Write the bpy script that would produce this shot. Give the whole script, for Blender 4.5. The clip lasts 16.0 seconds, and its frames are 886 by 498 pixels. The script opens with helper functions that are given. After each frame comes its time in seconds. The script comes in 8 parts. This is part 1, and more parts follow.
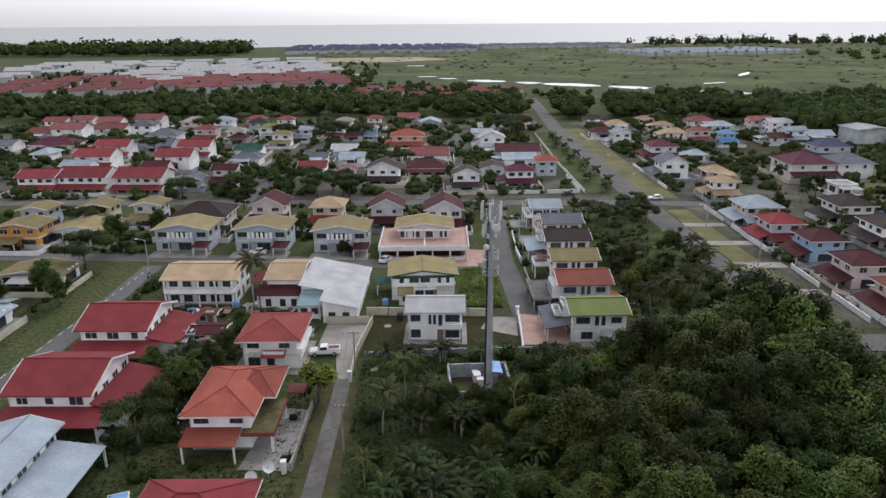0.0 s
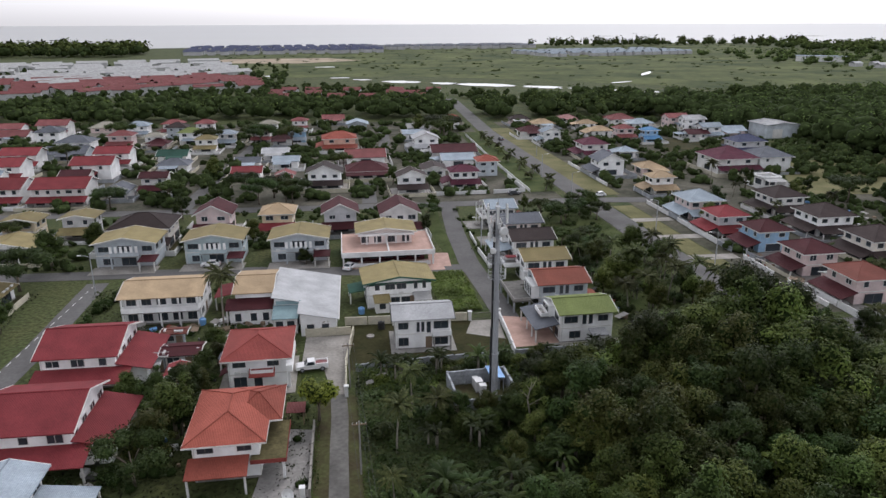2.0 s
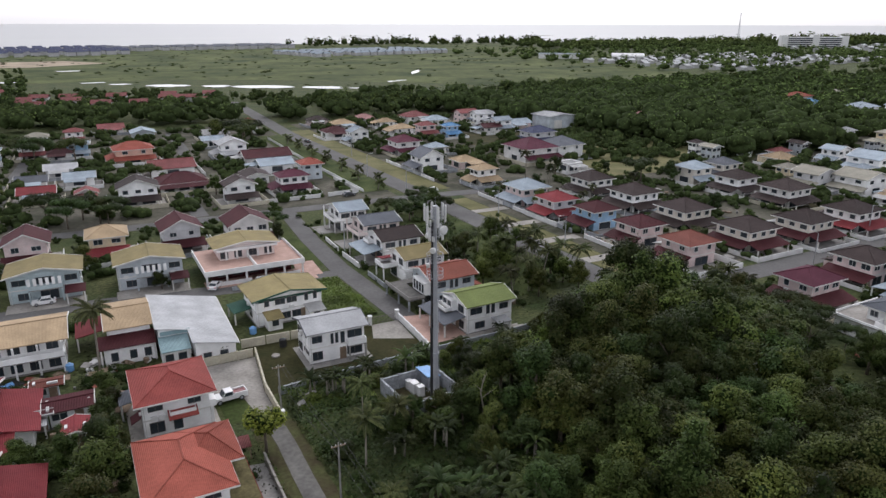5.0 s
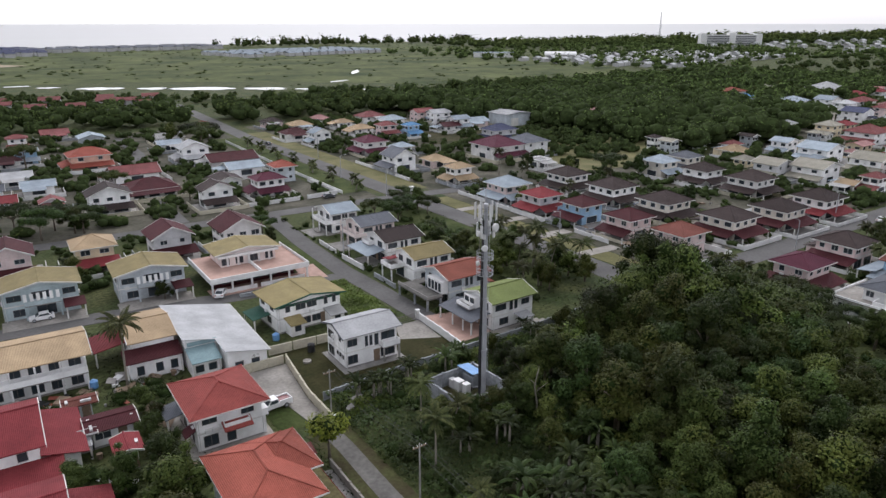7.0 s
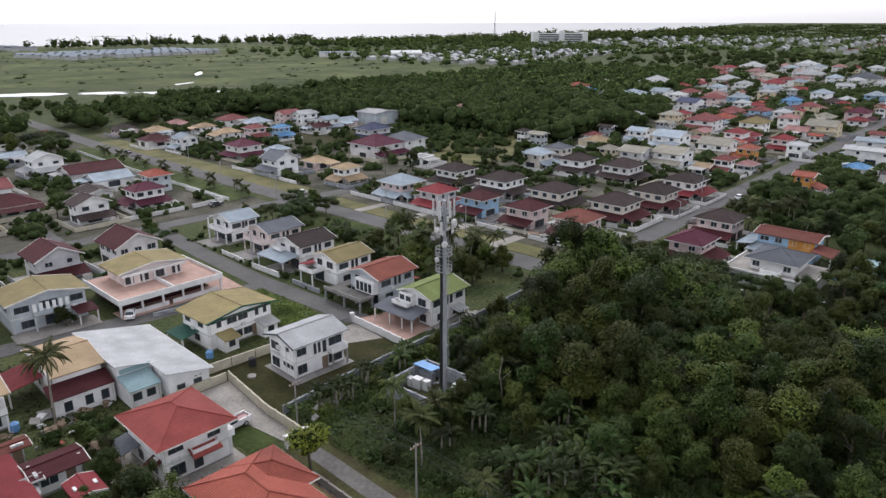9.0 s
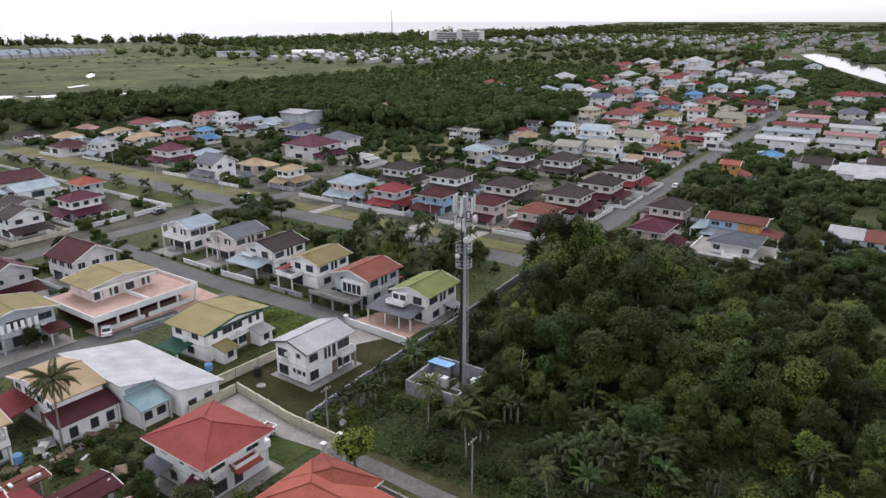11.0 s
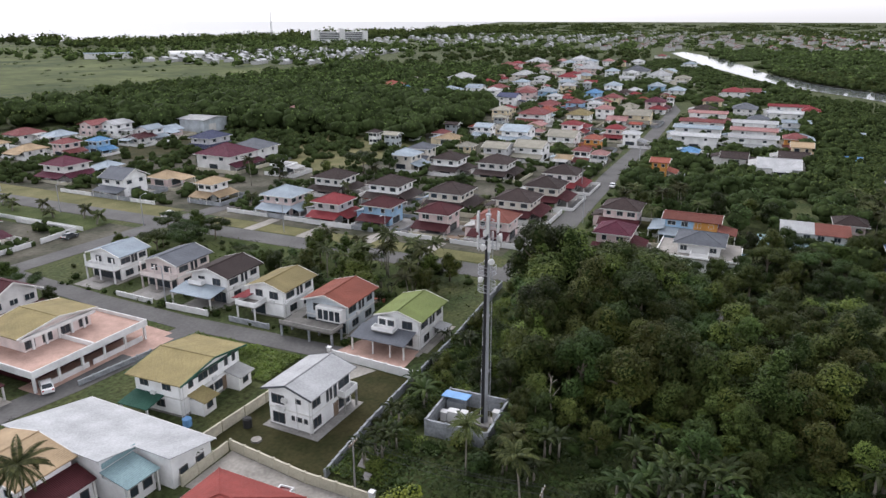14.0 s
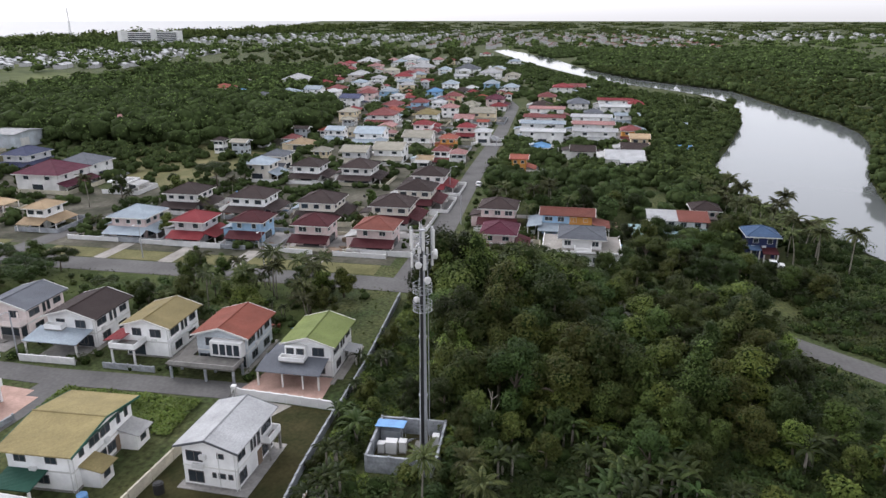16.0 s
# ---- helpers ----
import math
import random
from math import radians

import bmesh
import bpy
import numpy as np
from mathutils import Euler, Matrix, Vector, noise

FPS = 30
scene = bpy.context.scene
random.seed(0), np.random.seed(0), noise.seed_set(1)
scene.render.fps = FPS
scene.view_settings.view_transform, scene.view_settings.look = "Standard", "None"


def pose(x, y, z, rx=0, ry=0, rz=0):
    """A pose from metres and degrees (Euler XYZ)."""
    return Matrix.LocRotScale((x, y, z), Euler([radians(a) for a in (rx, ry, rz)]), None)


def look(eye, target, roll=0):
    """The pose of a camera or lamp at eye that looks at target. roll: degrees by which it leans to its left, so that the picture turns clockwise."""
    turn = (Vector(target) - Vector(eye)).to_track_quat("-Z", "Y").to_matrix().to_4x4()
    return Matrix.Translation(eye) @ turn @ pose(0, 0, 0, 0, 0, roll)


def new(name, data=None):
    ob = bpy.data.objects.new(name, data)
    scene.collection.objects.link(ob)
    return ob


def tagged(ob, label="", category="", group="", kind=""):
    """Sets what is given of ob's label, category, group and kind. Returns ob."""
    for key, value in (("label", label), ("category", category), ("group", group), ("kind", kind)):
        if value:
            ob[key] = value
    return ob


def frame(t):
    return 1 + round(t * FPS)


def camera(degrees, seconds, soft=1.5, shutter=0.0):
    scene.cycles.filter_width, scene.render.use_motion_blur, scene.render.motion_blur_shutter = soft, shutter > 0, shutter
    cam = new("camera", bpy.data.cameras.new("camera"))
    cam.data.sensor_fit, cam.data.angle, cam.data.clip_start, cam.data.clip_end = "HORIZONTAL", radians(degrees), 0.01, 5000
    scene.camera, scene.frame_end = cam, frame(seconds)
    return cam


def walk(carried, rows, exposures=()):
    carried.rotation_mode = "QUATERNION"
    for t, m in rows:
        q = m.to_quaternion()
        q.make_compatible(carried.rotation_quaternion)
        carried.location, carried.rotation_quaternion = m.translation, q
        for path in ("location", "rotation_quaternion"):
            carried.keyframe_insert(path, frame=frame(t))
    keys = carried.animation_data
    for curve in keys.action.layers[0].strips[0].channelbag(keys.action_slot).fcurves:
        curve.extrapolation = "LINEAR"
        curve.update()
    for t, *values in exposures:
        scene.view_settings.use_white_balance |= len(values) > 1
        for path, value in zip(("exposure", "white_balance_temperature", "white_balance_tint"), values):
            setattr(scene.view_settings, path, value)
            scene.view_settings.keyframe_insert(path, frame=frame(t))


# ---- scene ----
LENS = 64.5
cam = camera(LENS, 16.0, soft=1.45)
PATH = [
    (0, (-8.556, -92.714, 53.400), -1.171, -17.998, -0.422),
    (0.5, (-11.552, -91.838, 53.524), -3.785, -18.007, -0.358),
    (1, (-15.106, -90.819, 53.392), -6.692, -17.966, -0.260),
    (1.5, (-18.394, -89.722, 53.271), -7.987, -17.954, -0.212),
    (2, (-21.707, -88.614, 53.212), -9.144, -17.969, -0.191),
    (2.5, (-25.124, -87.702, 53.262), -13.887, -17.953, -0.141),
    (3, (-28.871, -86.558, 53.335), -17.600, -17.993, 0.031),
    (3.5, (-32.350, -85.053, 53.297), -18.982, -18.035, 0.046),
    (4, (-35.820, -83.711, 53.242), -21.355, -18.008, 0.033),
    (4.5, (-39.354, -82.213, 53.175), -24.922, -17.971, 0.046),
    (5, (-42.922, -80.429, 53.187), -28.775, -17.972, 0.127),
    (7.5, (-60.502, -69.776, 53.164), -36.672, -18.007, -0.051),
    (8, (-63.676, -67.131, 53.063), -40.089, -18.002, -0.026),
    (8.5, (-65.966, -65.032, 53.039), -44.247, -18.037, -0.031),
    (11, (-79.092, -49.902, 52.790), -55.950, -18.159, -0.044),
    (11.5, (-80.343, -46.493, 52.917), -59.124, -18.175, 0.034),
    (12, (-80.572, -43.347, 52.978), -61.952, -18.182, 0.114),
    (12.5, (-80.515, -39.978, 52.982), -62.946, -18.206, 0.173),
    (13, (-79.908, -36.660, 52.807), -62.849, -18.187, 0.107),
    (13.5, (-79.562, -33.042, 52.828), -64.155, -18.189, 0.112),
    (14, (-78.923, -29.566, 52.716), -65.631, -18.167, 0.083),
    (14.5, (-78.450, -26.042, 52.859), -68.333, -18.201, 0.046),
    (15, (-77.935, -22.695, 52.919), -72.756, -18.176, -0.034),
    (15.5, (-77.098, -19.199, 53.025), -76.739, -18.184, 0.010),
    (16, (-76.497, -16.477, 53.056), -79.642, -18.224, 0.044),
]
walk(cam, [(t, pose(*eye, 90 + pitch, 0, yaw) @ pose(0, 0, 0, 0, 0, roll)) for t, eye, yaw, pitch, roll in PATH], exposures=[(0.0, 0.45, 6100, 15), (8.0, 0.6, 6100, 15), (16.0, 0.86, 6100, 15)])

# ---- sky and sun: a bright, thinly overcast evening over the sea ----
world = bpy.data.worlds.new("sky")
scene.world = world
world.use_nodes = True
wn = world.node_tree.nodes
wl = world.node_tree.links
sky = wn.new("ShaderNodeTexSky")
sky.sky_type, sky.sun_disc = "NISHITA", False
sky.sun_elevation, sky.sun_rotation = radians(46), radians(30)
sky.air_density, sky.dust_density, sky.ozone_density = 1.0, 2.2, 1.0
grey = wn.new("ShaderNodeHueSaturation")
grey.inputs["Saturation"].default_value = 0.2
wl.new(sky.outputs[0], grey.inputs["Color"])
cloud = wn.new("ShaderNodeMixRGB")  # an even veil of high cloud
cloud.inputs["Fac"].default_value, cloud.inputs["Color2"].default_value = 0.35, (6.3, 6.15, 6.0, 1)
wl.new(grey.outputs[0], cloud.inputs["Color1"])
wl.new(cloud.outputs[0], wn["Background"].inputs["Color"])
wn["Background"].inputs["Strength"].default_value = 0.15
sun = new("sun", bpy.data.lights.new("sun", "SUN"))
sun.data.energy, sun.data.angle, sun.data.color = 0.6, radians(25), (1.0, 0.95, 0.88)
sun.matrix_world = look((0, 0, 200), (-100 * math.sin(radians(30)), -100 * math.cos(radians(30)), 97))


# ---- materials ----
MATS = {}


def material(name, colour, rough=0.7, spread=0.25, scale=0.6, fine=6.0, bump=0.15, metal=0.0, coords="Object", ribs=0.0, tint=None, random_tint=0.0, spec=0.5, ribdir="X"):
    """Colour with stains at two sizes, a fine relief, and ribs (per metre) where the sheet has them."""
    if name in MATS:
        return MATS[name]
    m = bpy.data.materials.new(name)
    m.use_nodes = True
    n, l = m.node_tree.nodes, m.node_tree.links
    b = n["Principled BSDF"]
    b.inputs["Roughness"].default_value, b.inputs["Metallic"].default_value = rough, metal
    b.inputs["Specular IOR Level"].default_value = spec
    tc = n.new("ShaderNodeTexCoord")
    big, small = n.new("ShaderNodeTexNoise"), n.new("ShaderNodeTexNoise")
    big.inputs["Scale"].default_value, small.inputs["Scale"].default_value = scale, fine
    big.inputs["Detail"].default_value = small.inputs["Detail"].default_value = 5
    l.new(tc.outputs[coords], big.inputs["Vector"]), l.new(tc.outputs[coords], small.inputs["Vector"])
    c = Vector(colour)
    dark = tuple(max(0.0, v * (1 - spread)) for v in c)
    light = tuple(min(1.0, v * (1 + spread * 0.8)) for v in c) if tint is None else tint
    r = n.new("ShaderNodeValToRGB")
    r.color_ramp.elements[0].position, r.color_ramp.elements[1].position = 0.3, 0.72
    r.color_ramp.elements[0].color, r.color_ramp.elements[1].color = (*dark, 1), (*light, 1)
    l.new(big.outputs["Fac"], r.inputs["Fac"])
    mix = n.new("ShaderNodeMixRGB")
    mix.blend_type, mix.inputs["Fac"].default_value = "OVERLAY", min(0.6, spread * 1.4)
    l.new(r.outputs["Color"], mix.inputs["Color1"]), l.new(small.outputs["Fac"], mix.inputs["Color2"])
    last = mix.outputs["Color"]
    if random_tint:
        oi, hs, mr = n.new("ShaderNodeObjectInfo"), n.new("ShaderNodeHueSaturation"), n.new("ShaderNodeMapRange")
        mr.inputs["To Min"].default_value, mr.inputs["To Max"].default_value = 1 - random_tint, 1 + random_tint
        l.new(oi.outputs["Random"], mr.inputs["Value"]), l.new(mr.outputs[0], hs.inputs["Value"]), l.new(last, hs.inputs["Color"])
        last = hs.outputs["Color"]
    l.new(last, b.inputs["Base Color"])
    height = small.outputs["Fac"]
    if ribs:
        w = n.new("ShaderNodeTexWave")
        w.bands_direction, w.inputs["Scale"].default_value, w.inputs["Distortion"].default_value = ribdir, ribs, 0.0
        l.new(tc.outputs["Object"], w.inputs["Vector"])
        ad = n.new("ShaderNodeMath")
        ad.operation, ad.inputs[1].default_value = "MULTIPLY_ADD", 3.0
        l.new(w.outputs["Fac"], ad.inputs[0]), l.new(small.outputs["Fac"], ad.inputs[2])
        height = ad.outputs[0]
    if bump:
        bp = n.new("ShaderNodeBump")
        bp.inputs["Strength"].default_value, bp.inputs["Distance"].default_value = bump, 0.05
        l.new(height, bp.inputs["Height"]), l.new(bp.outputs[0], b.inputs["Normal"])
    MATS[name] = m
    return m


def leaf_material(name, dark, light, rough=0.55, spec=0.1, vary=(0.5, 1.6)):
    if name in MATS:
        return MATS[name]
    m = bpy.data.materials.new(name)
    m.use_nodes = True
    n, l = m.node_tree.nodes, m.node_tree.links
    b = n["Principled BSDF"]
    b.inputs["Roughness"].default_value, b.inputs["Specular IOR Level"].default_value = rough, spec
    g, oi, ad = n.new("ShaderNodeNewGeometry"), n.new("ShaderNodeObjectInfo"), n.new("ShaderNodeMath")
    r, hs, mr = n.new("ShaderNodeValToRGB"), n.new("ShaderNodeHueSaturation"), n.new("ShaderNodeMapRange")
    r.color_ramp.elements[0].color, r.color_ramp.elements[1].color = (*dark, 1), (*light, 1)
    l.new(g.outputs["Random Per Island"], r.inputs["Fac"])
    mr.inputs["To Min"].default_value, mr.inputs["To Max"].default_value = vary
    hs.inputs["Saturation"].default_value = 1.0
    l.new(oi.outputs["Random"], mr.inputs["Value"]), l.new(mr.outputs[0], hs.inputs["Value"]), l.new(r.outputs[0], hs.inputs["Color"])
    mh = n.new("ShaderNodeMapRange")
    mh.inputs["To Min"].default_value, mh.inputs["To Max"].default_value = 0.456, 0.503
    l.new(oi.outputs["Random"], mh.inputs["Value"]), l.new(mh.outputs[0], hs.inputs["Hue"])
    nz, mn, mx = n.new("ShaderNodeTexNoise"), n.new("ShaderNodeMapRange"), n.new("ShaderNodeMixRGB")
    nz.inputs["Scale"].default_value, nz.inputs["Detail"].default_value = 0.13, 3
    mn.inputs["From Min"].default_value, mn.inputs["From Max"].default_value, mn.inputs["To Min"].default_value, mn.inputs["To Max"].default_value = 0.35, 0.65, 0.66, 1.45
    l.new(g.outputs["Position"], nz.inputs["Vector"]), l.new(nz.outputs["Fac"], mn.inputs["Value"])
    mx.blend_type, mx.inputs["Fac"].default_value = "MULTIPLY", 1.0
    l.new(hs.outputs[0], mx.inputs["Color1"]), l.new(mn.outputs[0], mx.inputs["Color2"])
    l.new(mx.outputs[0], b.inputs["Base Color"])
    MATS[name] = m
    return m


def water_material(name, colour, rough, wave):
    m = bpy.data.materials.new(name)
    m.use_nodes = True
    n, l = m.node_tree.nodes, m.node_tree.links
    b = n["Principled BSDF"]
    b.inputs["Base Color"].default_value, b.inputs["Roughness"].default_value, b.inputs["IOR"].default_value = (*colour, 1), rough, 1.33
    tc, nz, bp = n.new("ShaderNodeTexCoord"), n.new("ShaderNodeTexNoise"), n.new("ShaderNodeBump")
    nz.inputs["Scale"].default_value, nz.inputs["Detail"].default_value = wave, 4
    bp.inputs["Strength"].default_value, bp.inputs["Distance"].default_value = 0.12, 0.1
    l.new(tc.outputs["Object"], nz.inputs["Vector"]), l.new(nz.outputs["Fac"], bp.inputs["Height"]), l.new(bp.outputs[0], b.inputs["Normal"])
    MATS[name] = m
    return m


ROOF = {  # base colours of the roof coverings
    "red": (0.190, 0.036, 0.040), "orange": (0.270, 0.076, 0.054), "maroon": (0.062, 0.018, 0.021), "brown": (0.044, 0.032, 0.030),
    "purple": (0.085, 0.024, 0.038), "olive": (0.225, 0.185, 0.088), "tan": (0.370, 0.275, 0.170), "green": (0.135, 0.165, 0.056),
    "white": (0.390, 0.396, 0.400), "pale_grey": (0.288, 0.336, 0.376), "dark_grey": (0.112, 0.120, 0.136), "pink": (0.300, 0.165, 0.155),
    "blue": (0.104, 0.224, 0.384), "dark_blue": (0.070, 0.115, 0.200), "navy": (0.056, 0.064, 0.112), "rust": (0.240, 0.080, 0.056), "teal_sheet": (0.26, 0.37, 0.39), "rust_red": (0.15, 0.055, 0.042), "cream": (0.29, 0.275, 0.225), "concrete": (0.336, 0.336, 0.328),
    "brick_red": (0.270, 0.066, 0.056), "deep_green": (0.030, 0.085, 0.062), "dull_red": (0.190, 0.066, 0.064)}
WALL = {
    "white": (0.84, 0.84, 0.83), "cream": (0.70, 0.60, 0.42), "grey": (0.46, 0.50, 0.53), "pale_blue": (0.34, 0.52, 0.70),
    "orange": (0.62, 0.30, 0.08), "teal": (0.42, 0.50, 0.52), "pink": (0.74, 0.65, 0.62), "blue": (0.08, 0.13, 0.35), "navy": (0.030, 0.040, 0.105),
    "ivory": (0.66, 0.62, 0.55), "pale_pink": (0.66, 0.54, 0.52), "light_grey": (0.54, 0.54, 0.55), "off_white": (0.72, 0.71, 0.69), "salmon": (0.66, 0.43, 0.34)}


def roof_mat(c):
    return material("roof_" + c, ROOF[c], rough=0.75, spread=0.2, scale=0.3, fine=3.5, bump=0.4, ribs=1.6, random_tint=0.2, spec=0.12)


def wall_mat(c):
    return material("wall_" + c, WALL[c], rough=0.85, spread=0.2, scale=0.35, fine=3, bump=0.12, random_tint=0.1, spec=0.2)


GLASS = material("window_glass", (0.035, 0.045, 0.055), rough=0.15, spread=0.3, scale=0.4, bump=0.0)
FRAME = material("window_frame_paint", (0.60, 0.60, 0.58), rough=0.5, spread=0.1)
DARKTRIM = material("dark_fascia_paint", (0.07, 0.075, 0.085), rough=0.7, spread=0.2)
DARKFRAME = material("window_frame_dark", (0.10, 0.09, 0.085), rough=0.5, spread=0.1)
TRIM = material("fascia_paint", (0.66, 0.65, 0.62), rough=0.7, spread=0.15, random_tint=0.1)
CONCRETE = material("bare_concrete", (0.265, 0.255, 0.240), rough=0.9, spread=0.28, scale=0.3, fine=2.5, bump=0.2, spec=0.2)
PALECON = material("pale_concrete", (0.285, 0.268, 0.242), rough=0.9, spread=0.25, scale=0.25, fine=2.0, bump=0.2, spec=0.2)
GREYWALL = material("weathered_render", (0.306, 0.323, 0.340), rough=0.9, spread=0.35, scale=0.5, fine=3, bump=0.2, spec=0.2)
CREAMWALL = material("cream_render", (0.510, 0.476, 0.374), rough=0.9, spread=0.2, scale=0.5, fine=3, bump=0.15, spec=0.2)
WHITEWALL = material("white_render", (0.70, 0.70, 0.69), rough=0.9, spread=0.15, scale=0.5, fine=3, bump=0.12, spec=0.2)
TERRACOTTA = material("terracotta_paving", (0.42, 0.28, 0.23), rough=0.8, spread=0.18, scale=0.5, fine=4, bump=0.15, spec=0.2)
ASPHALT = material("asphalt", (0.112, 0.109, 0.106), rough=0.9, spread=0.22, scale=0.12, fine=1.6, bump=0.15, spec=0.2)
LANE = material("worn_lane", (0.13, 0.125, 0.115), rough=0.9, spread=0.35, scale=0.2, fine=1.5, bump=0.2, spec=0.2)
DIRT = material("brown_dirt", (0.085, 0.066, 0.040), rough=0.95, spread=0.4, scale=0.3, fine=2.0, bump=0.4, spec=0.1, tint=(0.07, 0.078, 0.030))
PAINTLINE = material("road_paint", (0.6, 0.6, 0.58), rough=0.8, spread=0.25, scale=1.5)
STEEL = material("galvanised_steel", (0.36, 0.37, 0.39), rough=0.55, metal=0.15, spread=0.18, scale=0.4, fine=4)
BLACK = material("black_cable", (0.012, 0.012, 0.014), rough=0.6)
WHITEPLASTIC = material("white_plastic", (0.62, 0.62, 0.61), rough=0.45, spread=0.06)
BLUESHEET = material("blue_sheet", (0.16, 0.34, 0.62), rough=0.5, spread=0.15, ribs=2.0)
RUBBER = material("tyre_rubber", (0.02, 0.02, 0.02), rough=0.8)
WOOD = material("weathered_timber", (0.22, 0.16, 0.11), rough=0.9, spread=0.3, fine=8)
BARK = material("bark", (0.13, 0.105, 0.08), rough=0.95, spread=0.35, scale=1.2, fine=7, bump=0.4)
PALEBARK = material("pale_bark", (0.21, 0.19, 0.155), rough=0.95, spread=0.3, scale=1.2, fine=7, bump=0.4)
WATER = water_material("river_water", (0.13, 0.14, 0.14), 0.08, 0.35)
SEA = water_material("sea_water", (0.24, 0.235, 0.22), 0.35, 0.05)
LEAF = [leaf_material("leaf_deep", (0.018, 0.034, 0.010), (0.027, 0.044, 0.010)),
        leaf_material("leaf_mid", (0.027, 0.046, 0.010), (0.042, 0.060, 0.014)),
        leaf_material("leaf_dull", (0.039, 0.049, 0.013), (0.056, 0.064, 0.018)),
        leaf_material("leaf_fresh", (0.045, 0.071, 0.014), (0.067, 0.088, 0.018)),
        leaf_material("leaf_olive", (0.042, 0.059, 0.013), (0.059, 0.072, 0.018))]
LIME = leaf_material("leaf_lime", (0.060, 0.088, 0.012), (0.140, 0.175, 0.026))
# Distance haze is mixed into this leaf colour: paler and a little bluer.
FARLEAF = leaf_material("leaf_far_hazed", (0.036, 0.054, 0.018), (0.070, 0.095, 0.031), 0.9, 0.0)
FROND = leaf_material("palm_frond", (0.018, 0.029, 0.009), (0.068, 0.080, 0.028))
# Dark green that paints in the shade deep inside the crowns.
CORE = material("painted_crown_shade", (0.020, 0.033, 0.009), rough=0.9, spec=0.05, spread=0.4, scale=1.5, fine=5, bump=0.5)


# Lump colour of distant crowns, raised to include haze.
CANOPY = material("hazed_canopy", (0.042, 0.060, 0.021), rough=0.9, spec=0.05, spread=0.55, scale=0.25, fine=1.6, bump=0.9, coords="Object")


def ground_material():
    m = bpy.data.materials.new("rough_grass")
    m.use_nodes = True
    n, l = m.node_tree.nodes, m.node_tree.links
    b = n["Principled BSDF"]
    b.inputs["Roughness"].default_value, b.inputs["Specular IOR Level"].default_value = 0.95, 0.15
    tc = n.new("ShaderNodeTexCoord")
    out = []
    for s, lo, hi in ((0.012, 0.35, 0.65), (0.11, 0.35, 0.7), (1.4, 0.3, 0.7)):
        nz, r = n.new("ShaderNodeTexNoise"), n.new("ShaderNodeMapRange")
        nz.inputs["Scale"].default_value, nz.inputs["Detail"].default_value = s, 6
        r.inputs["From Min"].default_value, r.inputs["From Max"].default_value = lo, hi
        l.new(tc.outputs["Object"], nz.inputs["Vector"]), l.new(nz.outputs["Fac"], r.inputs["Value"])
        out.append(r.outputs[0])
    a = n.new("ShaderNodeMixRGB")
    a.inputs["Color1"].default_value, a.inputs["Color2"].default_value = (0.034, 0.052, 0.018, 1), (0.078, 0.082, 0.032, 1)
    l.new(out[1], a.inputs["Fac"])
    c = n.new("ShaderNodeMixRGB")
    c.inputs["Color2"].default_value = (0.060, 0.072, 0.026, 1)
    h = n.new("ShaderNodeMath")
    h.operation, h.inputs[1].default_value = "MULTIPLY", 0.6
    l.new(out[0], h.inputs[0]), l.new(h.outputs[0], c.inputs["Fac"]), l.new(a.outputs[0], c.inputs["Color1"])
    d = n.new("ShaderNodeMixRGB")
    d.blend_type, d.inputs["Fac"].default_value = "OVERLAY", 0.5
    l.new(c.outputs[0], d.inputs["Color1"]), l.new(out[2], d.inputs["Color2"])
    l.new(d.outputs[0], b.inputs["Base Color"])
    bp = n.new("ShaderNodeBump")
    bp.inputs["Strength"].default_value, bp.inputs["Distance"].default_value = 0.5, 0.15
    l.new(out[2], bp.inputs["Height"]), l.new(bp.outputs[0], b.inputs["Normal"])
    return m


GRASS = ground_material()
LAWN = material("mown_lawn", (0.034, 0.044, 0.014), rough=0.95, spread=0.45, scale=0.16, fine=1.8, bump=0.5, spec=0.1, tint=(0.062, 0.053, 0.024))
LUSH = material("lush_lawn", (0.050, 0.078, 0.020), rough=0.95, spread=0.4, scale=0.14, fine=1.6, bump=0.5, spec=0.1, tint=(0.080, 0.096, 0.034))
VERGE = material("dry_verge", (0.120, 0.124, 0.049), rough=0.95, spread=0.3, scale=0.12, fine=1.8, bump=0.4, spec=0.15, tint=(0.173, 0.158, 0.075))
YARD = material("worn_ground", (0.060, 0.066, 0.040), rough=0.95, spread=0.45, scale=0.09, fine=0.9, bump=0.3, spec=0.1, tint=(0.135, 0.125, 0.100))
FIELD = material("reed_field", (0.060, 0.092, 0.028), rough=0.95, spread=0.55, scale=0.014, fine=0.11, bump=0.3, spec=0.1, tint=(0.108, 0.124, 0.046))
SAND = material("bare_earth", (0.33, 0.27, 0.20), rough=0.95, spread=0.25, scale=0.03, fine=0.3, bump=0.2, spec=0.1)
FARWALL = material("far_wall", (0.46, 0.46, 0.46), rough=0.9, spread=0.15, scale=0.1, bump=0)


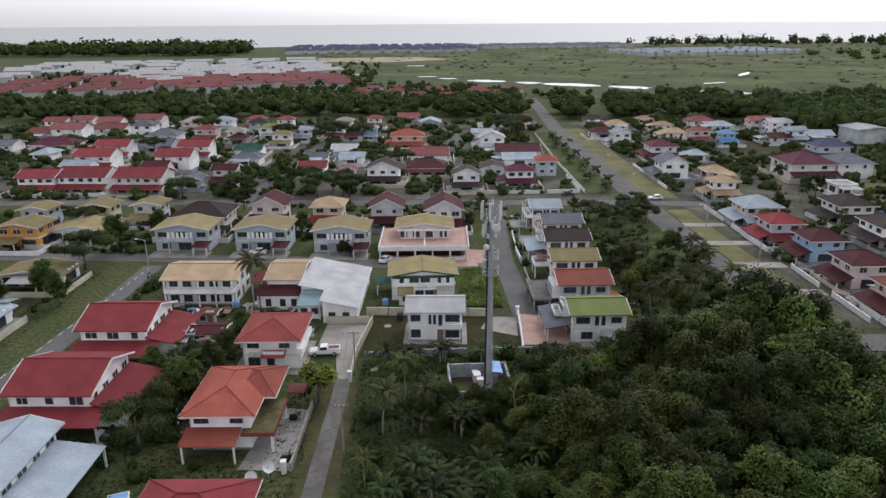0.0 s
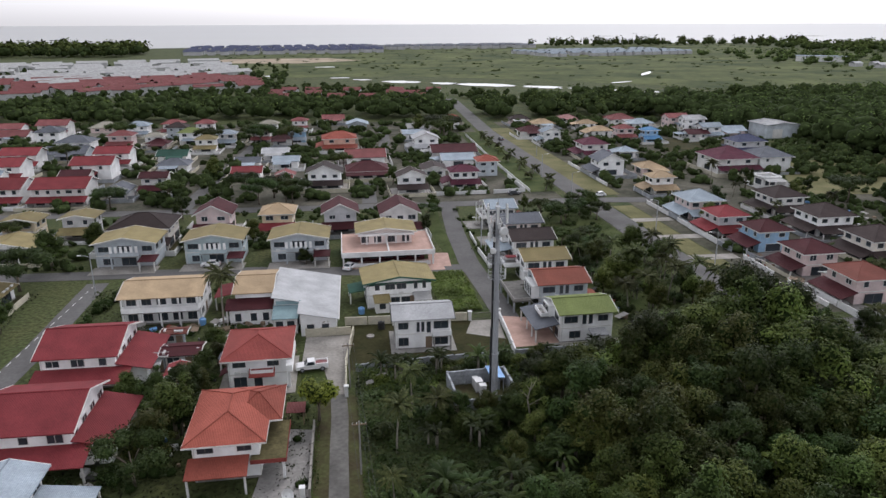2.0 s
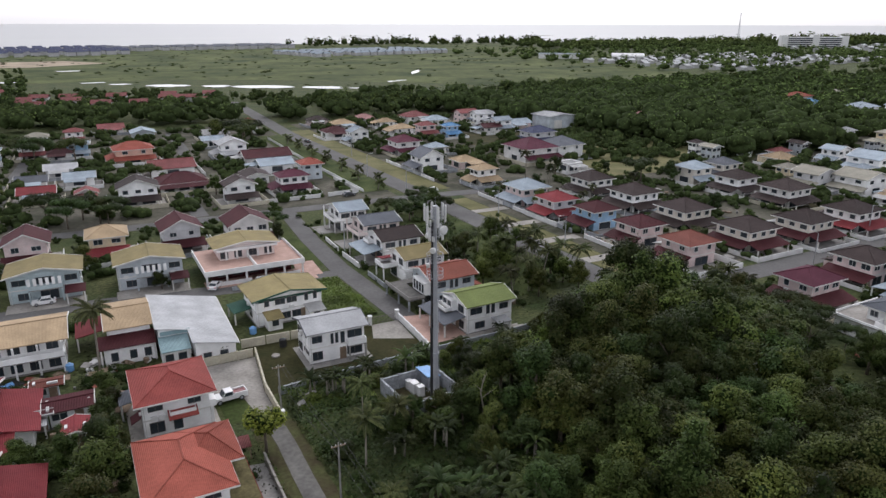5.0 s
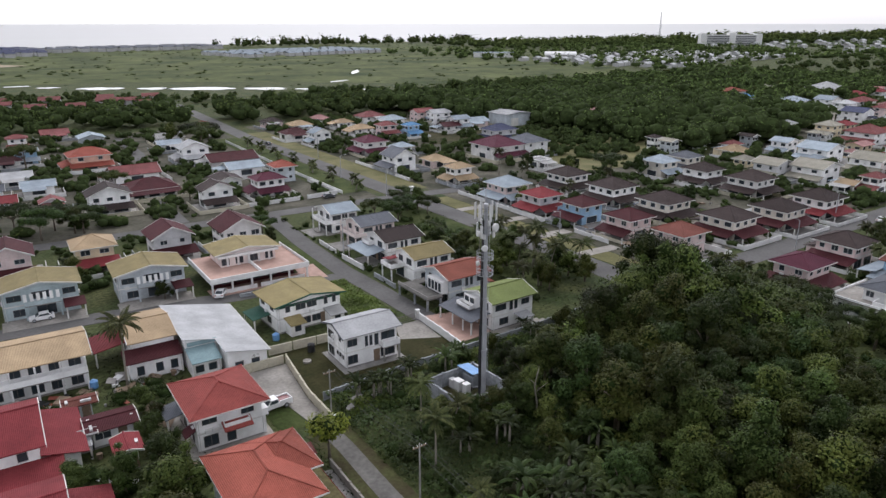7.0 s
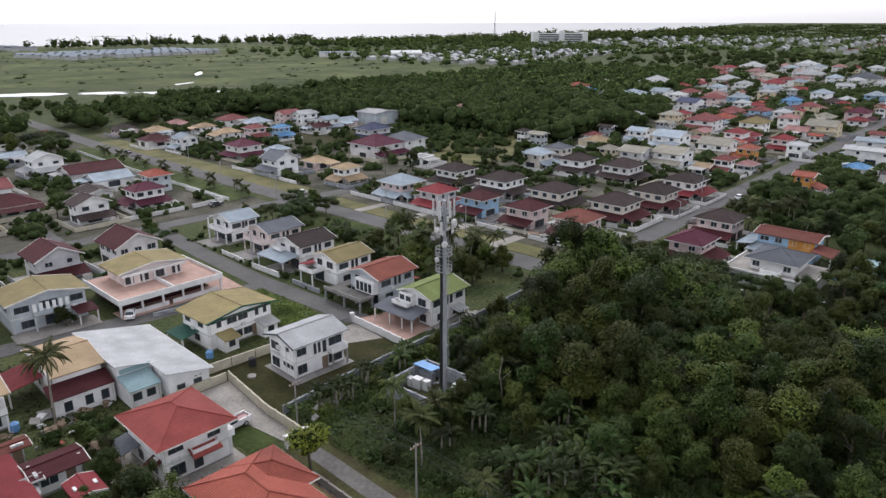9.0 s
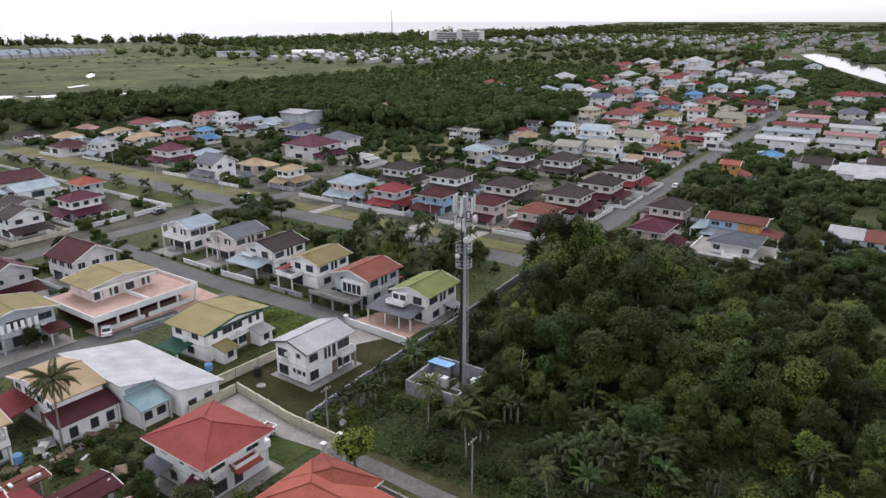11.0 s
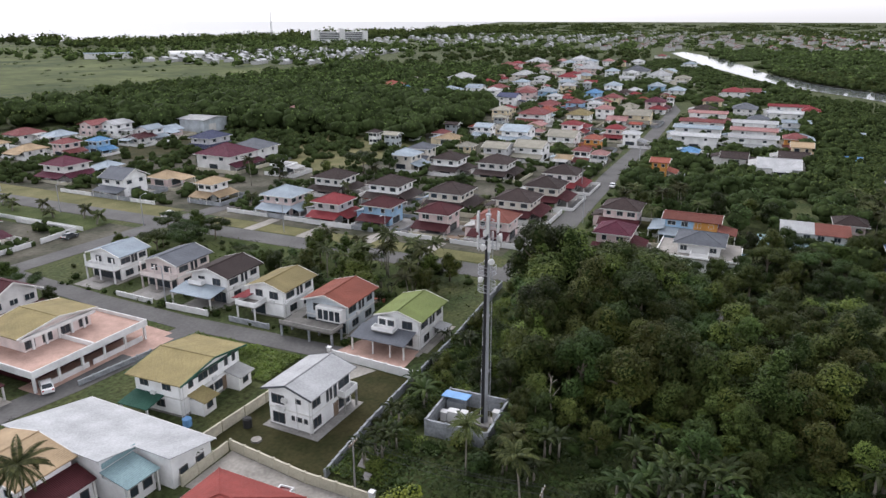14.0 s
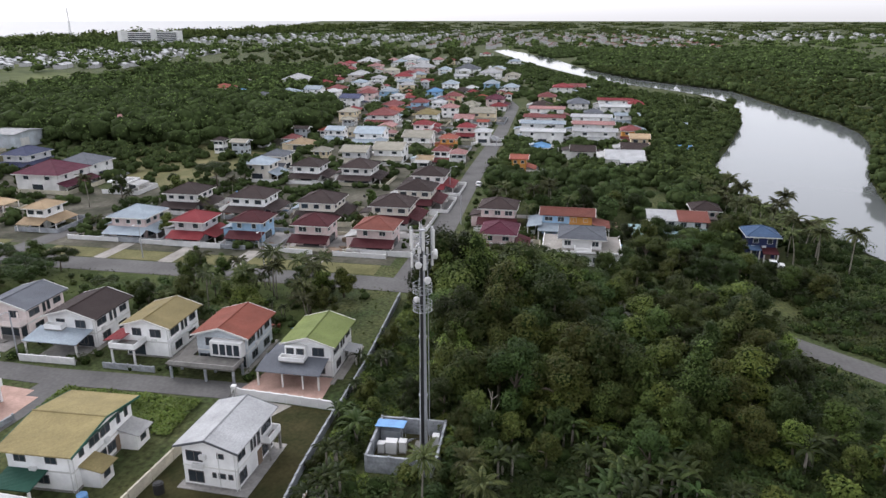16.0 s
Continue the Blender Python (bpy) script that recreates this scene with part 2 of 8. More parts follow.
# ---- mesh building ----
class Shape:
    """Vertices and faces gathered for one mesh."""

    def __init__(self):
        self.v, self.f = [], []

    def add(self, verts, faces):
        k = len(self.v)
        self.v += [tuple(p) for p in verts]
        self.f += [tuple(i + k for i in q) for q in faces]
        return self

    def box(self, x0, y0, z0, x1, y1, z1):
        return self.add([(x0, y0, z0), (x1, y0, z0), (x1, y1, z0), (x0, y1, z0), (x0, y0, z1), (x1, y0, z1), (x1, y1, z1), (x0, y1, z1)],
                        [(0, 3, 2, 1), (4, 5, 6, 7), (0, 1, 5, 4), (1, 2, 6, 5), (2, 3, 7, 6), (3, 0, 4, 7)])

    def slab(self, top, thick):
        """A plate under the polygon top, that is thick deep."""
        n = len(top)
        low = [(x, y, z - thick) for x, y, z in top]
        return self.add(list(top) + low, [tuple(range(n)), tuple(range(2 * n - 1, n - 1, -1))] + [(i, i + n, (i + 1) % n + n, (i + 1) % n) for i in range(n)])

    def tube(self, points, radii, sides=8, caps=True):
        k = len(self.v)
        pts = [Vector(p) for p in points]
        for i, p in enumerate(pts):
            way = (pts[min(i + 1, len(pts) - 1)] - pts[max(i - 1, 0)]).normalized()
            a = way.orthogonal().normalized()
            b = way.cross(a)
            for s in range(sides):
                t = 2 * math.pi * s / sides
                self.v.append(tuple(p + (a * math.cos(t) + b * math.sin(t)) * radii[i]))
        for i in range(len(pts) - 1):
            for s in range(sides):
                t = (s + 1) % sides
                self.f.append((k + i * sides + s, k + i * sides + t, k + (i + 1) * sides + t, k + (i + 1) * sides + s))
        if caps:
            self.f.append(tuple(k + s for s in reversed(range(sides))))
            self.f.append(tuple(k + (len(pts) - 1) * sides + s for s in range(sides)))
        return self

    def ring(self, z, r, thick, sides=20, cx=0.0, cy=0.0):
        pts = [(cx + r * math.cos(2 * math.pi * i / sides), cy + r * math.sin(2 * math.pi * i / sides), z) for i in range(sides + 1)]
        return self.tube(pts, [thick] * (sides + 1), 5, False)

    def mesh(self, name, *mats, smooth=False):
        me = bpy.data.meshes.new(name)
        me.from_pydata(self.v, [], self.f)
        for m in mats:
            me.materials.append(m)
        if smooth:
            me.polygons.foreach_set("use_smooth", [True] * len(me.polygons))
        me.update()
        return me


def root(name, x, y, z=0.0, rz=0.0, label="", category="", group="", kind=""):
    ob = new(name)
    ob.empty_display_size = 0.5
    ob.matrix_basis = pose(x, y, z, 0, 0, rz)
    return tagged(ob, label, category, group, kind)


def part(name, shape, mat, parent, label="", at=(0, 0, 0), rz=0.0, smooth=False):
    """One mesh object under a thing or a part. shape: a Shape, or a mesh that is shared."""
    ob = new(name, shape.mesh(name, mat, smooth=smooth) if isinstance(shape, Shape) else shape)
    ob.parent = parent
    ob.matrix_basis = pose(*at, 0, 0, rz)
    return tagged(ob, label)


def setting(name, shape, mat, label, category, kind="structure"):
    return tagged(new(name, shape.mesh(name, mat)), label, category, "", kind)


TAKEN = []  # plan rectangles in which no random plant may stand


def take(x0, y0, x1, y1):
    TAKEN.append((min(x0, x1), min(y0, y1), max(x0, x1), max(y0, y1)))


def free_rect(x0, y0, x1, y1):
    return not any(a < x1 and c > x0 and b < y1 and d > y0 for a, b, c, d in TAKEN)


def free(x, y, r=0.0):
    return not any(a - r < x < c + r and b - r < y < d + r for a, b, c, d in TAKEN)


# ---- ground, water and roads ----
def lift(x, y):
    """The far rim rises a little, so that the sheet meets the sky at the height of the horizon."""
    r = math.hypot(x, y)
    return max(0.0, (r - 2400.0) / 2450.0) ** 1.3 * 33.0


def sheet(name, mat, inside, z, label, category, rings, turns=96):
    """A round sheet in rings; inside tells which cells belong to it."""
    s = Shape()
    grid = [[(r * math.cos(2 * math.pi * i / turns), r * math.sin(2 * math.pi * i / turns)) for i in range(turns)] for r in rings]
    s.v = [(x, y, z + lift(x, y)) for row in grid for x, y in row]
    for j in range(len(rings) - 1):
        for i in range(turns):
            k = (i + 1) % turns
            s.f.append((j * turns + i, (j + 1) * turns + i, (j + 1) * turns + k, j * turns + k))
    return setting(name, s, mat, label, category)


sheet("ground", GRASS, None, 0.0, "rough green and brown grass ground between the houses", "ground", [0.5, 30, 80, 160, 300, 600, 1000, 1500, 2000, 2400, 3000, 3700, 4300, 4850])


def flat(name, pts, z, mat, label, category, thick=0.0):
    s = Shape()
    top = [(x, y, z + lift(x, y)) for x, y in pts]
    if sum(a[0] * b[1] - b[0] * a[1] for a, b in zip(top, top[1:] + top[:1])) < 0:
        top.reverse()
    if thick:
        s.slab(top, thick)
    else:
        s.add(top, [tuple(range(len(top)))])
    return setting(name, s, mat, label, category)


def band(name, pts, width, z, mat, label, category, thick=0.06):
    """A strip of that width along a line of points."""
    s = Shape()
    p = [Vector((*q, 0)) for q in pts]
    sides = []
    for i, q in enumerate(p):
        way = (p[min(i + 1, len(p) - 1)] - p[max(i - 1, 0)]).normalized()
        off = Vector((-way.y, way.x, 0)) * width / 2
        sides.append((q + off, q - off))
    for (a, b), (c, d) in zip(sides, sides[1:]):
        s.slab([(b.x, b.y, z), (d.x, d.y, z), (c.x, c.y, z), (a.x, a.y, z)], thick)
    return setting(name, s, mat, label, category)


# the sea beyond a long, slightly bent shore
sea_shape = Shape()
shore = [(-4600, 900), (-2500, 1080), (-900, 1330), (-300, 1560), (200, 1640), (950, 1600), (1600, 1340), (2400, 1280), (3400, 1420), (4600, 1650)]
rows_out = [0.0, 0.25, 0.5, 0.75, 1.0]
for k in rows_out:
    for x, y in shore:
        far_y = math.sqrt(max(4.0, 4840.0 ** 2 - x * x))
        yy = y + (max(far_y, y + 10) - y) * k
        sea_shape.v.append((x, yy, 0.4 + lift(x, yy)))
for j in range(4):
    for i in range(len(shore) - 1):
        a = j * len(shore) + i
        sea_shape.f.append((a, a + 1, a + 1 + len(shore), a + len(shore)))
setting("sea", sea_shape, SEA, "calm pale grey sea under a bright sky", "sea")
NEAR_BANK = [(40, -104), (70, -96), (95, -87), (120, -80), (140, -73), (158, -68), (178, -66), (195, -69), (230, -80), (268, -91), (307, -102), (353, -111), (420, -117), (454, -110), (492, -92), (536, -62), (590, -34), (700, 2), (842, 46), (1150, 122)]
FAR_BANK = [(1200, 104), (914, 12), (720, -26), (604, -66), (556, -92), (520, -118), (496, -134), (416, -141), (374, -147), (328, -154), (294, -153), (265, -147), (223, -134), (192, -121), (162, -113), (138, -108), (90, -116), (40, -128)]
flat("river", NEAR_BANK + FAR_BANK,
     0.35, WATER, "broad still brown river reflecting the white sky", "river")
for cx, cy, w, h, a in ((-8, 632, 30, 12, 0), (45, 572, 56, 26, -38), (82, 546, 40, 22, -35), (116, 524, 84, 30, -36), (158, 496, 52, 26, -42), (196, 462, 70, 24, -46), (228, 440, 30, 14, -40),
                        (258, 398, 34, 16, -36), (240, 528, 40, 8, 28), (312, 630, 90, 8, 58), (-76, 668, 30, 14, -20), (-22, 812, 34, 16, 0), (12, 604, 26, 14, -30)):
    rnd = random.Random(int(cx) + 900)
    pts = []
    for i in range(18):
        t = 2 * math.pi * i / 18
        k = rnd.uniform(0.62, 1.1)
        u, v = w * 0.4 * math.cos(t) * k, h / 2 * math.sin(t) * k
        c, s = math.cos(radians(a)), math.sin(radians(a))
        pts.append((cx + u * c - v * s, cy + u * s + v * c))
    flat("pond", pts, 0.3, WATER, "shallow marsh pool reflecting the bright sky", "pond")
flat("field", [(-260, 660), (60, 640), (190, 560), (300, 450), (420, 380), (560, 470), (720, 690), (900, 1050), (930, 1560), (200, 1600), (-60, 1500), (-180, 1000)],
     0.12, FIELD, "wide flat marsh field of green reeds", "field")
flat("sand_patch", [(-190, 930), (-60, 900), (30, 960), (-20, 1040), (-170, 1030)], 0.2, SAND, "bare sandy patch in the marsh", "sand")

# main road, side streets and lanes
band("road_main", [(44.5, -52.5), (51.4, -28), (56, 0), (57, 30), (57, 60), (57, 110), (57, 180), (57, 260), (61, 330), (66, 420)], 7.6, 0.06, ASPHALT, "grey asphalt main road between grass verges", "road")
band("road_bend", [(-10, -90), (14, -82), (28, -71.5), (36.4, -61.6), (44.5, -52.5)], 5.5, 0.07, ASPHALT, "narrow asphalt road bending through the scrub", "road")
band("road_side", [(9.6, 27), (9.2, 45), (8.6, 62), (9.8, 86), (12.5, 115)], 4.8, 0.064, ASPHALT, "asphalt side street in front of the houses", "road")
band("road_cross_near", [(-140, 72), (-75, 67.5), (-40, 64.5), (-16, 60.5), (7, 58.5)], 5.4, 0.068, ASPHALT, "asphalt cross street between two rows of houses", "road")
band("road_cross_far", [(-160, 124), (-84, 122), (-30, 119), (12, 117), (57, 114.5), (100, 108)], 6.0, 0.072, ASPHALT, "asphalt cross street meeting the main road", "road")
band("road_left", [(-77, -20), (-74.6, 10), (-73, 32), (-72.4, 56), (-72.2, 62)], 4.5, 0.076, ASPHALT, "grey asphalt street between gardens", "road")
band("road_lane", [(-22.9, -60), (-22.9, -22), (-22.6, -8), (-22.3, 0), (-22.4, 6.2)], 2.4, 0.06, LANE, "narrow worn concrete lane", "road")
band("lane_verge", [(-22.9, -60), (-22.9, -22), (-22.6, 5.6)], 6.0, 0.035, DIRT, "brown dirt verge with weeds beside the lane", "verge")
band("road_right", [(60, 16), (100, 15.5), (170, 17), (250, 17), (370, 20), (600, 70), (950, 168)], 6.6, 0.08, ASPHALT, "long grey street through the housing estate", "road")
band("road_stub", [(-10.5, 122), (-9.5, 152), (-3, 190), (4, 240), (6, 290)], 4.6, 0.078, ASPHALT, "asphalt street between houses", "road")
band("road_back", [(-66, 122), (-62, 170), (-55, 240)], 4.6, 0.079, ASPHALT, "asphalt back street", "road")
band("verge_east", [(64.5, 24), (64.5, 106)], 6.2, 0.05, VERGE, "dry grass verge beside the main road", "verge")
band("verge_east_far", [(65, 120), (65, 200), (66, 270)], 9.5, 0.05, VERGE, "dry grass verge beside the main road", "verge")
band("verge_west", [(46, 128), (46, 185), (48, 260)], 12, 0.05, LUSH, "mown grass strip with small palms", "verge")
band("verge_middle", [(6.2, 66), (5.0, 90), (7, 112)], 3.6, 0.05, LUSH, "green grass strip beside the side street", "verge")
flat("lawn_white_house", [(-20.6, 13.4), (-7.8, 13.9), (6.5, 14.1), (7.2, 21), (2.4, 29.6), (-8, 30.4), (-20.2, 31.2), (-19.4, 27)], 0.05, LAWN, "patchy lawn round the white house", "lawn")
flat("lawn_east", [(29.5, 28), (52.5, 30), (52.8, 108), (29.5, 104)], 0.04, LUSH, "lush green back lawn", "lawn")
flat("lawn_estate", [(118, 190), (168, 188), (172, 225), (126, 222)], 0.05, LAWN, "open mown lawn among the houses", "lawn")
flat("lawn_far", [(126, 110), (190, 100), (215, 165), (150, 160)], 0.05, VERGE, "open yellowish grass", "lawn")
flat("court_concrete", [(-23.4, 6.2), (-21.3, 6.0), (-21.2, 14.7), (-19.5, 27.0), (-27.6, 27.2), (-28.2, 15.6), (-24.6, 15.4)], 0.07, PALECON, "stained pale concrete yard beside the house", "yard")
flat("lawn_strip", [(-28.1, 8.2), (-23.9, 7.8), (-24.8, 15.3), (-28.1, 15.5)], 0.066, LUSH, "small bright lawn beside the red roofed house", "lawn")
flat("drive_white_house", [(0.6, 24.2), (7.0, 20.8), (7.8, 29.4), (2.6, 29.6)], 0.08, PALECON, "pale concrete drive", "drive")
flat("court_terracotta", [(7.4, 17.2), (15.8, 17.4), (16.2, 28.6), (8.3, 30.8)], 0.08, TERRACOTTA, "terracotta paved forecourt", "yard")
flat("court_pink_house", [(-1, 60.9), (4.2, 60.4), (5, 70), (0.4, 71)], 0.075, TERRACOTTA, "reddish paved corner beside the house", "yard")
flat("yard_h1", [(-33, -17), (-26.3, -17.5), (-26, -3), (-31, -2)], 0.07, CONCRETE, "grey concrete yard with a side gate", "yard")
for y0, y1 in ((88.2, 91), (71.6, 74.6), (54.8, 58), (38, 41)):
    flat("driveway", [(60.9, y0), (72.2, y0 - 0.4), (72.2, y1), (60.9, y1 + 0.6)], 0.085, PALECON, "pale concrete driveway crossing the verge", "driveway")
for i in range(26):
    y = -20 + i * 3.2
    s = Shape().box(-0.06, -0.8, 0, 0.06, 0.8, 0.012)
    k = min(1.0, max(0.0, (y + 20) / 82))
    ln = tagged(new("lane_mark", s.mesh("lane_mark", PAINTLINE)), "short white painted lane mark on asphalt", "road marking", "lane marks", "structure")
    ln.matrix_basis = pose(-79 + 6.5 * k, y, 0.082, 0, 0, -4)
flat("estate_ground", [(-235, 124), (50, 116), (52, 304), (-235, 312)], 0.02, YARD, "worn mixed ground of gravel, weeds and paving", "ground")
flat("estate_ground", [(68, 22), (160, 22), (480, 26), (480, 190), (330, 170), (190, 100), (120, 128), (200, 250), (190, 294), (68, 294)], 0.021, YARD, "worn mixed ground of gravel, weeds and paving", "ground")
take(53, -60, 61.5, 430), take(6, 26, 12.5, 118), take(-140, 58, 12, 70), take(-160, 115, 104, 126), take(-82, -25, -70, 64), take(-25, -60, -20, 14), take(60, 12, 420, 21), take(-21.5, 13, 8, 31.5), take(-29, 5, -20, 28.5), take(9, 17, 30, 110)
take(61.5, 22, 72, 108), take(61, 118, 70, 280), take(40, 126, 53, 260)


# ---- houses ----
CACHE = {}


def window_meshes(w, h, dark):
    """A frame with sill, and a pane that stands in it."""
    key = (round(w, 1), round(h, 1), dark)
    if key not in CACHE:
        w, h = key[0], key[1]
        f = recessed(w, h, 0.07, 0.09, 0.05, 2 if w > 1.3 else 1)
        p = Shape().box(-w / 2 + 0.06, -0.045, -h / 2 + 0.06, w / 2 - 0.06, -0.03, h / 2 - 0.06)
        CACHE[key] = (f.mesh("window", DARKFRAME if dark else FRAME), p.mesh("pane", GLASS))
    return CACHE[key]


def recessed(w, h, edge, out, depth, panes):
    """A frame, out metres proud of the wall, with openings sunk into its front; one piece."""
    s = Shape()
    xs = [-w / 2]
    pw = (w - edge * (panes + 1)) / panes
    for i in range(panes):
        xs += [xs[-1] + edge, xs[-1] + edge + pw]
    xs.append(w / 2)
    zs = [-h / 2, -h / 2 + edge, h / 2 - edge, h / 2]
    nx = len(xs)
    s.v = [(x, -out, z) for z in zs for x in xs]
    for j in range(3):
        for i in range(nx - 1):
            q = (j * nx + i, j * nx + i + 1, (j + 1) * nx + i + 1, (j + 1) * nx + i)
            if j == 1 and i % 2 == 1:
                k = len(s.v)
                s.v += [(s.v[m][0], -out + depth, s.v[m][2]) for m in q]
                s.f += [(q[0], q[1], k + 1, k), (q[1], q[2], k + 2, k + 1), (q[2], q[3], k + 3, k + 2), (q[3], q[0], k, k + 3), (k, k + 1, k + 2, k + 3)]
            else:
                s.f.append(q)
    k = len(s.v)
    c = [0, nx - 1, 4 * nx - 1, 3 * nx]
    s.v += [(s.v[m][0], 0.0, s.v[m][2]) for m in c]
    edge_lines = ([i for i in range(nx)], [j * nx + nx - 1 for j in range(4)], [3 * nx + i for i in range(nx - 1, -1, -1)], [j * nx for j in range(3, -1, -1)])
    for e, line in enumerate(edge_lines):
        s.f.append(tuple(reversed(line)) + (k + e, k + (e + 1) % 4))
    return s


def far_window_mesh(w, h):
    """Frame and glass in one piece, for houses far off."""
    key = ("far", round(w, 1), round(h, 1))
    if key not in CACHE:
        s = recessed(key[1], key[2], 0.08, 0.09, 0.06, 1)
        me = s.mesh("window", FRAME, GLASS)
        for i, f in enumerate(s.f):
            if all(abs(s.v[m][1] + 0.03) < 1e-6 for m in f):
                me.polygons[i].material_index = 1
        CACHE[key] = me
    return CACHE[key]


TURN = {"S": 0, "E": 90, "N": 180, "W": -90}


def on_face(face, hw, hd, u, z, out=0.0):
    """The place u along a face (to the right as seen from outside), at height z."""
    return {"S": (u, -hd - out, z), "N": (-u, hd + out, z), "E": (hw + out, u, z), "W": (-hw - out, -u, z)}[face]


def window(parent, face, hw, hd, u, z, w=1.6, h=1.2, dark=False, near=True):
    if not near:
        return part("window", far_window_mesh(w, h), None, parent, at=on_face(face, hw, hd, u, z, 0.002), rz=TURN[face])
    f, p = window_meshes(w, h, dark)
    ob = part("window", f, None, parent, at=on_face(face, hw, hd, u, z, 0.002), rz=TURN[face])
    part("pane", p, None, ob)
    return ob


def door(parent, face, hw, hd, u, w=1.1, h=2.1, z=0.15):
    key = ("door", w, h)
    if key not in CACHE:
        CACHE[key] = (Shape().box(-w / 2, -0.06, 0, w / 2, 0, h).mesh("door", WOOD), Shape().box(w / 2 - 0.18, -0.1, 1.0, w / 2 - 0.1, -0.06, 1.12).mesh("handle", STEEL))
    ob = part("door", CACHE[key][0], None, parent, at=on_face(face, hw, hd, u, z, 0.003), rz=TURN[face])
    part("handle", CACHE[key][1], None, ob, "steel door handle")


def roof_parts(parent, w, d, z, kind, ridge, rise, mat, wall, cx=0.0, cy=0.0, trim=True, trim_mat=None):
    """A roof over the rectangle w by d with its eaves at z: hip or gable, with ridge caps and fascia boards."""
    s, cap, g = Shape(), Shape(), Shape()
    a, b = (w / 2, d / 2) if ridge == "x" else (d / 2, w / 2)

    def at(u, v, h):
        return (cx + u, cy + v, z + h) if ridge == "x" else (cx - v, cy + u, z + h)

    if kind == "hip":
        r = max(0.15, a - b * 0.98)
        if a < b * 0.98:
            r = 0.15
        s.slab([at(-a, -b, 0), at(a, -b, 0), at(r, 0, rise), at(-r, 0, rise)], 0.16)
        s.slab([at(a, b, 0), at(-a, b, 0), at(-r, 0, rise), at(r, 0, rise)], 0.16)
        s.slab([at(a, -b, 0), at(a, b, 0), at(r, 0, rise)], 0.16)
        s.slab([at(-a, b, 0), at(-a, -b, 0), at(-r, 0, rise)], 0.16)
        cap.tube([at(-r, 0, rise + 0.02), at(r, 0, rise + 0.02)], [0.11, 0.11], 6)
        for u in (-1, 1):
            for v in (-1, 1):
                cap.tube([at(u * a, v * b, 0.0), at(u * r, 0, rise + 0.02)], [0.09, 0.09], 5)
    else:
        s.slab([at(-a, -b, 0), at(a, -b, 0), at(a, 0, rise), at(-a, 0, rise)], 0.16)
        s.slab([at(a, b, 0), at(-a, b, 0), at(-a, 0, rise), at(a, 0, rise)], 0.16)
        cap.tube([at(-a, 0, rise + 0.0), at(a, 0, rise + 0.0)], [0.12, 0.12], 6)
        o = 0.75
        for u in (-a + o, a - o - 0.15):
            g = Shape()
            g.add([at(u, -b + o, -0.17), at(u, b - o, -0.17), at(u, 0, rise - 0.2), at(u + 0.15, -b + o, -0.17), at(u + 0.15, b - o, -0.17), at(u + 0.15, 0, rise - 0.2)],
                  [(0, 2, 1), (3, 4, 5), (0, 1, 4, 3), (1, 2, 5, 4), (2, 0, 3, 5)])
            part("gable", g, wall, parent)
    rf = part("roof", s, mat, parent)
    part("ridge_cap", cap, mat, rf)
    if trim:
        x0, x1, y0, y1 = cx - w / 2, cx + w / 2, cy - d / 2, cy + d / 2
        if kind == "hip":
            fs = Shape()
            for e, zz in ((0.03, z - 0.24), (0.03, z - 0.02), (-0.03, z - 0.02), (-0.03, z - 0.24)):
                fs.v += [(x0 - e, y0 - e, zz), (x1 + e, y0 - e, zz), (x1 + e, y1 + e, zz), (x0 - e, y1 + e, zz)]
            for q in range(4):
                for i in range(4):
                    m, n2 = (i + 1) % 4, ((q + 1) % 4) * 4
                    fs.f.append((q * 4 + i, q * 4 + m, n2 + m, n2 + i))
            part("fascia", fs, trim_mat or TRIM, rf, "pale painted fascia board")
        else:
            for u in (-a, a):
                fs = Shape()
                line = [at(u, -b, 0.03), at(u, 0, rise + 0.03), at(u, b, 0.03)]
                off = (0.05, 0) if ridge == "x" else (0, 0.05)
                for px, py, pz in line:
                    fs.v += [(px - off[0], py - off[1], pz), (px + off[0], py + off[1], pz), (px + off[0], py + off[1], pz - 0.27), (px - off[0], py - off[1], pz - 0.27)]
                for q in (0, 4):
                    fs.f += [(q + i, q + (i + 1) % 4, q + 4 + (i + 1) % 4, q + 4 + i) for i in range(4)]
                fs.f += [(0, 1, 2, 3), (11, 10, 9, 8)]
                part("barge_board", fs, trim_mat or TRIM, rf, "pale painted barge board")
    return rf


def lean_to(parent, x0, y0, x1, y1, z_high, z_low, high, mat, posts=True, name="porch_roof", thick=0.12):
    """A sloping roof over the rectangle, high on one side (S, E, N, W), on posts at the low side."""
    zs = {"N": (z_low, z_low, z_high, z_high), "S": (z_high, z_high, z_low, z_low), "E": (z_low, z_high, z_high, z_low), "W": (z_high, z_low, z_low, z_high)}[high]
    pts = [(x0, y0, zs[0]), (x1, y0, zs[1]), (x1, y1, zs[2]), (x0, y1, zs[3])]
    part(name, Shape().slab(pts, thick), mat, parent)
    if posts:
        i = 0.3
        where = {"N": ((x0 + i, y0 + i), (x1 - i, y0 + i)), "S": ((x0 + i, y1 - i), (x1 - i, y1 - i)), "E": ((x0 + i, y0 + i), (x0 + i, y1 - i)), "W": ((x1 - i, y0 + i), (x1 - i, y1 - i))}[high]
        for px, py in where:
            part("post", Shape().box(px - 0.12, py - 0.12, 0, px + 0.12, py + 0.12, z_low - thick + 0.02 + 0.05), TRIM, parent)


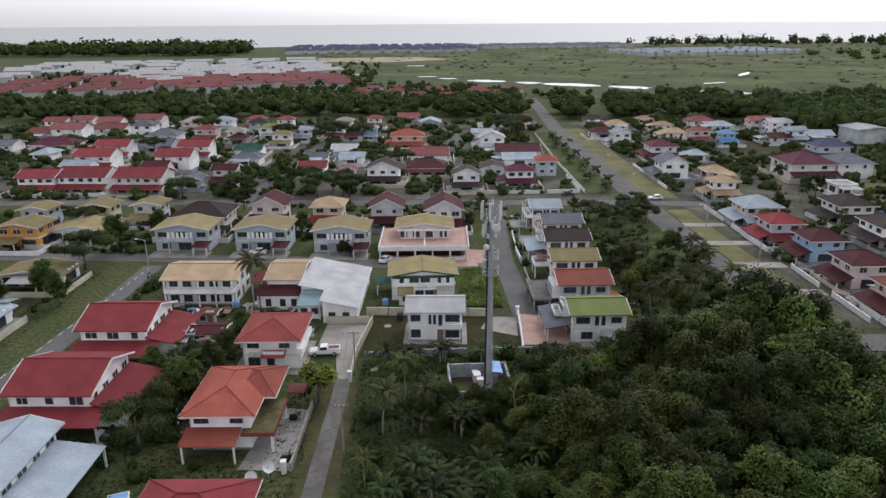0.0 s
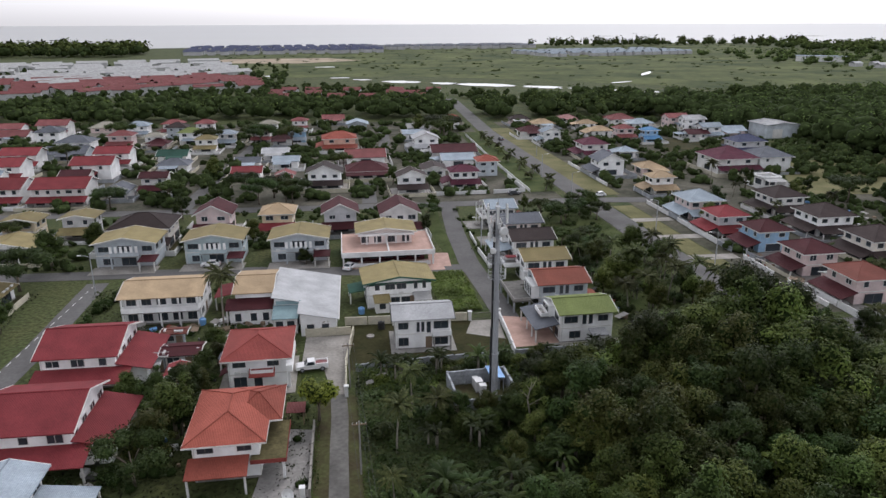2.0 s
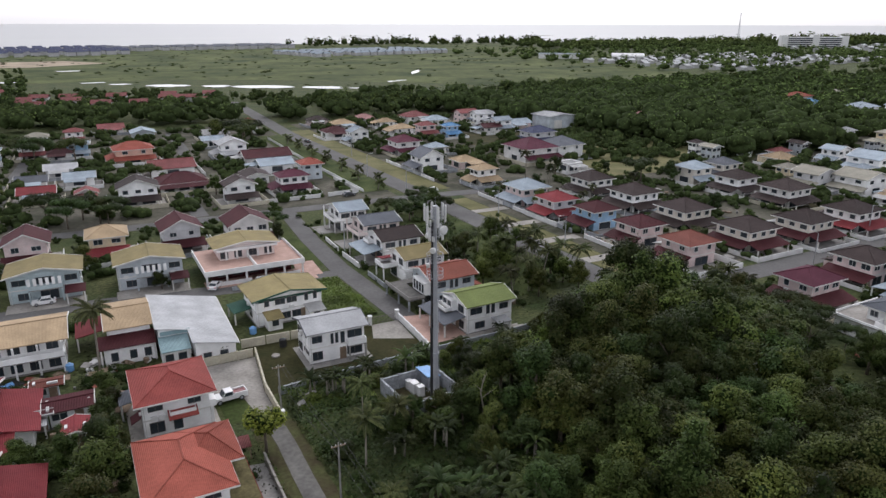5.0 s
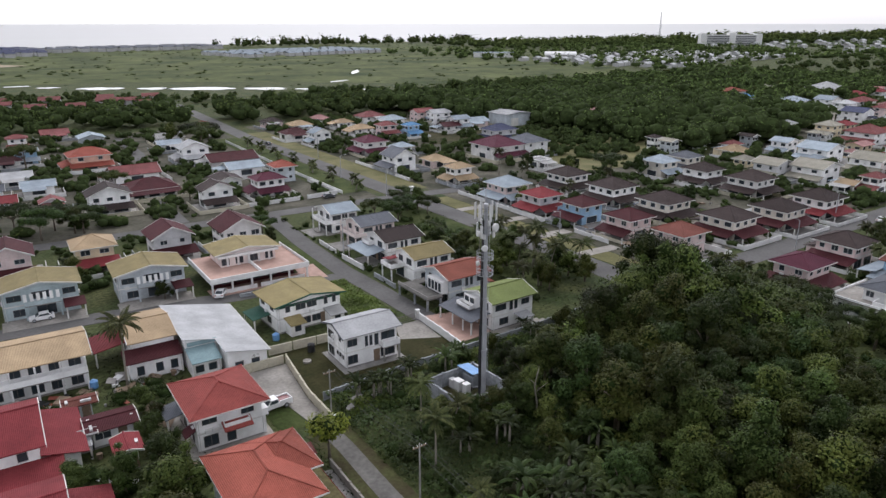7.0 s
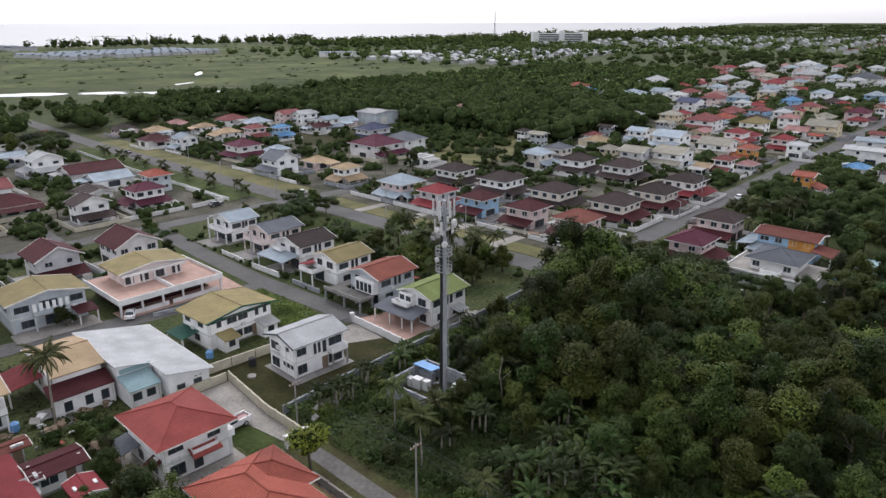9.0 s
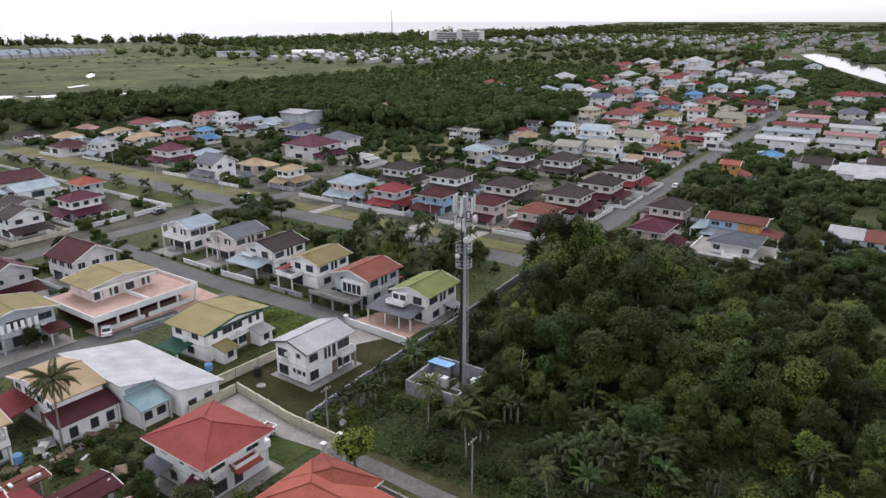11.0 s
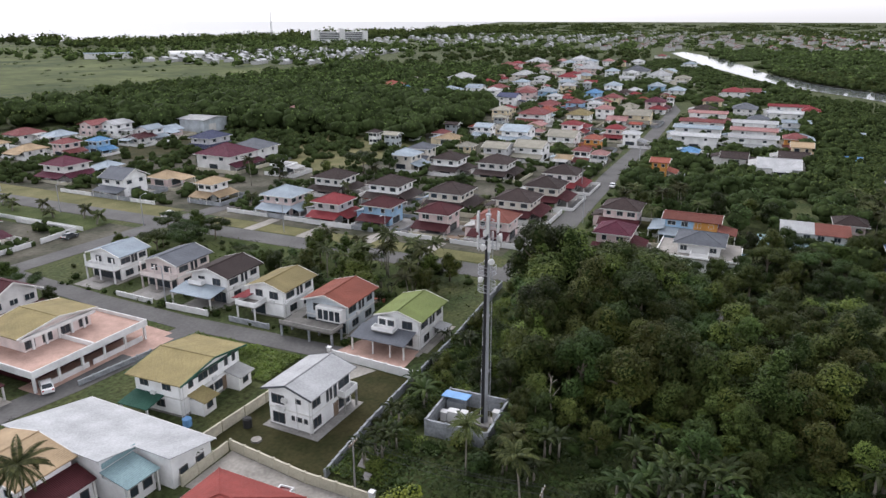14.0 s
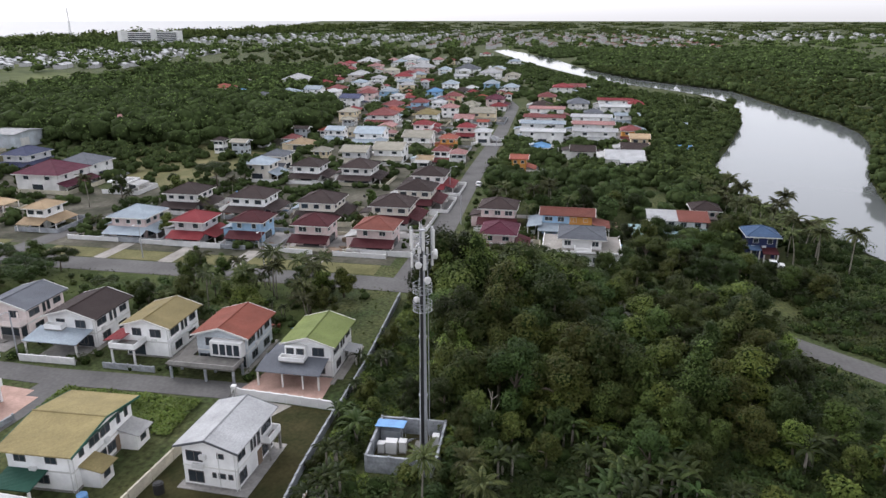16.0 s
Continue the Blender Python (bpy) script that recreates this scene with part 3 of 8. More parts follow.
def balcony(parent, x0, y0, x1, y1, z, mat, rail=1.0):
    s = Shape().box(x0, y0, z - 0.18, x1, y1, z)
    part("balcony_floor", s, CONCRETE, parent)
    r = Shape()
    r.box(x0, y0, z, x1, y0 + 0.12, z + rail).box(x0, y1 - 0.12, z, x1, y1, z + rail)
    r.box(x0, y0 + 0.12, z, x0 + 0.12, y1 - 0.12, z + rail).box(x1 - 0.12, y0 + 0.12, z, x1, y1 - 0.12, z + rail)
    part("balcony_parapet", r, mat, parent)


STOREYS = {1: "single-storey", 2: "two-storey", 3: "three-storey"}


def plain(c):
    return c.replace("_", " ")


def house(x, y, w, d, st, rc, wc, kind="hip", ridge="", rot=0.0, pitch=0.42, faces="SWE", label="", dark=False, storey=2.6, over=0.9, skirt="", skirt_colour="", low=True, trim=None, group="", plot=False):
    """A house with eaves over w by d. skirt: sides (of SWE) with a lower roof on posts."""
    ridge = ridge or ("x" if w >= d else "y")
    if plot and st > 1 and not skirt and x < 330:  # most have a lower roof over the porch
        skirt = random.Random(int(x * 7 + y * 3)).choice(("S", "S", "SW", "") if x < 60 else ("W", "SW", "SW", "S", ""))
    dist = math.hypot(x + 45, y + 60)
    text = label or f"{plain(wc)} rendered {STOREYS[st]} house with a {plain(rc)} {kind} roof"
    h = root("house", x, y, 0, rot, text, "house", group)
    hw, hd, top = w / 2 - over, d / 2 - over, storey * st + 0.25
    wm = wall_mat(wc)
    part("wall", Shape().box(-hw, -hd, -0.1, hw, hd, top + 0.1), wm, h)
    if dist < 200:
        part("plinth", Shape().box(-hw - 0.06, -hd - 0.06, -0.1, hw + 0.06, hd + 0.06, 0.3), CONCRETE, h)
    rise = (min(w, d) / 2 if kind == "hip" else (d if ridge == "x" else w) / 2) * pitch
    if kind == "flat":
        part("roof", Shape().box(-w / 2, -d / 2, top, w / 2, d / 2, top + 0.2), roof_mat(rc), h)
        pr = Shape()
        pr.box(-w / 2, -d / 2, top + 0.2, w / 2, -d / 2 + 0.15, top + 0.7).box(-w / 2, d / 2 - 0.15, top + 0.2, w / 2, d / 2, top + 0.7)
        pr.box(-w / 2, -d / 2 + 0.15, top + 0.2, -w / 2 + 0.15, d / 2 - 0.15, top + 0.7).box(w / 2 - 0.15, -d / 2 + 0.15, top + 0.2, w / 2, d / 2 - 0.15, top + 0.7)
        part("parapet", pr, wm, h)
    else:
        roof_parts(h, w, d, top + 0.05, kind, ridge, rise, roof_mat(rc), wm, trim=dist < 330, trim_mat=trim)
    rnd = random.Random(int(x * 13 + y * 7))
    if st > 1 and dist < 170:
        part("belt_course", Shape().box(-hw - 0.05, -hd - 0.05, storey + 0.05, hw + 0.05, hd + 0.05, storey + 0.25), TRIM, h)
    for f in faces:
        ln = 2 * (hw if f in "SN" else hd)
        n = max(2, int(ln / 2.9)) if dist < 230 else 2
        for s in range(st):
            if s == 0 and not low:
                continue
            wide = s == 0 and plot and dist < 330
            m = max(1, n - 1) if wide else n
            for i in range(m):
                u = -ln / 2 + ln * (i + 0.5) / m
                if wide:
                    window(h, f, hw, hd, u, 1.3, min(4.0, round(ln / m * 0.72, 1)), 2.0, True, dist < 165)
                elif s == 0 and i == n // 2 and dist < 150:
                    door(h, f, hw, hd, u)
                else:
                    window(h, f, hw, hd, u, storey * s + 1.75, rnd.choice((1.2, 1.6, 2.0)), rnd.choice((1.1, 1.3)), dark, dist < 165)
    if dist < 150:
        for k in range(3):
            f = rnd.choice("SWE")
            ln = hw if f in "SN" else hd
            key = "ac"
            if key not in CACHE:
                CACHE[key] = Shape().box(-0.42, -0.36, -0.28, 0.42, 0, 0.28).mesh("air_conditioner", WHITEPLASTIC)
                CACHE["pipe"] = Shape().tube([(0, -0.08, 0.1), (0, -0.08, storey * 2)], [0.05, 0.05], 6).mesh("downpipe", FRAME)
            part("air_conditioner", CACHE[key], None, h, "white air conditioner box", at=on_face(f, hw, hd, rnd.uniform(-0.8, 0.8) * ln, 3.0, 0.003), rz=TURN[f])
        if st > 1:
            for f, s in (("S", -0.96), ("W", 0.95)):
                part("downpipe", CACHE["pipe"], None, h, at=on_face(f, hw, hd, s * (hw if f == "S" else hd), 0, 0.003), rz=TURN[f])
    for f in skirt:
        sm = roof_mat(skirt_colour or rc)
        z = storey * (st - 1) + 0.1 if st > 1 else 2.7
        if f == "S":
            lean_to(h, -w / 2, -hd - 3.6, w / 2, -hd - 0.01, z + 0.35, z - 0.75, "N", sm)
        elif f == "W":
            lean_to(h, -hw - 3.6, -d / 2, -hw - 0.01, d / 2, z + 0.35, z - 0.75, "E", sm)
        else:
            lean_to(h, hw + 0.01, -d / 2, hw + 3.6, d / 2, z + 0.35, z - 0.75, "W", sm)
    take(x - w / 2 - 0.5, y - d / 2 - 0.5, x + w / 2 + 0.5, y + d / 2 + 0.5)
    if plot:
        side = rnd.choice("SW") if not skirt else ""
        if side == "S" or (side and x < -9):
            u = rnd.uniform(-0.2, 0.2) * w
            lean_to(h, max(-w / 2, u - 3.2), -hd - 4.4, min(w / 2, u + 3.4), -hd - 0.02, 3.0, 2.5, "N", roof_mat(rnd.choice((rc, rc, "pale_grey", "concrete"))))
        elif side == "W":
            u = rnd.uniform(-0.15, 0.15) * d
            lean_to(h, -hw - 4.4, max(-d / 2, u - 3.0), -hw - 0.02, min(d / 2, u + 3.2), 3.0, 2.5, "E", roof_mat(rnd.choice((rc, rc, "pale_grey", "concrete"))))
        if rnd.random() < 0.6:
            ax, az = rnd.uniform(2.4, 4.0), rnd.uniform(2.5, 3.0)
            part("annexe", Shape().box(-hw * 0.7, hd + 0.003, -0.1, hw * rnd.uniform(0.2, 0.8), hd + ax, az), wm, h)
            lean_to(h, -hw * 0.8, hd + 0.02, hw * 0.85, hd + ax + 0.6, az + 0.9, az + 0.05, "S", roof_mat(rnd.choice((rc, "concrete", "pale_grey"))), False, "annexe_roof")
        c0, s0 = math.cos(radians(rot)), math.sin(radians(rot))

        def wp(u, v):
            return (x + u * c0 - v * s0, y + u * s0 + v * c0)

        lo = [wp(-w / 2 - 1.6, -d / 2 - 3.8), wp(w / 2 + 1.2, -d / 2 - 3.8), wp(w / 2 + 1.2, d / 2 + 0.8), wp(-w / 2 - 1.6, d / 2 + 0.8)]
        flat("yard", lo, 0.03 + 0.002 * (rnd.randrange(8)), rnd.choice((CONCRETE, PALECON, CONCRETE, LAWN)), "house yard of worn concrete and grass", "yard")
        if dist < 420:
            ring = Shape()
            e = 0.5
            line = [wp(w / 2 + 1.4 + e, d / 2 - 1), wp(w / 2 + 1.4 + e, -d / 2 - 4.4 - e), wp(-w / 2 - 2.0 - e, -d / 2 - 4.4 - e), wp(-w / 2 - 2.0 - e, d / 2 + 0.6)]
            inner = [wp(w / 2 + 1.25 + e, d / 2 - 1), wp(w / 2 + 1.25 + e, -d / 2 - 4.25 - e), wp(-w / 2 - 1.85 - e, -d / 2 - 4.25 - e), wp(-w / 2 - 1.85 - e, d / 2 + 0.6)]
            hh = rnd.uniform(0.9, 1.4)
            for (ax, ay), (bx, by) in zip(line, inner):
                ring.v += [(ax, ay, -0.05), (ax, ay, hh), (bx, by, hh), (bx, by, -0.05)]
            for q in (0, 4, 8):
                ring.f += [(q + i, q + (i + 1) % 4, q + 4 + (i + 1) % 4, q + 4 + i) for i in range(4)]
            setting("garden_wall", ring, rnd.choice((WHITEWALL, WHITEWALL, CREAMWALL, GREYWALL)), "low rendered garden wall round a house plot", "wall")
    return h, hw, hd, top


def boundary_wall(pts, h, mat, label, step=3.0, thick=0.16, piers=True, cap=True):
    """A garden wall along the points, with a pier at every panel's end."""
    r = root("boundary_wall", pts[0][0], pts[0][1], 0, 0, label, "wall")
    ox, oy = pts[0]
    for (ax, ay), (bx, by) in zip(pts, pts[1:]):
        ln = math.hypot(bx - ax, by - ay)
        n = max(1, round(ln / step))
        ang = math.degrees(math.atan2(by - ay, bx - ax))
        pl = ln / n
        key = ("panel", round(pl, 2), h, thick, mat.name, cap)
        if key not in CACHE:
            s = Shape().box(0.1, -thick / 2, -0.1, pl - 0.1, thick / 2, h - 0.12 * cap)
            c = Shape().box(0.1, -thick / 2 - 0.05, h - 0.12, pl - 0.1, thick / 2 + 0.05, h)
            q = Shape().box(-0.13, -thick / 2 - 0.06, -0.1, 0.13, thick / 2 + 0.06, h + 0.12)
            CACHE[key] = s.mesh("panel", mat), c.mesh("coping", mat), q.mesh("pier", mat)
        for i in range(n):
            k = i / n
            place = (ax + (bx - ax) * k - ox, ay + (by - ay) * k - oy, 0)
            p = part("panel", CACHE[key][0], None, r, at=place, rz=ang)
            if cap:
                part("coping", CACHE[key][1], None, p)
            if piers:
                part("pier", CACHE[key][2], None, r, at=place, rz=ang)
    return r


# ---- houses close to the mast ----
def white_house():
    """Small white house with a white sheet roof, standing on its own lawn."""
    h, hw, hd, top = house(-7.6, 22.9, 10.7, 8.3, 2, "white", "white", "gable", "x", -2, 0.3, "", "white two-storey house with a white sheet gable roof on a lawn", dark=True, over=0.7, storey=2.7, trim=DARKTRIM)
    for u, z, w, hh in ((-3.4, 1.5, 1.7, 1.5), (-3.4, 4.4, 1.7, 1.2), (-0.9, 4.1, 0.5, 1.8), (-0.1, 4.1, 0.5, 1.8), (0.9, 4.0, 0.7, 2.0), (3.0, 4.3, 2.5, 1.4), (2.9, 1.5, 2.6, 1.6)):
        window(h, "S", hw, hd, u, z, w, hh, True)
    for u, z, w, hh in ((2.6, 1.9, 0.6, 0.7), (1.5, 1.9, 0.9, 0.7), (0.5, 1.9, 0.5, 0.7), (-1.9, 1.4, 2.0, 1.6), (-1.9, 4.2, 2.1, 1.4), (1.5, 4.6, 0.9, 0.7)):
        window(h, "W", hw, hd, u, z, w, hh, True)
    for u in (-1.6, 1.6):
        window(h, "E", hw, hd, u, 4.3, 1.4, 1.2, True)
    door(h, "S", hw, hd, 0.9)
    part("air_conditioner", Shape().box(-hw - 0.42, 0.3, 4.0, -hw - 0.003, 1.1, 4.6), WHITEPLASTIC, h, "white air conditioner box")
    balcony(h, 1.5, -hd - 1.2, hw, -hd - 0.01, 2.75, wall_mat("white"), 0.9)
    part("column", Shape().box(1.6, -hd - 1.15, 0, 1.85, -hd - 0.9, 2.58), CONCRETE, h)
    part("column", Shape().box(hw - 0.25, -hd - 1.15, 0, hw, -hd - 0.9, 2.58), CONCRETE, h)
    part("apron", Shape().box(-hw - 0.9, -hd - 1.5, -0.05, hw + 0.9, hd + 0.7, 0.12), CONCRETE, h, "stained concrete apron")
    part("pipe", Shape().tube([(-hw - 0.08, -1.2, 0.2), (-hw - 0.08, -1.2, 5.2)], [0.05, 0.05], 6), FRAME, h, "white drain pipe")


def olive_house():
    h, hw, hd, top = house(-10.0, 42.6, 14.2, 10.0, 2, "olive", "white", "gable", "y", 2, 0.16, "", "white two-storey house with a low olive gable roof and green trim", over=0.9, trim=roof_mat("deep_green"))
    part("frieze", Shape().box(-hw - 0.03, -hd - 0.04, top - 0.75, hw + 0.03, -hd + 0.1, top - 0.02), roof_mat("deep_green"), h, "dark green painted frieze under the eaves")
    for u, z, w, hh in ((-4.3, 4.4, 0.9, 1.2), (-1.8, 4.4, 1.9, 1.2), (0.4, 4.4, 1.9, 1.2), (3.2, 4.4, 0.7, 1.5), (4.9, 4.4, 0.7, 1.5), (-0.8, 1.5, 1.7, 1.3), (1.2, 1.5, 1.7, 1.3)):
        window(h, "S", hw, hd, u, z, w, hh, True)
    for u, z in ((-2.4, 4.4), (1.6, 4.4), (0.2, 1.6)):
        window(h, "W", hw, hd, u, z, 1.5, 1.2, True)
    for u in (-2.2, 1.8):
        window(h, "E", hw, hd, u, 4.4, 1.4, 1.2, True)
    door(h, "S", hw, hd, 2.6)
    for x0, x1 in ((-5.2, -2.0), (2.6, 6.0)):
        part("kitchen_wing", Shape().box(x0 + 0.3, -hd - 2.4, -0.1, x1 - 0.3, -hd - 0.01, 2.35), wall_mat("white"), h)
        lean_to(h, x0, -hd - 3.0, x1, -hd - 0.02, 3.0, 2.35, "N", roof_mat("olive") if x0 < 0 else roof_mat("concrete"), False)
        f, p = window_meshes(1.2, 1.1, True)
        wd = part("window", f, None, h, at=((x0 + x1) / 2, -hd - 2.41, 1.4))
        part("pane", p, None, wd)
    lean_to(h, -hw - 3.4, -1.0, -hw - 0.01, 4.2, 2.9, 2.4, "E", roof_mat("deep_green"))


def pink_house():
    """Broad house with a wide terrace on its lower storey and a smaller upper storey."""
    r = root("house", -9.7, 71.2, 0, -1.0, "pale pink terraced house with an olive gable roof and wide balcony", "house")
    pk = wall_mat("pink")
    part("wall", Shape().box(-8.6, -4.6, -0.1, 8.6, 8.2, 2.9), roof_mat("maroon"), r, "dark red ground floor wall")
    part("terrace", Shape().box(-10.4, -8.6, 2.9, 10.4, 8.4, 3.15), TERRACOTTA, r, "pink tiled roof terrace")
    pr = Shape()
    pr.box(-10.6, -8.8, 2.6, 10.6, -8.6, 3.75).box(-10.6, -8.6, 2.6, -10.4, 8.4, 3.75).box(10.4, -8.6, 2.6, 10.6, 8.4, 3.75)
    pr.box(0.0, -8.6, 3.15, 0.25, -0.82, 3.9)
    part("parapet", pr, WHITEWALL, r, "pale parapet round the terrace")
    part("wall", Shape().box(-6.0, -0.8, 3.15, 6.0, 7.2, 6.0), pk, r, "pale pink upper storey wall")
    part("frieze", Shape().box(-6.6, -1.5, 5.2, 6.6, -0.82, 5.75), WHITEWALL, r, "white frieze over the upper balcony")
    roof_parts(r, 14.6, 9.6, 6.0, "gable", "y", 1.1, roof_mat("olive"), pk, cy=3.4)
    for i in range(6):
        px = -10.2 + 20.4 * i / 5
        part("column", Shape().box(px - 0.18, -8.5, 0, px + 0.18, -8.14, 2.62), WHITEWALL, r)
    part("parapet", Shape().box(-9.2, -8.4, 0, -1.0, -8.2, 0.95).box(-0.2, -8.4, 0, 9.6, -8.2, 0.95), WHITEWALL, r, "white low porch wall")
    for u in (-5, -2, 1.2, 4.6):
        window(r, "S", 6.0, 0.8, u, 4.3, 1.7, 1.6, True)
    for u in (-6.4, -3.2, 0.2, 3.4, 6.6):
        window(r, "S", 8.6, 4.6, u, 1.5, 1.9, 1.5, True)
    for u in (-4.5, -1.5, 2.0):
        window(r, "W", 8.6, 4.6, u, 1.5, 1.5, 1.2, True)
    for i in range(5):
        px = -4.6 + 9.2 * i / 4
        part("pilaster", Shape().box(px - 0.2, -1.1, 3.15, px + 0.2, -0.85, 5.2), WHITEWALL, r, "white pilaster")
    part("drive", Shape().box(-10.4, -9.4, -0.05, 10.6, -4.62, 0.1).box(4.4, -12.6, -0.05, 12.4, -9.4, 0.1), TERRACOTTA, r, "terracotta tiled drive")
    take(-21, 62, 2, 82)


def olive_row_house(x, y, w, d, wc, rot=-3):
    """Grey houses with low olive roofs: a balcony with screens over a dark, open ground floor."""
    h, hw, hd, top = house(x, y, w, d, 2, "olive", wc, "gable", "y", rot, 0.2, "", plain(wc) + " two-storey house with an olive roof and screened balcony", over=0.8, storey=2.75)
    balcony(h, -hw * 0.45, -hd - 1.3, hw * 0.5, -hd - 0.01, 2.95, wall_mat(wc), 0.8)
    for i in range(6):
        u = -hw * 0.42 + hw * 0.86 * i / 5
        part("screen", Shape().box(u - 0.3, -hd - 1.28, 3.8, u + 0.3, -hd - 1.2, 5.3), wall_mat("white"), h, "white pierced balcony screen")
    for u, z, ww, hh in ((-hw * 0.7, 4.4, 2.4, 1.2), (hw * 0.75, 4.4, 2.2, 1.2), (0, 4.3, 3.0, 1.7), (-hw * 0.6, 1.5, 2.2, 1.4), (hw * 0.1, 1.4, 3.2, 1.9)):
        window(h, "S", hw, hd, u, z, ww, hh, True)
    for u in (-2.4, 1.6):
        window(h, "W", hw, hd, u, 4.4, 1.5, 1.2, True)
        window(h, "E", hw, hd, u, 4.4, 1.5, 1.2, True)
    for u in (-hw * 0.44, hw * 0.48):
        part("column", Shape().box(u - 0.15, -hd - 1.28, 0, u + 0.15, -hd - 0.98, 2.78), wall_mat(wc), h)
    lean_to(h, hw * 0.55, -hd - 4.0, hw + 0.9, -hd - 0.02, 2.9, 2.5, "N", roof_mat("maroon"))
    part("apron", Shape().box(-hw - 0.6, -hd - 5.0, -0.05, hw + 0.8, -hd - 0.05, 0.1), PALECON, h, "pale concrete forecourt")


def hip_house(x0, y0, x1, y1, rc, label, porch=True):
    """The red-roofed houses beside the lane: white walls, hip roof, small lower roofs."""
    h, hw, hd, top = house((x0 + x1) / 2, (y0 + y1) / 2, x1 - x0, y1 - y0, 2, rc, "white", "hip", "", -1, 0.36, "", label, over=1.0, dark=True)
    for u, z, w, hh in ((-hw * 0.62, 4.5, 1.9, 1.1), (hw * 0.55, 4.5, 1.7, 1.1), (-hw * 0.62, 1.5, 1.9, 1.6), (0, 1.4, 1.2, 1.6)):
        window(h, "S", hw, hd, u, z, w, hh, True)
    for u, z, w, hh in ((-hd * 0.6, 4.5, 1.4, 1.1), (hd * 0.1, 4.4, 0.7, 1.2), (hd * 0.55, 4.5, 1.5, 1.1), (-hd * 0.3, 1.5, 1.2, 1.2), (hd * 0.5, 1.4, 0.8, 1.6)):
        window(h, "W", hw, hd, u, z, w, hh, True)
    for u, z in ((-hd * 0.5, 4.5), (hd * 0.4, 4.5), (0, 1.5)):
        window(h, "E", hw, hd, u, z, 1.5, 1.2, True)
    return h, hw, hd, top


def house_h2():
    h, hw, hd, top = hip_house(-39.4, 8.6, -28.9, 20.4, "brick_red", "white two-storey house with a brick red hip roof and awnings")
    lean_to(h, -1.2, -hd - 1.6, 2.6, -hd - 0.02, 3.7, 3.0, "N", roof_mat("brick_red"), False, "awning")
    lean_to(h, -hw - 1.5, -hd + 0.4, -hw - 0.02, -hd + 2.6, 3.3, 2.5, "E", roof_mat("maroon"), False, "awning")
    lean_to(h, -hw - 2.6, hd - 3.6, -hw - 0.02, hd + 0.4, 3.0, 2.5, "E", roof_mat("dark_grey"))
    balcony(h, -1.0, -hd - 1.0, 2.4, -hd - 0.02, 2.95, wall_mat("white"), 0.8)
    part("column", Shape().box(hw + 0.1, -hd + 0.1, 0, hw + 0.5, -hd + 0.5, 3.0), WHITEWALL, h)
    part("side_balcony", Shape().box(hw + 0.003, -hd, 2.75, hw + 0.9, hd - 1.0, 3.75), wall_mat("white"), h)
    part("apron", Shape().box(-hw - 1.8, -hd - 1.8, -0.05, hw + 1.2, hd + 0.8, 0.13), PALECON, h, "pale concrete apron")


def house_h1():
    h, hw, hd, top = hip_house(-40.8, -13.4, -31.0, 0.6, "orange", "white two-storey house with an orange red hip roof and porch")
    roof_parts(h, 6.5, 9.0, top + 0.06, "hip", "x", 1.6, roof_mat("orange"), wall_mat("white"), cx=3.2, cy=2.4)
    lean_to(h, -hw - 0.6, -hd - 3.4, hw - 1.2, -hd - 0.02, 3.4, 2.7, "N", roof_mat("orange"))
    part("deck_roof", Shape().box(hw - 1.0, -hd - 1.2, 3.0, hw + 3.2, 1.5, 3.2), material("mossy_deck", (0.120, 0.105, 0.052), rough=0.95, spread=0.5, scale=0.5, fine=2.5, bump=0.3, spec=0.1), h, "mossy flat porch roof")
    for py in (-hd - 0.9, 1.1):
        part("column", Shape().box(hw + 2.7, py, 0, hw + 3.0, py + 0.3, 3.0), WHITEWALL, h)
    part("fascia", Shape().box(hw - 1.05, -hd - 1.25, 2.7, hw + 3.25, -hd - 1.2, 3.25).box(hw + 3.2, -hd - 1.2, 2.7, hw + 3.25, 1.5, 3.25), roof_mat("brick_red"), h, "red fascia board")
    part("balcony_parapet", Shape().box(hw + 0.003, 1.6, 3.1, hw + 1.6, 5.0, 4.2), wall_mat("white"), h)


def house_red(x0, y0, x1, y1, rot=-2):
    h, hw, hd, top = house((x0 + x1) / 2, (y0 + y1) / 2, x1 - x0, y1 - y0, 2, "red", "white", "gable", "x", rot, 0.34, "SE", "white two-storey house with a deep red sheet roof and annexes", over=0.8)
    lean_to(h, -hw - 0.8, -hd - 3.8, hw + 2.4, -hd - 0.02, 3.5, 2.5, "N", roof_mat("red"))
    part("annexe", Shape().box(hw + 0.003, -hd + 0.5, -0.1, hw + 4.2, hd - 0.5, 3.0), wall_mat("white"), h)
    lean_to(h, hw + 0.02, -hd - 0.4, hw + 5.2, hd + 0.2, 4.1, 2.95, "W", roof_mat("red"), False)
    for u in (-2, 2):
        f, p = window_meshes(1.5, 1.1, False)
        wd = part("window", f, None, h, at=(hw + 4.2, u, 1.6), rz=90)
        part("pane", p, None, wd)
    return h


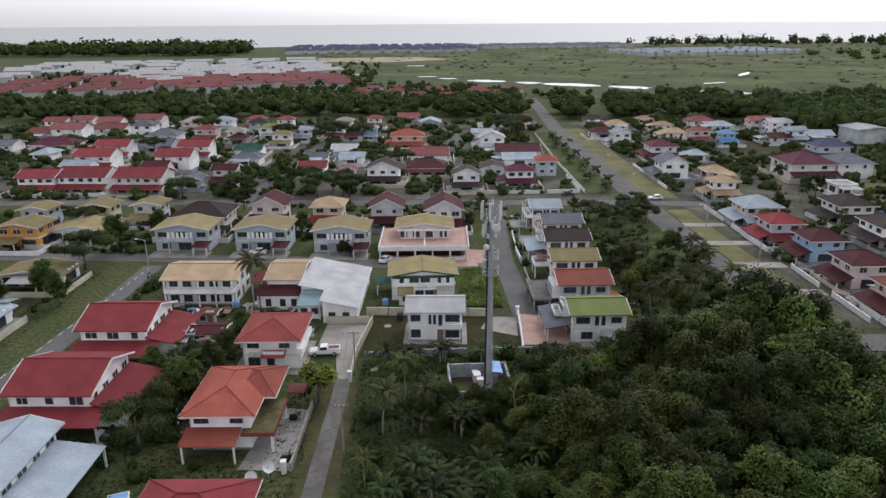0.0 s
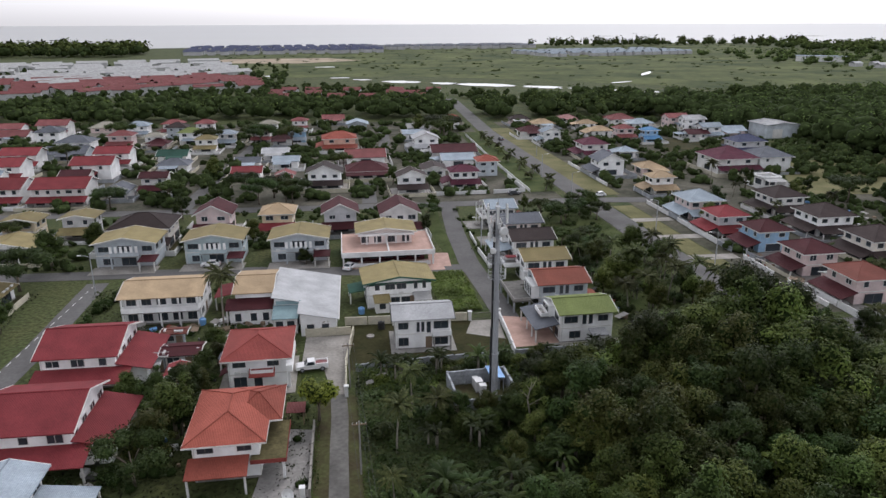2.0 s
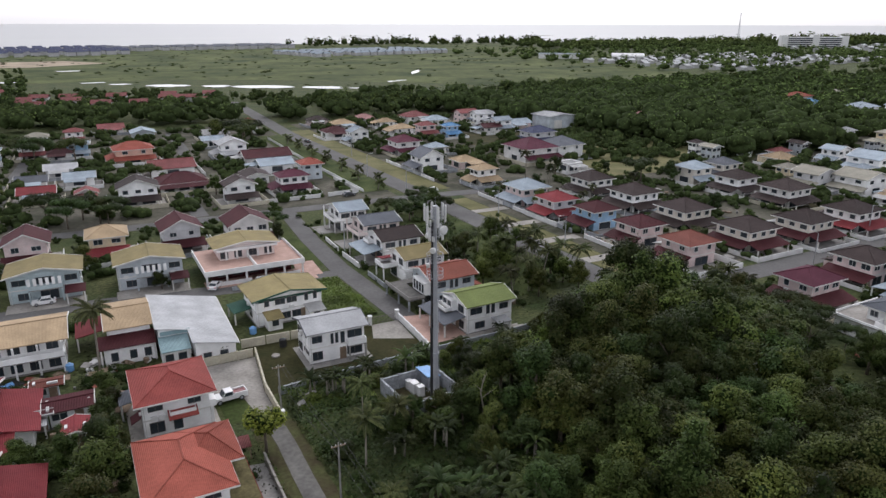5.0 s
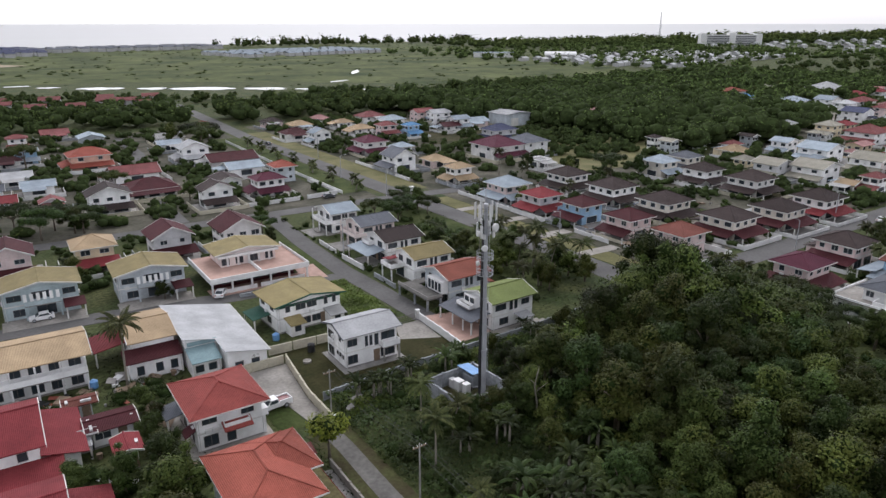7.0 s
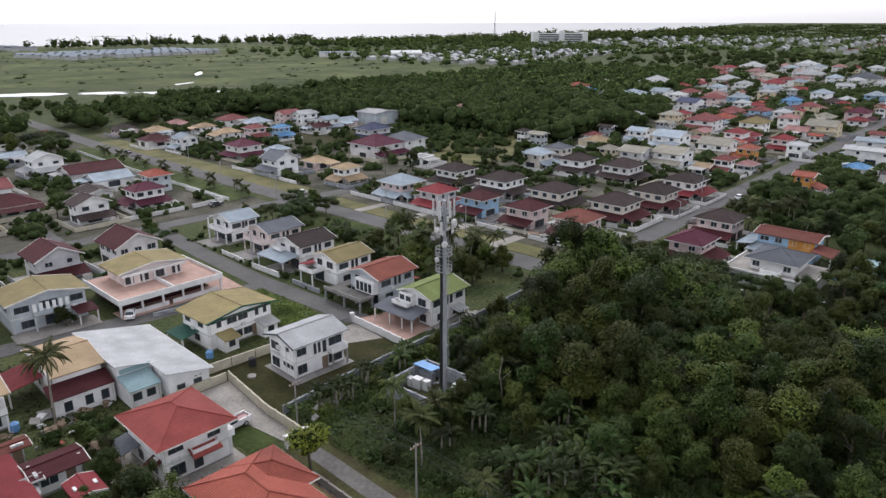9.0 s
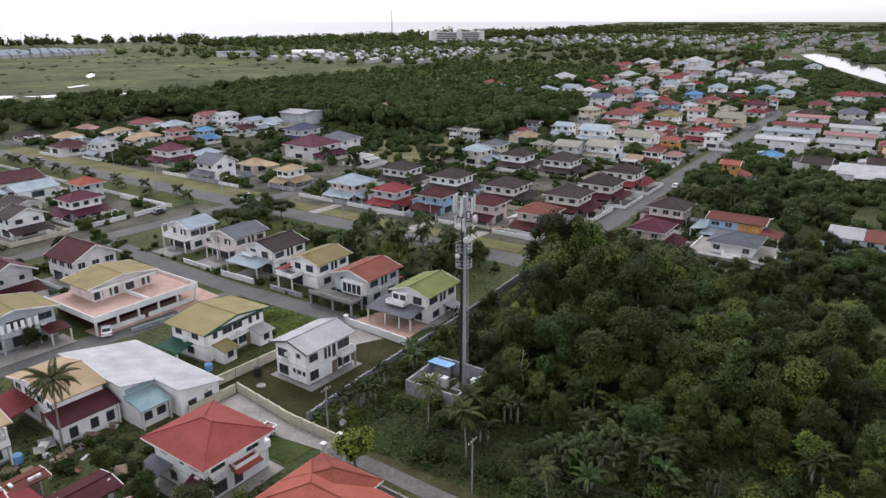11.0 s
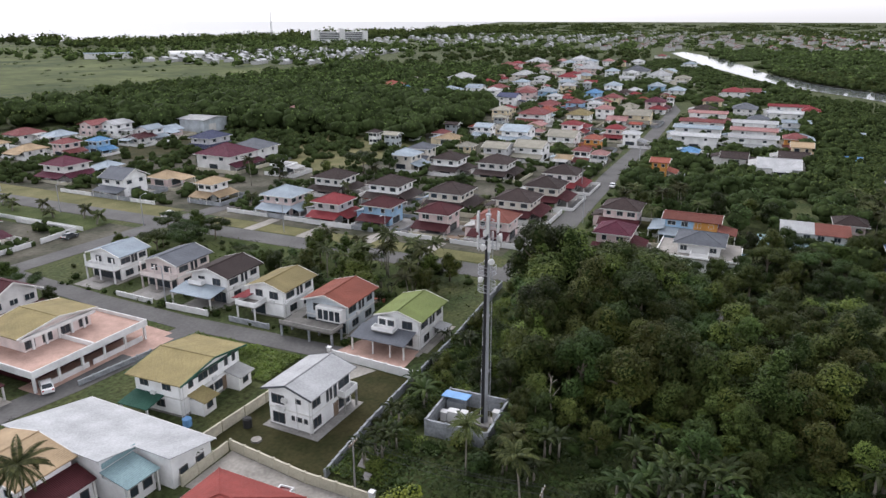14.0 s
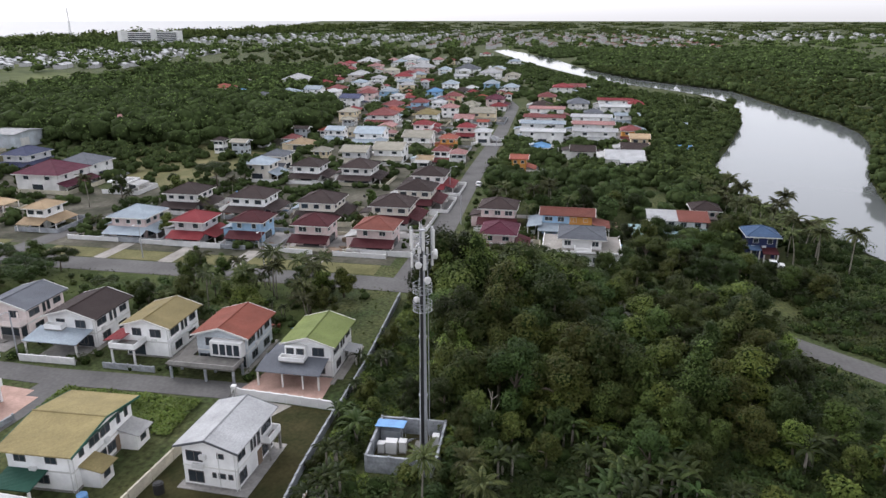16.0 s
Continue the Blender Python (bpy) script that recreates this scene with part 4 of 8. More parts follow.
def tan_house():
    h, hw, hd, top = house(-53.6, 42.9, 15.4, 12.0, 2, "tan", "white", "gable", "x", -2, 0.24, "WE", "white two-storey house with a tan gable roof and arcaded balcony", over=0.9)
    balcony(h, -hw, -hd - 1.6, hw, -hd - 0.01, 2.95, wall_mat("white"), 0.9)
    for i in range(5):
        u = -hw + 0.2 + (2 * hw - 0.4) * i / 4
        part("column", Shape().box(u - 0.14, -hd - 1.55, 0, u + 0.14, -hd - 1.27, 2.77), WHITEWALL, h)
        part("column", Shape().box(u - 0.14, -hd - 1.55, 3.85, u + 0.14, -hd - 1.27, top), WHITEWALL, h)
    for i in range(5):
        u = -hw + 1.5 + (2 * hw - 3) * i / 4
        window(h, "S", hw, hd, u, 4.4, 1.7, 1.6, True)
        window(h, "S", hw, hd, u, 1.5, 1.7, 1.6, True)


def combo_house():
    """Tan and white sheet roofs side by side over one long house, with maroon and green lean-tos."""
    h, hw, hd, top = house(-37.1, 43.2, 7.6, 13.0, 2, "tan", "white", "gable", "x", -2, 0.2, "W", "white house with a tan sheet roof and maroon lean-to", over=0.6, storey=2.55)
    lean_to(h, -hw - 1.6, -hd - 3.2, hw + 0.6, -hd - 0.02, 4.3, 3.2, "N", roof_mat("maroon"))
    part("wing", Shape().box(-hw - 0.9, -hd - 2.6, -0.1, hw + 0.5, -hd - 0.01, 3.1), wall_mat("white"), h, "white front wing")
    for u in (-2.6, 0.2, 2.4):
        f, p = window_meshes(1.1, 1.5, True)
        wd = part("window", f, None, h, at=(u, -hd - 2.61, 1.5))
        part("pane", p, None, wd)
    lean_to(h, -hw - 5.0, -1.0, -hw - 0.02, 6.0, 3.6, 2.7, "E", roof_mat("red"))
    white_sheet_house()


def white_sheet_house():
    """One broad white sheet roof that falls east, over a tall bay, a long low side and a front wing."""
    g = root("house", -29.3, 41.6, 0, -2, "white house with a broad white sheet roof and teal front", "house")
    wm, rm = wall_mat("white"), roof_mat("white")
    gw, gd, x1 = 3.65, 8.0, 7.5

    def fall(x):
        return 5.62 - 0.2 * (x + 4.1)

    def wedge(xa, ya, xb, yb):
        za, zb = fall(xa) - 0.1, fall(xb) - 0.1
        return Shape().add([(xa, ya, -0.1), (xb, ya, -0.1), (xb, yb, -0.1), (xa, yb, -0.1), (xa, ya, za), (xb, ya, zb), (xb, yb, zb), (xa, yb, za)],
                           [(0, 3, 2, 1), (4, 5, 6, 7), (0, 1, 5, 4), (1, 2, 6, 5), (2, 3, 7, 6), (3, 0, 4, 7)])

    part("wall", wedge(-gw, -gd, x1, gd), wm, g)
    part("front_wing", wedge(1.3, -gd - 5.6, x1, -gd - 0.01), wm, g, "white rendered front wing")
    part("roof", Shape().slab([(-gw - 0.5, -gd - 0.5, fall(-gw - 0.5)), (x1 + 0.5, -gd - 0.5, fall(x1 + 0.5)), (x1 + 0.5, gd + 0.5, fall(x1 + 0.5)), (-gw - 0.5, gd + 0.5, fall(-gw - 0.5))], 0.1), rm, g)
    part("wing_roof", Shape().slab([(0.8, -gd - 6.1, fall(0.8)), (x1 + 0.5, -gd - 6.1, fall(x1 + 0.5)), (x1 + 0.5, -gd - 0.502, fall(x1 + 0.5)), (0.8, -gd - 0.502, fall(0.8))], 0.1), rm, g)
    part("gutter", Shape().box(x1 + 0.5, -gd - 6.1, fall(x1 + 0.5) - 0.16, x1 + 0.62, gd + 0.5, fall(x1 + 0.5) - 0.02), TRIM, g)
    part("clerestory", Shape().box(-gw + 0.2, -gd - 0.06, 4.0, 1.2, -gd - 0.002, 4.7), roof_mat("teal_sheet"), g, "teal sheeting below the roof edge")
    lean_to(g, -gw - 0.2, -gd - 4.4, 0.78, -gd - 0.07, 3.9, 3.0, "N", roof_mat("teal_sheet"))
    part("lower_wall", Shape().box(-gw, -gd - 3.6, -0.1, 0.5, -gd - 0.01, 2.95), wm, g)
    for u, y in ((-2.6, -gd - 3.61), (-0.6, -gd - 3.61), (3.0, -gd - 5.61), (5.6, -gd - 5.61)):
        f, p = window_meshes(1.3, 1.2, True)
        wd = part("window", f, None, g, at=(u, y, 1.6))
        part("pane", p, None, wd)
    take(-34, 26, -21, 51)



def row_house(y0, y1, rc, wc, x0, x1, front, label, pitch=0.3):
    """One of the houses east of the side street: ridge towards the street, windows along the long side."""
    h, hw, hd, top = house((x0 + x1) / 2, (y0 + y1) / 2, x1 - x0, y1 - y0, 2, rc, wc, "gable", "x", 0, pitch, "", label, over=0.7, dark=True, storey=2.62)
    for u, z, w, hh in ((-hw * 0.62, 4.3, 2.4, 1.2), (-hw * 0.1, 4.2, 0.7, 1.7), (hw * 0.14, 4.2, 0.7, 1.7), (hw * 0.62, 4.3, 1.8, 1.1), (-hw * 0.45, 1.5, 2.0, 1.3), (hw * 0.5, 1.5, 2.2, 1.3)):
        window(h, "S", hw, hd, u, z, w, hh, True)
    for u, z, w, hh in ((-hd * 0.45, 4.3, 1.6, 1.4), (hd * 0.4, 4.3, 1.9, 1.4), (-hd * 0.4, 1.5, 1.8, 1.4), (hd * 0.45, 1.4, 1.6, 1.5))[:2 if front in ("balcony", "side_balcony") else 4]:
        window(h, "W", hw, hd, u, z, w, hh, True)
    if front in ("carport", "wide_carport"):
        door(h, "W", hw, hd, 0.2)
    if front == "carport":
        lean_to(h, -hw - 4.6, -hd + 0.4, -hw - 0.02, hd + 1.6, 3.5, 2.8, "E", roof_mat("pale_grey"))
        balcony(h, -hw - 1.4, hd - 3.4, -hw - 0.01, hd - 0.2, 3.6, wall_mat(wc), 0.8)
        # Dark sheet on the wall stands in for shade below the carport.
        part("porch_opening", Shape().box(-hw - 0.04, -hd + 0.6, 0.2, -hw - 0.006, hd - 0.6, 2.4), GLASS, h, "dark panel painted in as porch shade under the roof")
    elif front == "wide_carport":
        lean_to(h, -hw - 4.4, -hd + 0.6, -hw - 0.02, hd + 3.2, 3.4, 2.6, "E", roof_mat("dark_grey"))
        lean_to(h, -hw - 0.01, hd + 0.02, -hw + 5.0, hd + 3.2, 3.4, 3.0, "S", roof_mat("dark_grey"), False)
        for py in (-hd + 3.4, hd - 1.0):
            part("post", Shape().box(-hw - 4.2, py - 0.1, 0, -hw - 4.0, py + 0.1, 2.6), WHITEWALL, h)
        part("upper_bay", Shape().box(-hw - 1.0, hd - 3.6, 3.3, -hw - 0.003, hd - 0.3, 5.4), wall_mat(wc), h, "white upper bay")
        balcony(h, -hw - 2.4, hd - 3.8, -hw - 1.02, hd + 0.2, 3.55, wall_mat(wc), 0.6)
        f, p = window_meshes(1.2, 1.3, True)
        for u in (hd - 2.8, hd - 1.2):
            wd = part("window", f, None, h, at=(-hw - 1.01, u, 4.5), rz=-90)
            part("pane", p, None, wd)
        lean_to(h, hw - 4.4, -hd - 2.4, hw - 1.4, -hd - 0.02, 2.5, 2.2, "N", roof_mat("white"), True, "door_canopy")
        part("apron", Shape().box(-hw - 0.2, -hd - 1.5, -0.05, hw + 2.2, -hd - 0.73, 0.1), PALECON, h, "pale concrete path along the wall")
    elif front == "terrace":  # glazed front room over a dark basement, with a raised terrace beside it
        part("front_room", Shape().box(-hw - 1.5, -hd + 0.2, 2.6, -hw - 0.003, hd * 0.3, 5.1), WHITEWALL, h, "white framed glazed front room")
        part("glazing", Shape().box(-hw - 1.54, -hd + 0.5, 2.9, -hw - 1.503, hd * 0.3 - 0.3, 4.7), GLASS, h, "tall dark front windows")
        for i in range(5):
            u = -hd + 0.4 + (hd * 1.3 - 0.8) * i / 4
            part("mullion", Shape().box(-hw - 1.62, u - 0.09, 2.8, -hw - 1.545, u + 0.09, 4.8), WHITEWALL, h)
        part("terrace", Shape().box(-hw - 5.2, -hd - 0.2, 2.2, -hw - 1.52, hd + 2.2, 2.45).box(-hw - 1.52, hd + 0.02, 2.2, hw * 0.2, hd + 2.4, 2.45), LANE, h, "stained grey concrete terrace on pillars")
        part("terrace_wall", Shape().box(-hw - 5.2, -hd - 0.2, 2.452, -hw - 5.05, hd + 2.2, 3.1).box(-hw - 5.05, -hd - 0.2, 2.452, -hw - 1.7, -hd - 0.05, 3.0), CONCRETE, h)
        for px in (-hw - 5.0, -hw - 2.0):
            for py in (-hd, 0.4, hd + 1.9):
                part("column", Shape().box(px - 0.16, py - 0.16, -0.1, px + 0.16, py + 0.16, 2.2), GREYWALL, h)
        # Dark sheet on the wall, in place of shade under the terrace.
        part("basement_opening", Shape().box(-hw - 0.05, -hd + 0.3, 0.2, -hw - 0.006, hd - 0.3, 2.1), GLASS, h, "dark panel painted in as shade of the open ground floor")
        lean_to(h, hw + 0.02, -hd + 0.4, hw + 2.4, -hd + 3.4, 3.0, 2.5, "W", roof_mat("rust"), False, "back_roof")
    elif front == "side_balcony":
        balcony(h, -hw - 3.4, 0.2, -hw - 0.01, hd + 0.8, 2.8, wall_mat(wc), 0.9)
        for py in (0.4, hd + 0.4):
            part("column", Shape().box(-hw - 3.3, py, 0, -hw - 3.05, py + 0.25, 2.62), WHITEWALL, h)
        lean_to(h, -hw - 2.2, hd - 0.8, -hw + 2.6, hd + 2.6, 4.0, 3.4, "S", roof_mat("red"), False, "porch_roof")
        part("belt", Shape().box(-hw - 0.5, -hd - 0.5, 2.7, hw * 0.4, -hd - 0.06, 3.3), WHITEWALL, h, "white ledge round the upper floor")
        # Dark sheet stands in for shade below the side balcony.
        part("porch_opening", Shape().box(-hw - 0.04, 0.6, 0.2, -hw - 0.006, hd - 0.2, 2.4), GLASS, h, "dark panel painted in as shade of the open porch")
    elif front == "balcony":
        balcony(h, -hw - 1.8, -hd + 0.1, -hw - 0.01, hd - 0.1, 2.8, wall_mat(wc), 0.9)
        for py in (-hd + 0.2, 0, hd - 0.4):
            part("column", Shape().box(-hw - 1.75, py, 0, -hw - 1.5, py + 0.25, 2.62), wall_mat(wc), h)
            part("column", Shape().box(-hw - 1.75, py, 3.7, -hw - 1.5, py + 0.25, top), wall_mat(wc), h)
        part("step", Shape().box(-hw - 2.8, -1.2, -0.05, -hw - 1.8, 1.2, 0.3), PALECON, h)
    part("step", Shape().box(-hw - 2.0, -hd - 0.7, -0.05, hw + 1.2, -hd - 0.02, 0.15), PALECON, h)
    if front in ("balcony", "carport"):
        part("forecourt", Shape().box(-hw - 5.6, -hd + 0.4, -0.05, -hw - 0.03, hd - 0.6, 0.09), CONCRETE, h, "stained concrete forecourt")
    if front == "balcony":  # dark panel paints in the shade of the open ground floor
        part("porch_opening", Shape().box(-hw - 0.04, -hd + 0.4, 0.2, -hw - 0.006, hd - 0.4, 2.45), GLASS, h, "dark panel painted in as shade of the open porch")
    return h, hw, hd, top


olive_row_house(-68.6, 76.6, 14.6, 10.4, "grey"), olive_row_house(-49.2, 75.6, 14.2, 10.2, "teal"), olive_row_house(-29.8, 73.6, 14.2, 10.2, "grey")
white_house(), olive_house(), pink_house(), house_h2(), house_h1(), tan_house(), combo_house()
house_red(-67.0, 13.6, -54.6, 26.8), house_red(-67.0, -7.4, -54.2, 6.2)
house(-33.6, -31.5, 12.4, 10.5, 2, "red", "white", "hip", "", -1, 0.4, "SWE", "white two-storey house with a red hip roof", dark=True)
h, hw, hd, top = house(-59.2, -21.0, 8.4, 14.0, 2, "pale_grey", "white", "gable", "y", -1, 0.28, "SE", "white house with a pale grey sheet gable roof")
lean_to(h, hw + 0.02, -hd - 0.5, hw + 6.4, hd - 0.5, 3.9, 3.0, "W", roof_mat("pale_grey"))
h, hw, hd, top = house(-47.0, 20.0, 6.6, 5.0, 1, "maroon", "white", "gable", "x", -2, 0.2, "SE", "small white outbuilding with a maroon roof")
h, hw, hd, top = house(-51.0, 18.8, 4.4, 2.6, 1, "concrete", "grey", "gable", "x", -2, 0.12, "S", "low grey store with a pale sheet roof")
lean_to(h, -hw, -hd - 2.2, hw, -hd - 0.02, 2.5, 2.1, "N", roof_mat("white"))
h, hw, hd, top = house(-49.6, 27.6, 4.6, 3.0, 1, "rust_red", "grey", "gable", "x", -2, 0.14, "S", "low shed with a rusted sheet roof beside the yard")
house(-46.4, 12.6, 3.6, 4.6, 1, "red", "white", "gable", "y", -2, 0.3, "SE", "small white outbuilding with a red roof")
row_house(16.9, 25.9, "green", "white", 15.2, 25.9, "wide_carport", "white two-storey house with a moss green gable roof and carport")
row_house(31.2, 41.0, "rust", "grey", 15.7, 26.6, "terrace", "grey two-storey house with an orange gable roof and balcony")
row_house(45.2, 54.4, "olive", "white", 16.8, 27.4, "side_balcony", "white two-storey house with a yellow olive gable roof and balcony")
row_house(59.3, 69.4, "brown", "white", 17.9, 28.8, "carport", "white two-storey house with a dark brown gable roof and carport")
row_house(73.4, 83.2, "dark_grey", "pink", 19.4, 30.0, "balcony", "pinkish two-storey house with a grey gable roof")
row_house(88.2, 98.2, "pale_grey", "white", 18.6, 27.2, "balcony", "white two-storey house with a pale blue grey gable roof")

house(-93.0, 52.5, 15.0, 9.0, 1, "olive", "white", "gable", ridge="y", rot=-2, pitch=0.16, plot=True)
house(-91.0, 27.0, 9.0, 10.0, 1, "pale_grey", "white", "gable", ridge="y", rot=-2, pitch=0.25, plot=True)
house(-93.0, 12.0, 10.0, 9.0, 1, "brown", "white", "hip", rot=-2, plot=True)

# ---- the rest of the estate ----
house(-110.6, 80.3, 11.9, 9.2, 2, "olive", "orange", "gable", ridge="y", rot=-3, pitch=0.20, plot=True)
house(-98.3, 85.9, 16.6, 10.4, 1, "olive", "off_white", "gable", ridge="y", rot=-3, pitch=0.20, plot=True)
house(-115.7, 97.4, 9.4, 8.0, 2, "olive", "grey", "gable", ridge="y", rot=-3, pitch=0.20, plot=True)
house(-100.2, 99.7, 9.9, 8.3, 2, "olive", "cream", "gable", ridge="y", rot=-3, pitch=0.20, plot=True)
house(-86.6, 101.0, 9.3, 8.0, 2, "olive", "light_grey", "gable", ridge="y", rot=-3, pitch=0.20, plot=True)
house(-68.5, 90.5, 15.2, 12.6, 2, "brown", "ivory", "hip", rot=-3, plot=True)
house(-52.7, 99.8, 10.2, 10.2, 2, "maroon", "pale_pink", "gable", ridge="y", rot=-3, pitch=0.50, plot=True)
house(-36.2, 97.5, 9.5, 9.5, 2, "tan", "cream", "hip", rot=-3, skirt="S", skirt_colour="red", plot=True)
house(-20.0, 96.0, 10.1, 10.1, 2, "maroon", "light_grey", "gable", ridge="y", pitch=0.50, skirt="S", plot=True)
house(-4.5, 93.2, 11.0, 11.0, 2, "maroon", "off_white", "gable", ridge="y", pitch=0.50, skirt="S", faces="SW", plot=True)
house(-137.3, 141.0, 13.8, 11.0, 2, "red", "white", "gable", ridge="x", pitch=0.36, rot=-3, faces="SW", skirt="S", plot=True)
house(-122.8, 142.6, 17.6, 13.0, 2, "red", "white", "gable", ridge="x", pitch=0.36, rot=-3, faces="SW", skirt="S", plot=True)
house(-103.4, 140.6, 17.0, 13.0, 2, "red", "off_white", "gable", ridge="x", pitch=0.36, rot=-3, faces="SW", skirt="S", plot=True)
house(-133.1, 158.7, 11.4, 9.1, 2, "pale_grey", "white", "gable", ridge="x", pitch=0.36, rot=-3, faces="SW", plot=True)
house(-136.0, 179.9, 15.5, 12.4, 2, "red", "white", "gable", ridge="x", pitch=0.36, rot=-3, faces="SW", plot=True)
house(-138.5, 202.6, 14.6, 11.7, 2, "red", "white", "gable", ridge="x", pitch=0.36, rot=-3, faces="SW", plot=True)
house(-173.7, 223.7, 21.0, 13.0, 1, "purple", "white", "hip", rot=-3, faces="SW", plot=True)
house(-104.8, 156.7, 10.1, 8.1, 2, "maroon", "off_white", "gable", ridge="x", pitch=0.36, rot=-3, faces="SW", plot=True)
house(-105.2, 177.8, 14.8, 11.9, 2, "red", "white", "gable", ridge="x", pitch=0.36, rot=-3, faces="SW", plot=True)
house(-104.3, 200.3, 14.0, 11.2, 2, "red", "white", "gable", ridge="x", pitch=0.36, rot=-3, faces="SW", plot=True)
house(-127.2, 218.4, 17.2, 13.0, 1, "dark_grey", "grey", "gable", ridge="x", pitch=0.36, rot=-3, faces="SW", plot=True)
house(-127.4, 229.5, 15.0, 12.0, 2, "dark_grey", "white", "hip", rot=-3, faces="SW", plot=True)
house(-181.5, 254.4, 16.9, 13.0, 2, "dull_red", "white", "gable", ridge="x", pitch=0.36, rot=-3, faces="SW", plot=True)
house(-194.1, 257.2, 17.3, 13.0, 1, "dull_red", "white", "gable", ridge="x", pitch=0.36, rot=-3, faces="SW", plot=True)
house(-201.4, 281.6, 12.5, 10.0, 2, "dull_red", "white", "gable", ridge="x", pitch=0.36, rot=-3, faces="SW", plot=True)
house(-189.5, 286.6, 12.5, 10.0, 2, "dull_red", "off_white", "gable", ridge="x", pitch=0.36, rot=-3, faces="SW", plot=True)
house(-172.0, 278.4, 13.3, 10.6, 2, "dull_red", "white", "gable", ridge="x", pitch=0.36, rot=-3, faces="SW", plot=True)
house(-155.2, 287.4, 15.2, 12.2, 2, "dull_red", "off_white", "gable", ridge="x", pitch=0.36, rot=-3, faces="SW", plot=True)
house(-168.6, 270.9, 16.7, 13.0, 1, "dull_red", "white", "gable", ridge="x", pitch=0.36, rot=-3, faces="SW", plot=True)
house(-127.5, 273.5, 13.8, 11.1, 2, "cream", "pale_pink", "hip", rot=-3, faces="SW", plot=True)
house(-113.2, 244.6, 11.6, 9.3, 2, "dull_red", "pale_pink", "hip", rot=-3, faces="SW", plot=True)
house(-113.5, 275.8, 11.4, 9.1, 2, "pale_grey", "white", "hip", rot=-3, faces="SW", plot=True)
house(-98.0, 239.1, 9.1, 7.3, 2, "cream", "white", "hip", rot=-3, faces="SW", plot=True)
house(-95.9, 235.7, 10.1, 8.1, 1, "maroon", "pale_pink", "hip", rot=-3, faces="SW", plot=True)
house(-97.9, 280.4, 10.8, 8.6, 2, "dull_red", "white", "hip", rot=-3, faces="SW", plot=True)
house(-82.4, 278.6, 10.1, 8.1, 2, "dull_red", "white", "hip", rot=-3, faces="SW", plot=True)
house(-84.1, 248.7, 11.5, 9.2, 2, "green", "white", "hip", rot=-3, faces="SW", plot=True)
house(-74.2, 226.5, 9.7, 7.8, 2, "olive", "white", "hip", rot=-3, faces="SW", plot=True)
house(-83.6, 205.0, 12.5, 10.0, 1, "deep_green", "white", "gable", ridge="x", pitch=0.36, rot=-3, faces="SW", plot=True)
house(-79.5, 184.3, 12.1, 9.7, 1, "dark_grey", "white", "hip", rot=-3, faces="SW", plot=True)
house(-78.5, 149.2, 9.5, 7.6, 2, "maroon", "off_white", "gable", ridge="x", pitch=0.36, rot=-3, faces="SW", plot=True)
house(-88.6, 144.1, 8.7, 6.9, 1, "dark_grey", "white", "gable", ridge="y", pitch=0.42, rot=-3, faces="SW", plot=True)
house(-67.3, 241.1, 9.0, 7.2, 2, "pale_grey", "white", "hip", rot=-3, faces="SW", plot=True)
house(-50.8, 270.7, 9.7, 7.8, 2, "cream", "white", "hip", rot=-3, faces="SW", plot=True)
house(-52.4, 246.9, 9.7, 7.7, 2, "dull_red", "white", "hip", rot=-3, faces="SW", plot=True)
house(-36.3, 279.9, 8.8, 7.0, 2, "dull_red", "white", "hip", rot=-3, faces="SW", plot=True)
house(-36.5, 243.2, 9.5, 7.6, 2, "pale_grey", "pale_blue", "hip", rot=-3, faces="SW", plot=True)
house(-43.0, 238.5, 9.9, 7.9, 1, "maroon", "white", "hip", rot=-3, faces="SW", plot=True)
house(-19.2, 305.8, 12.5, 10.0, 1, "dull_red", "off_white", "gable", ridge="x", pitch=0.36, faces="SW", plot=True)
house(-17.6, 221.0, 15.2, 12.2, 2, "orange", "salmon", "hip", faces="SW", skirt="SW", plot=True)
house(-43.5, 203.4, 11.2, 9.0, 1, "white", "white", "gable", ridge="x", pitch=0.36, rot=-3, faces="SW", plot=True)
house(-38.4, 184.8, 10.5, 8.4, 1, "pale_grey", "white", "gable", ridge="x", pitch=0.36, rot=-3, faces="SW", plot=True)
house(-52.6, 184.9, 10.2, 8.1, 1, "dark_grey", "white", "gable", ridge="x", pitch=0.36, rot=-3, faces="SW", plot=True)
house(-51.0, 165.7, 11.1, 8.9, 1, "red", "white", "gable", ridge="x", pitch=0.36, rot=-3, faces="SW", plot=True)
house(-37.6, 157.8, 7.2, 5.7, 1, "dull_red", "white", "gable", ridge="y", pitch=0.42, rot=-3, faces="SW", plot=True)
house(-23.9, 148.1, 12.5, 10.0, 2, "brown", "white", "gable", ridge="y", pitch=0.42, rot=-3, faces="SW", skirt="S", plot=True)
house(-8.2, 189.9, 16.4, 13.0, 1, "dull_red", "white", "gable", ridge="x", pitch=0.36, faces="SW", plot=True)
house(-8.9, 163.2, 15.7, 12.6, 1, "maroon", "white", "hip", faces="SW", skirt="S", plot=True)
house(4.0, 136.6, 10.2, 8.1, 2, "brown", "white", "gable", ridge="y", pitch=0.42, faces="SW", skirt="S", plot=True)
house(22.3, 141.5, 10.5, 8.4, 2, "purple", "white", "hip", faces="SW", skirt="SW", plot=True)
house(28.1, 195.7, 19.2, 13.0, 1, "maroon", "off_white", "gable", ridge="x", pitch=0.36, faces="SW", plot=True)
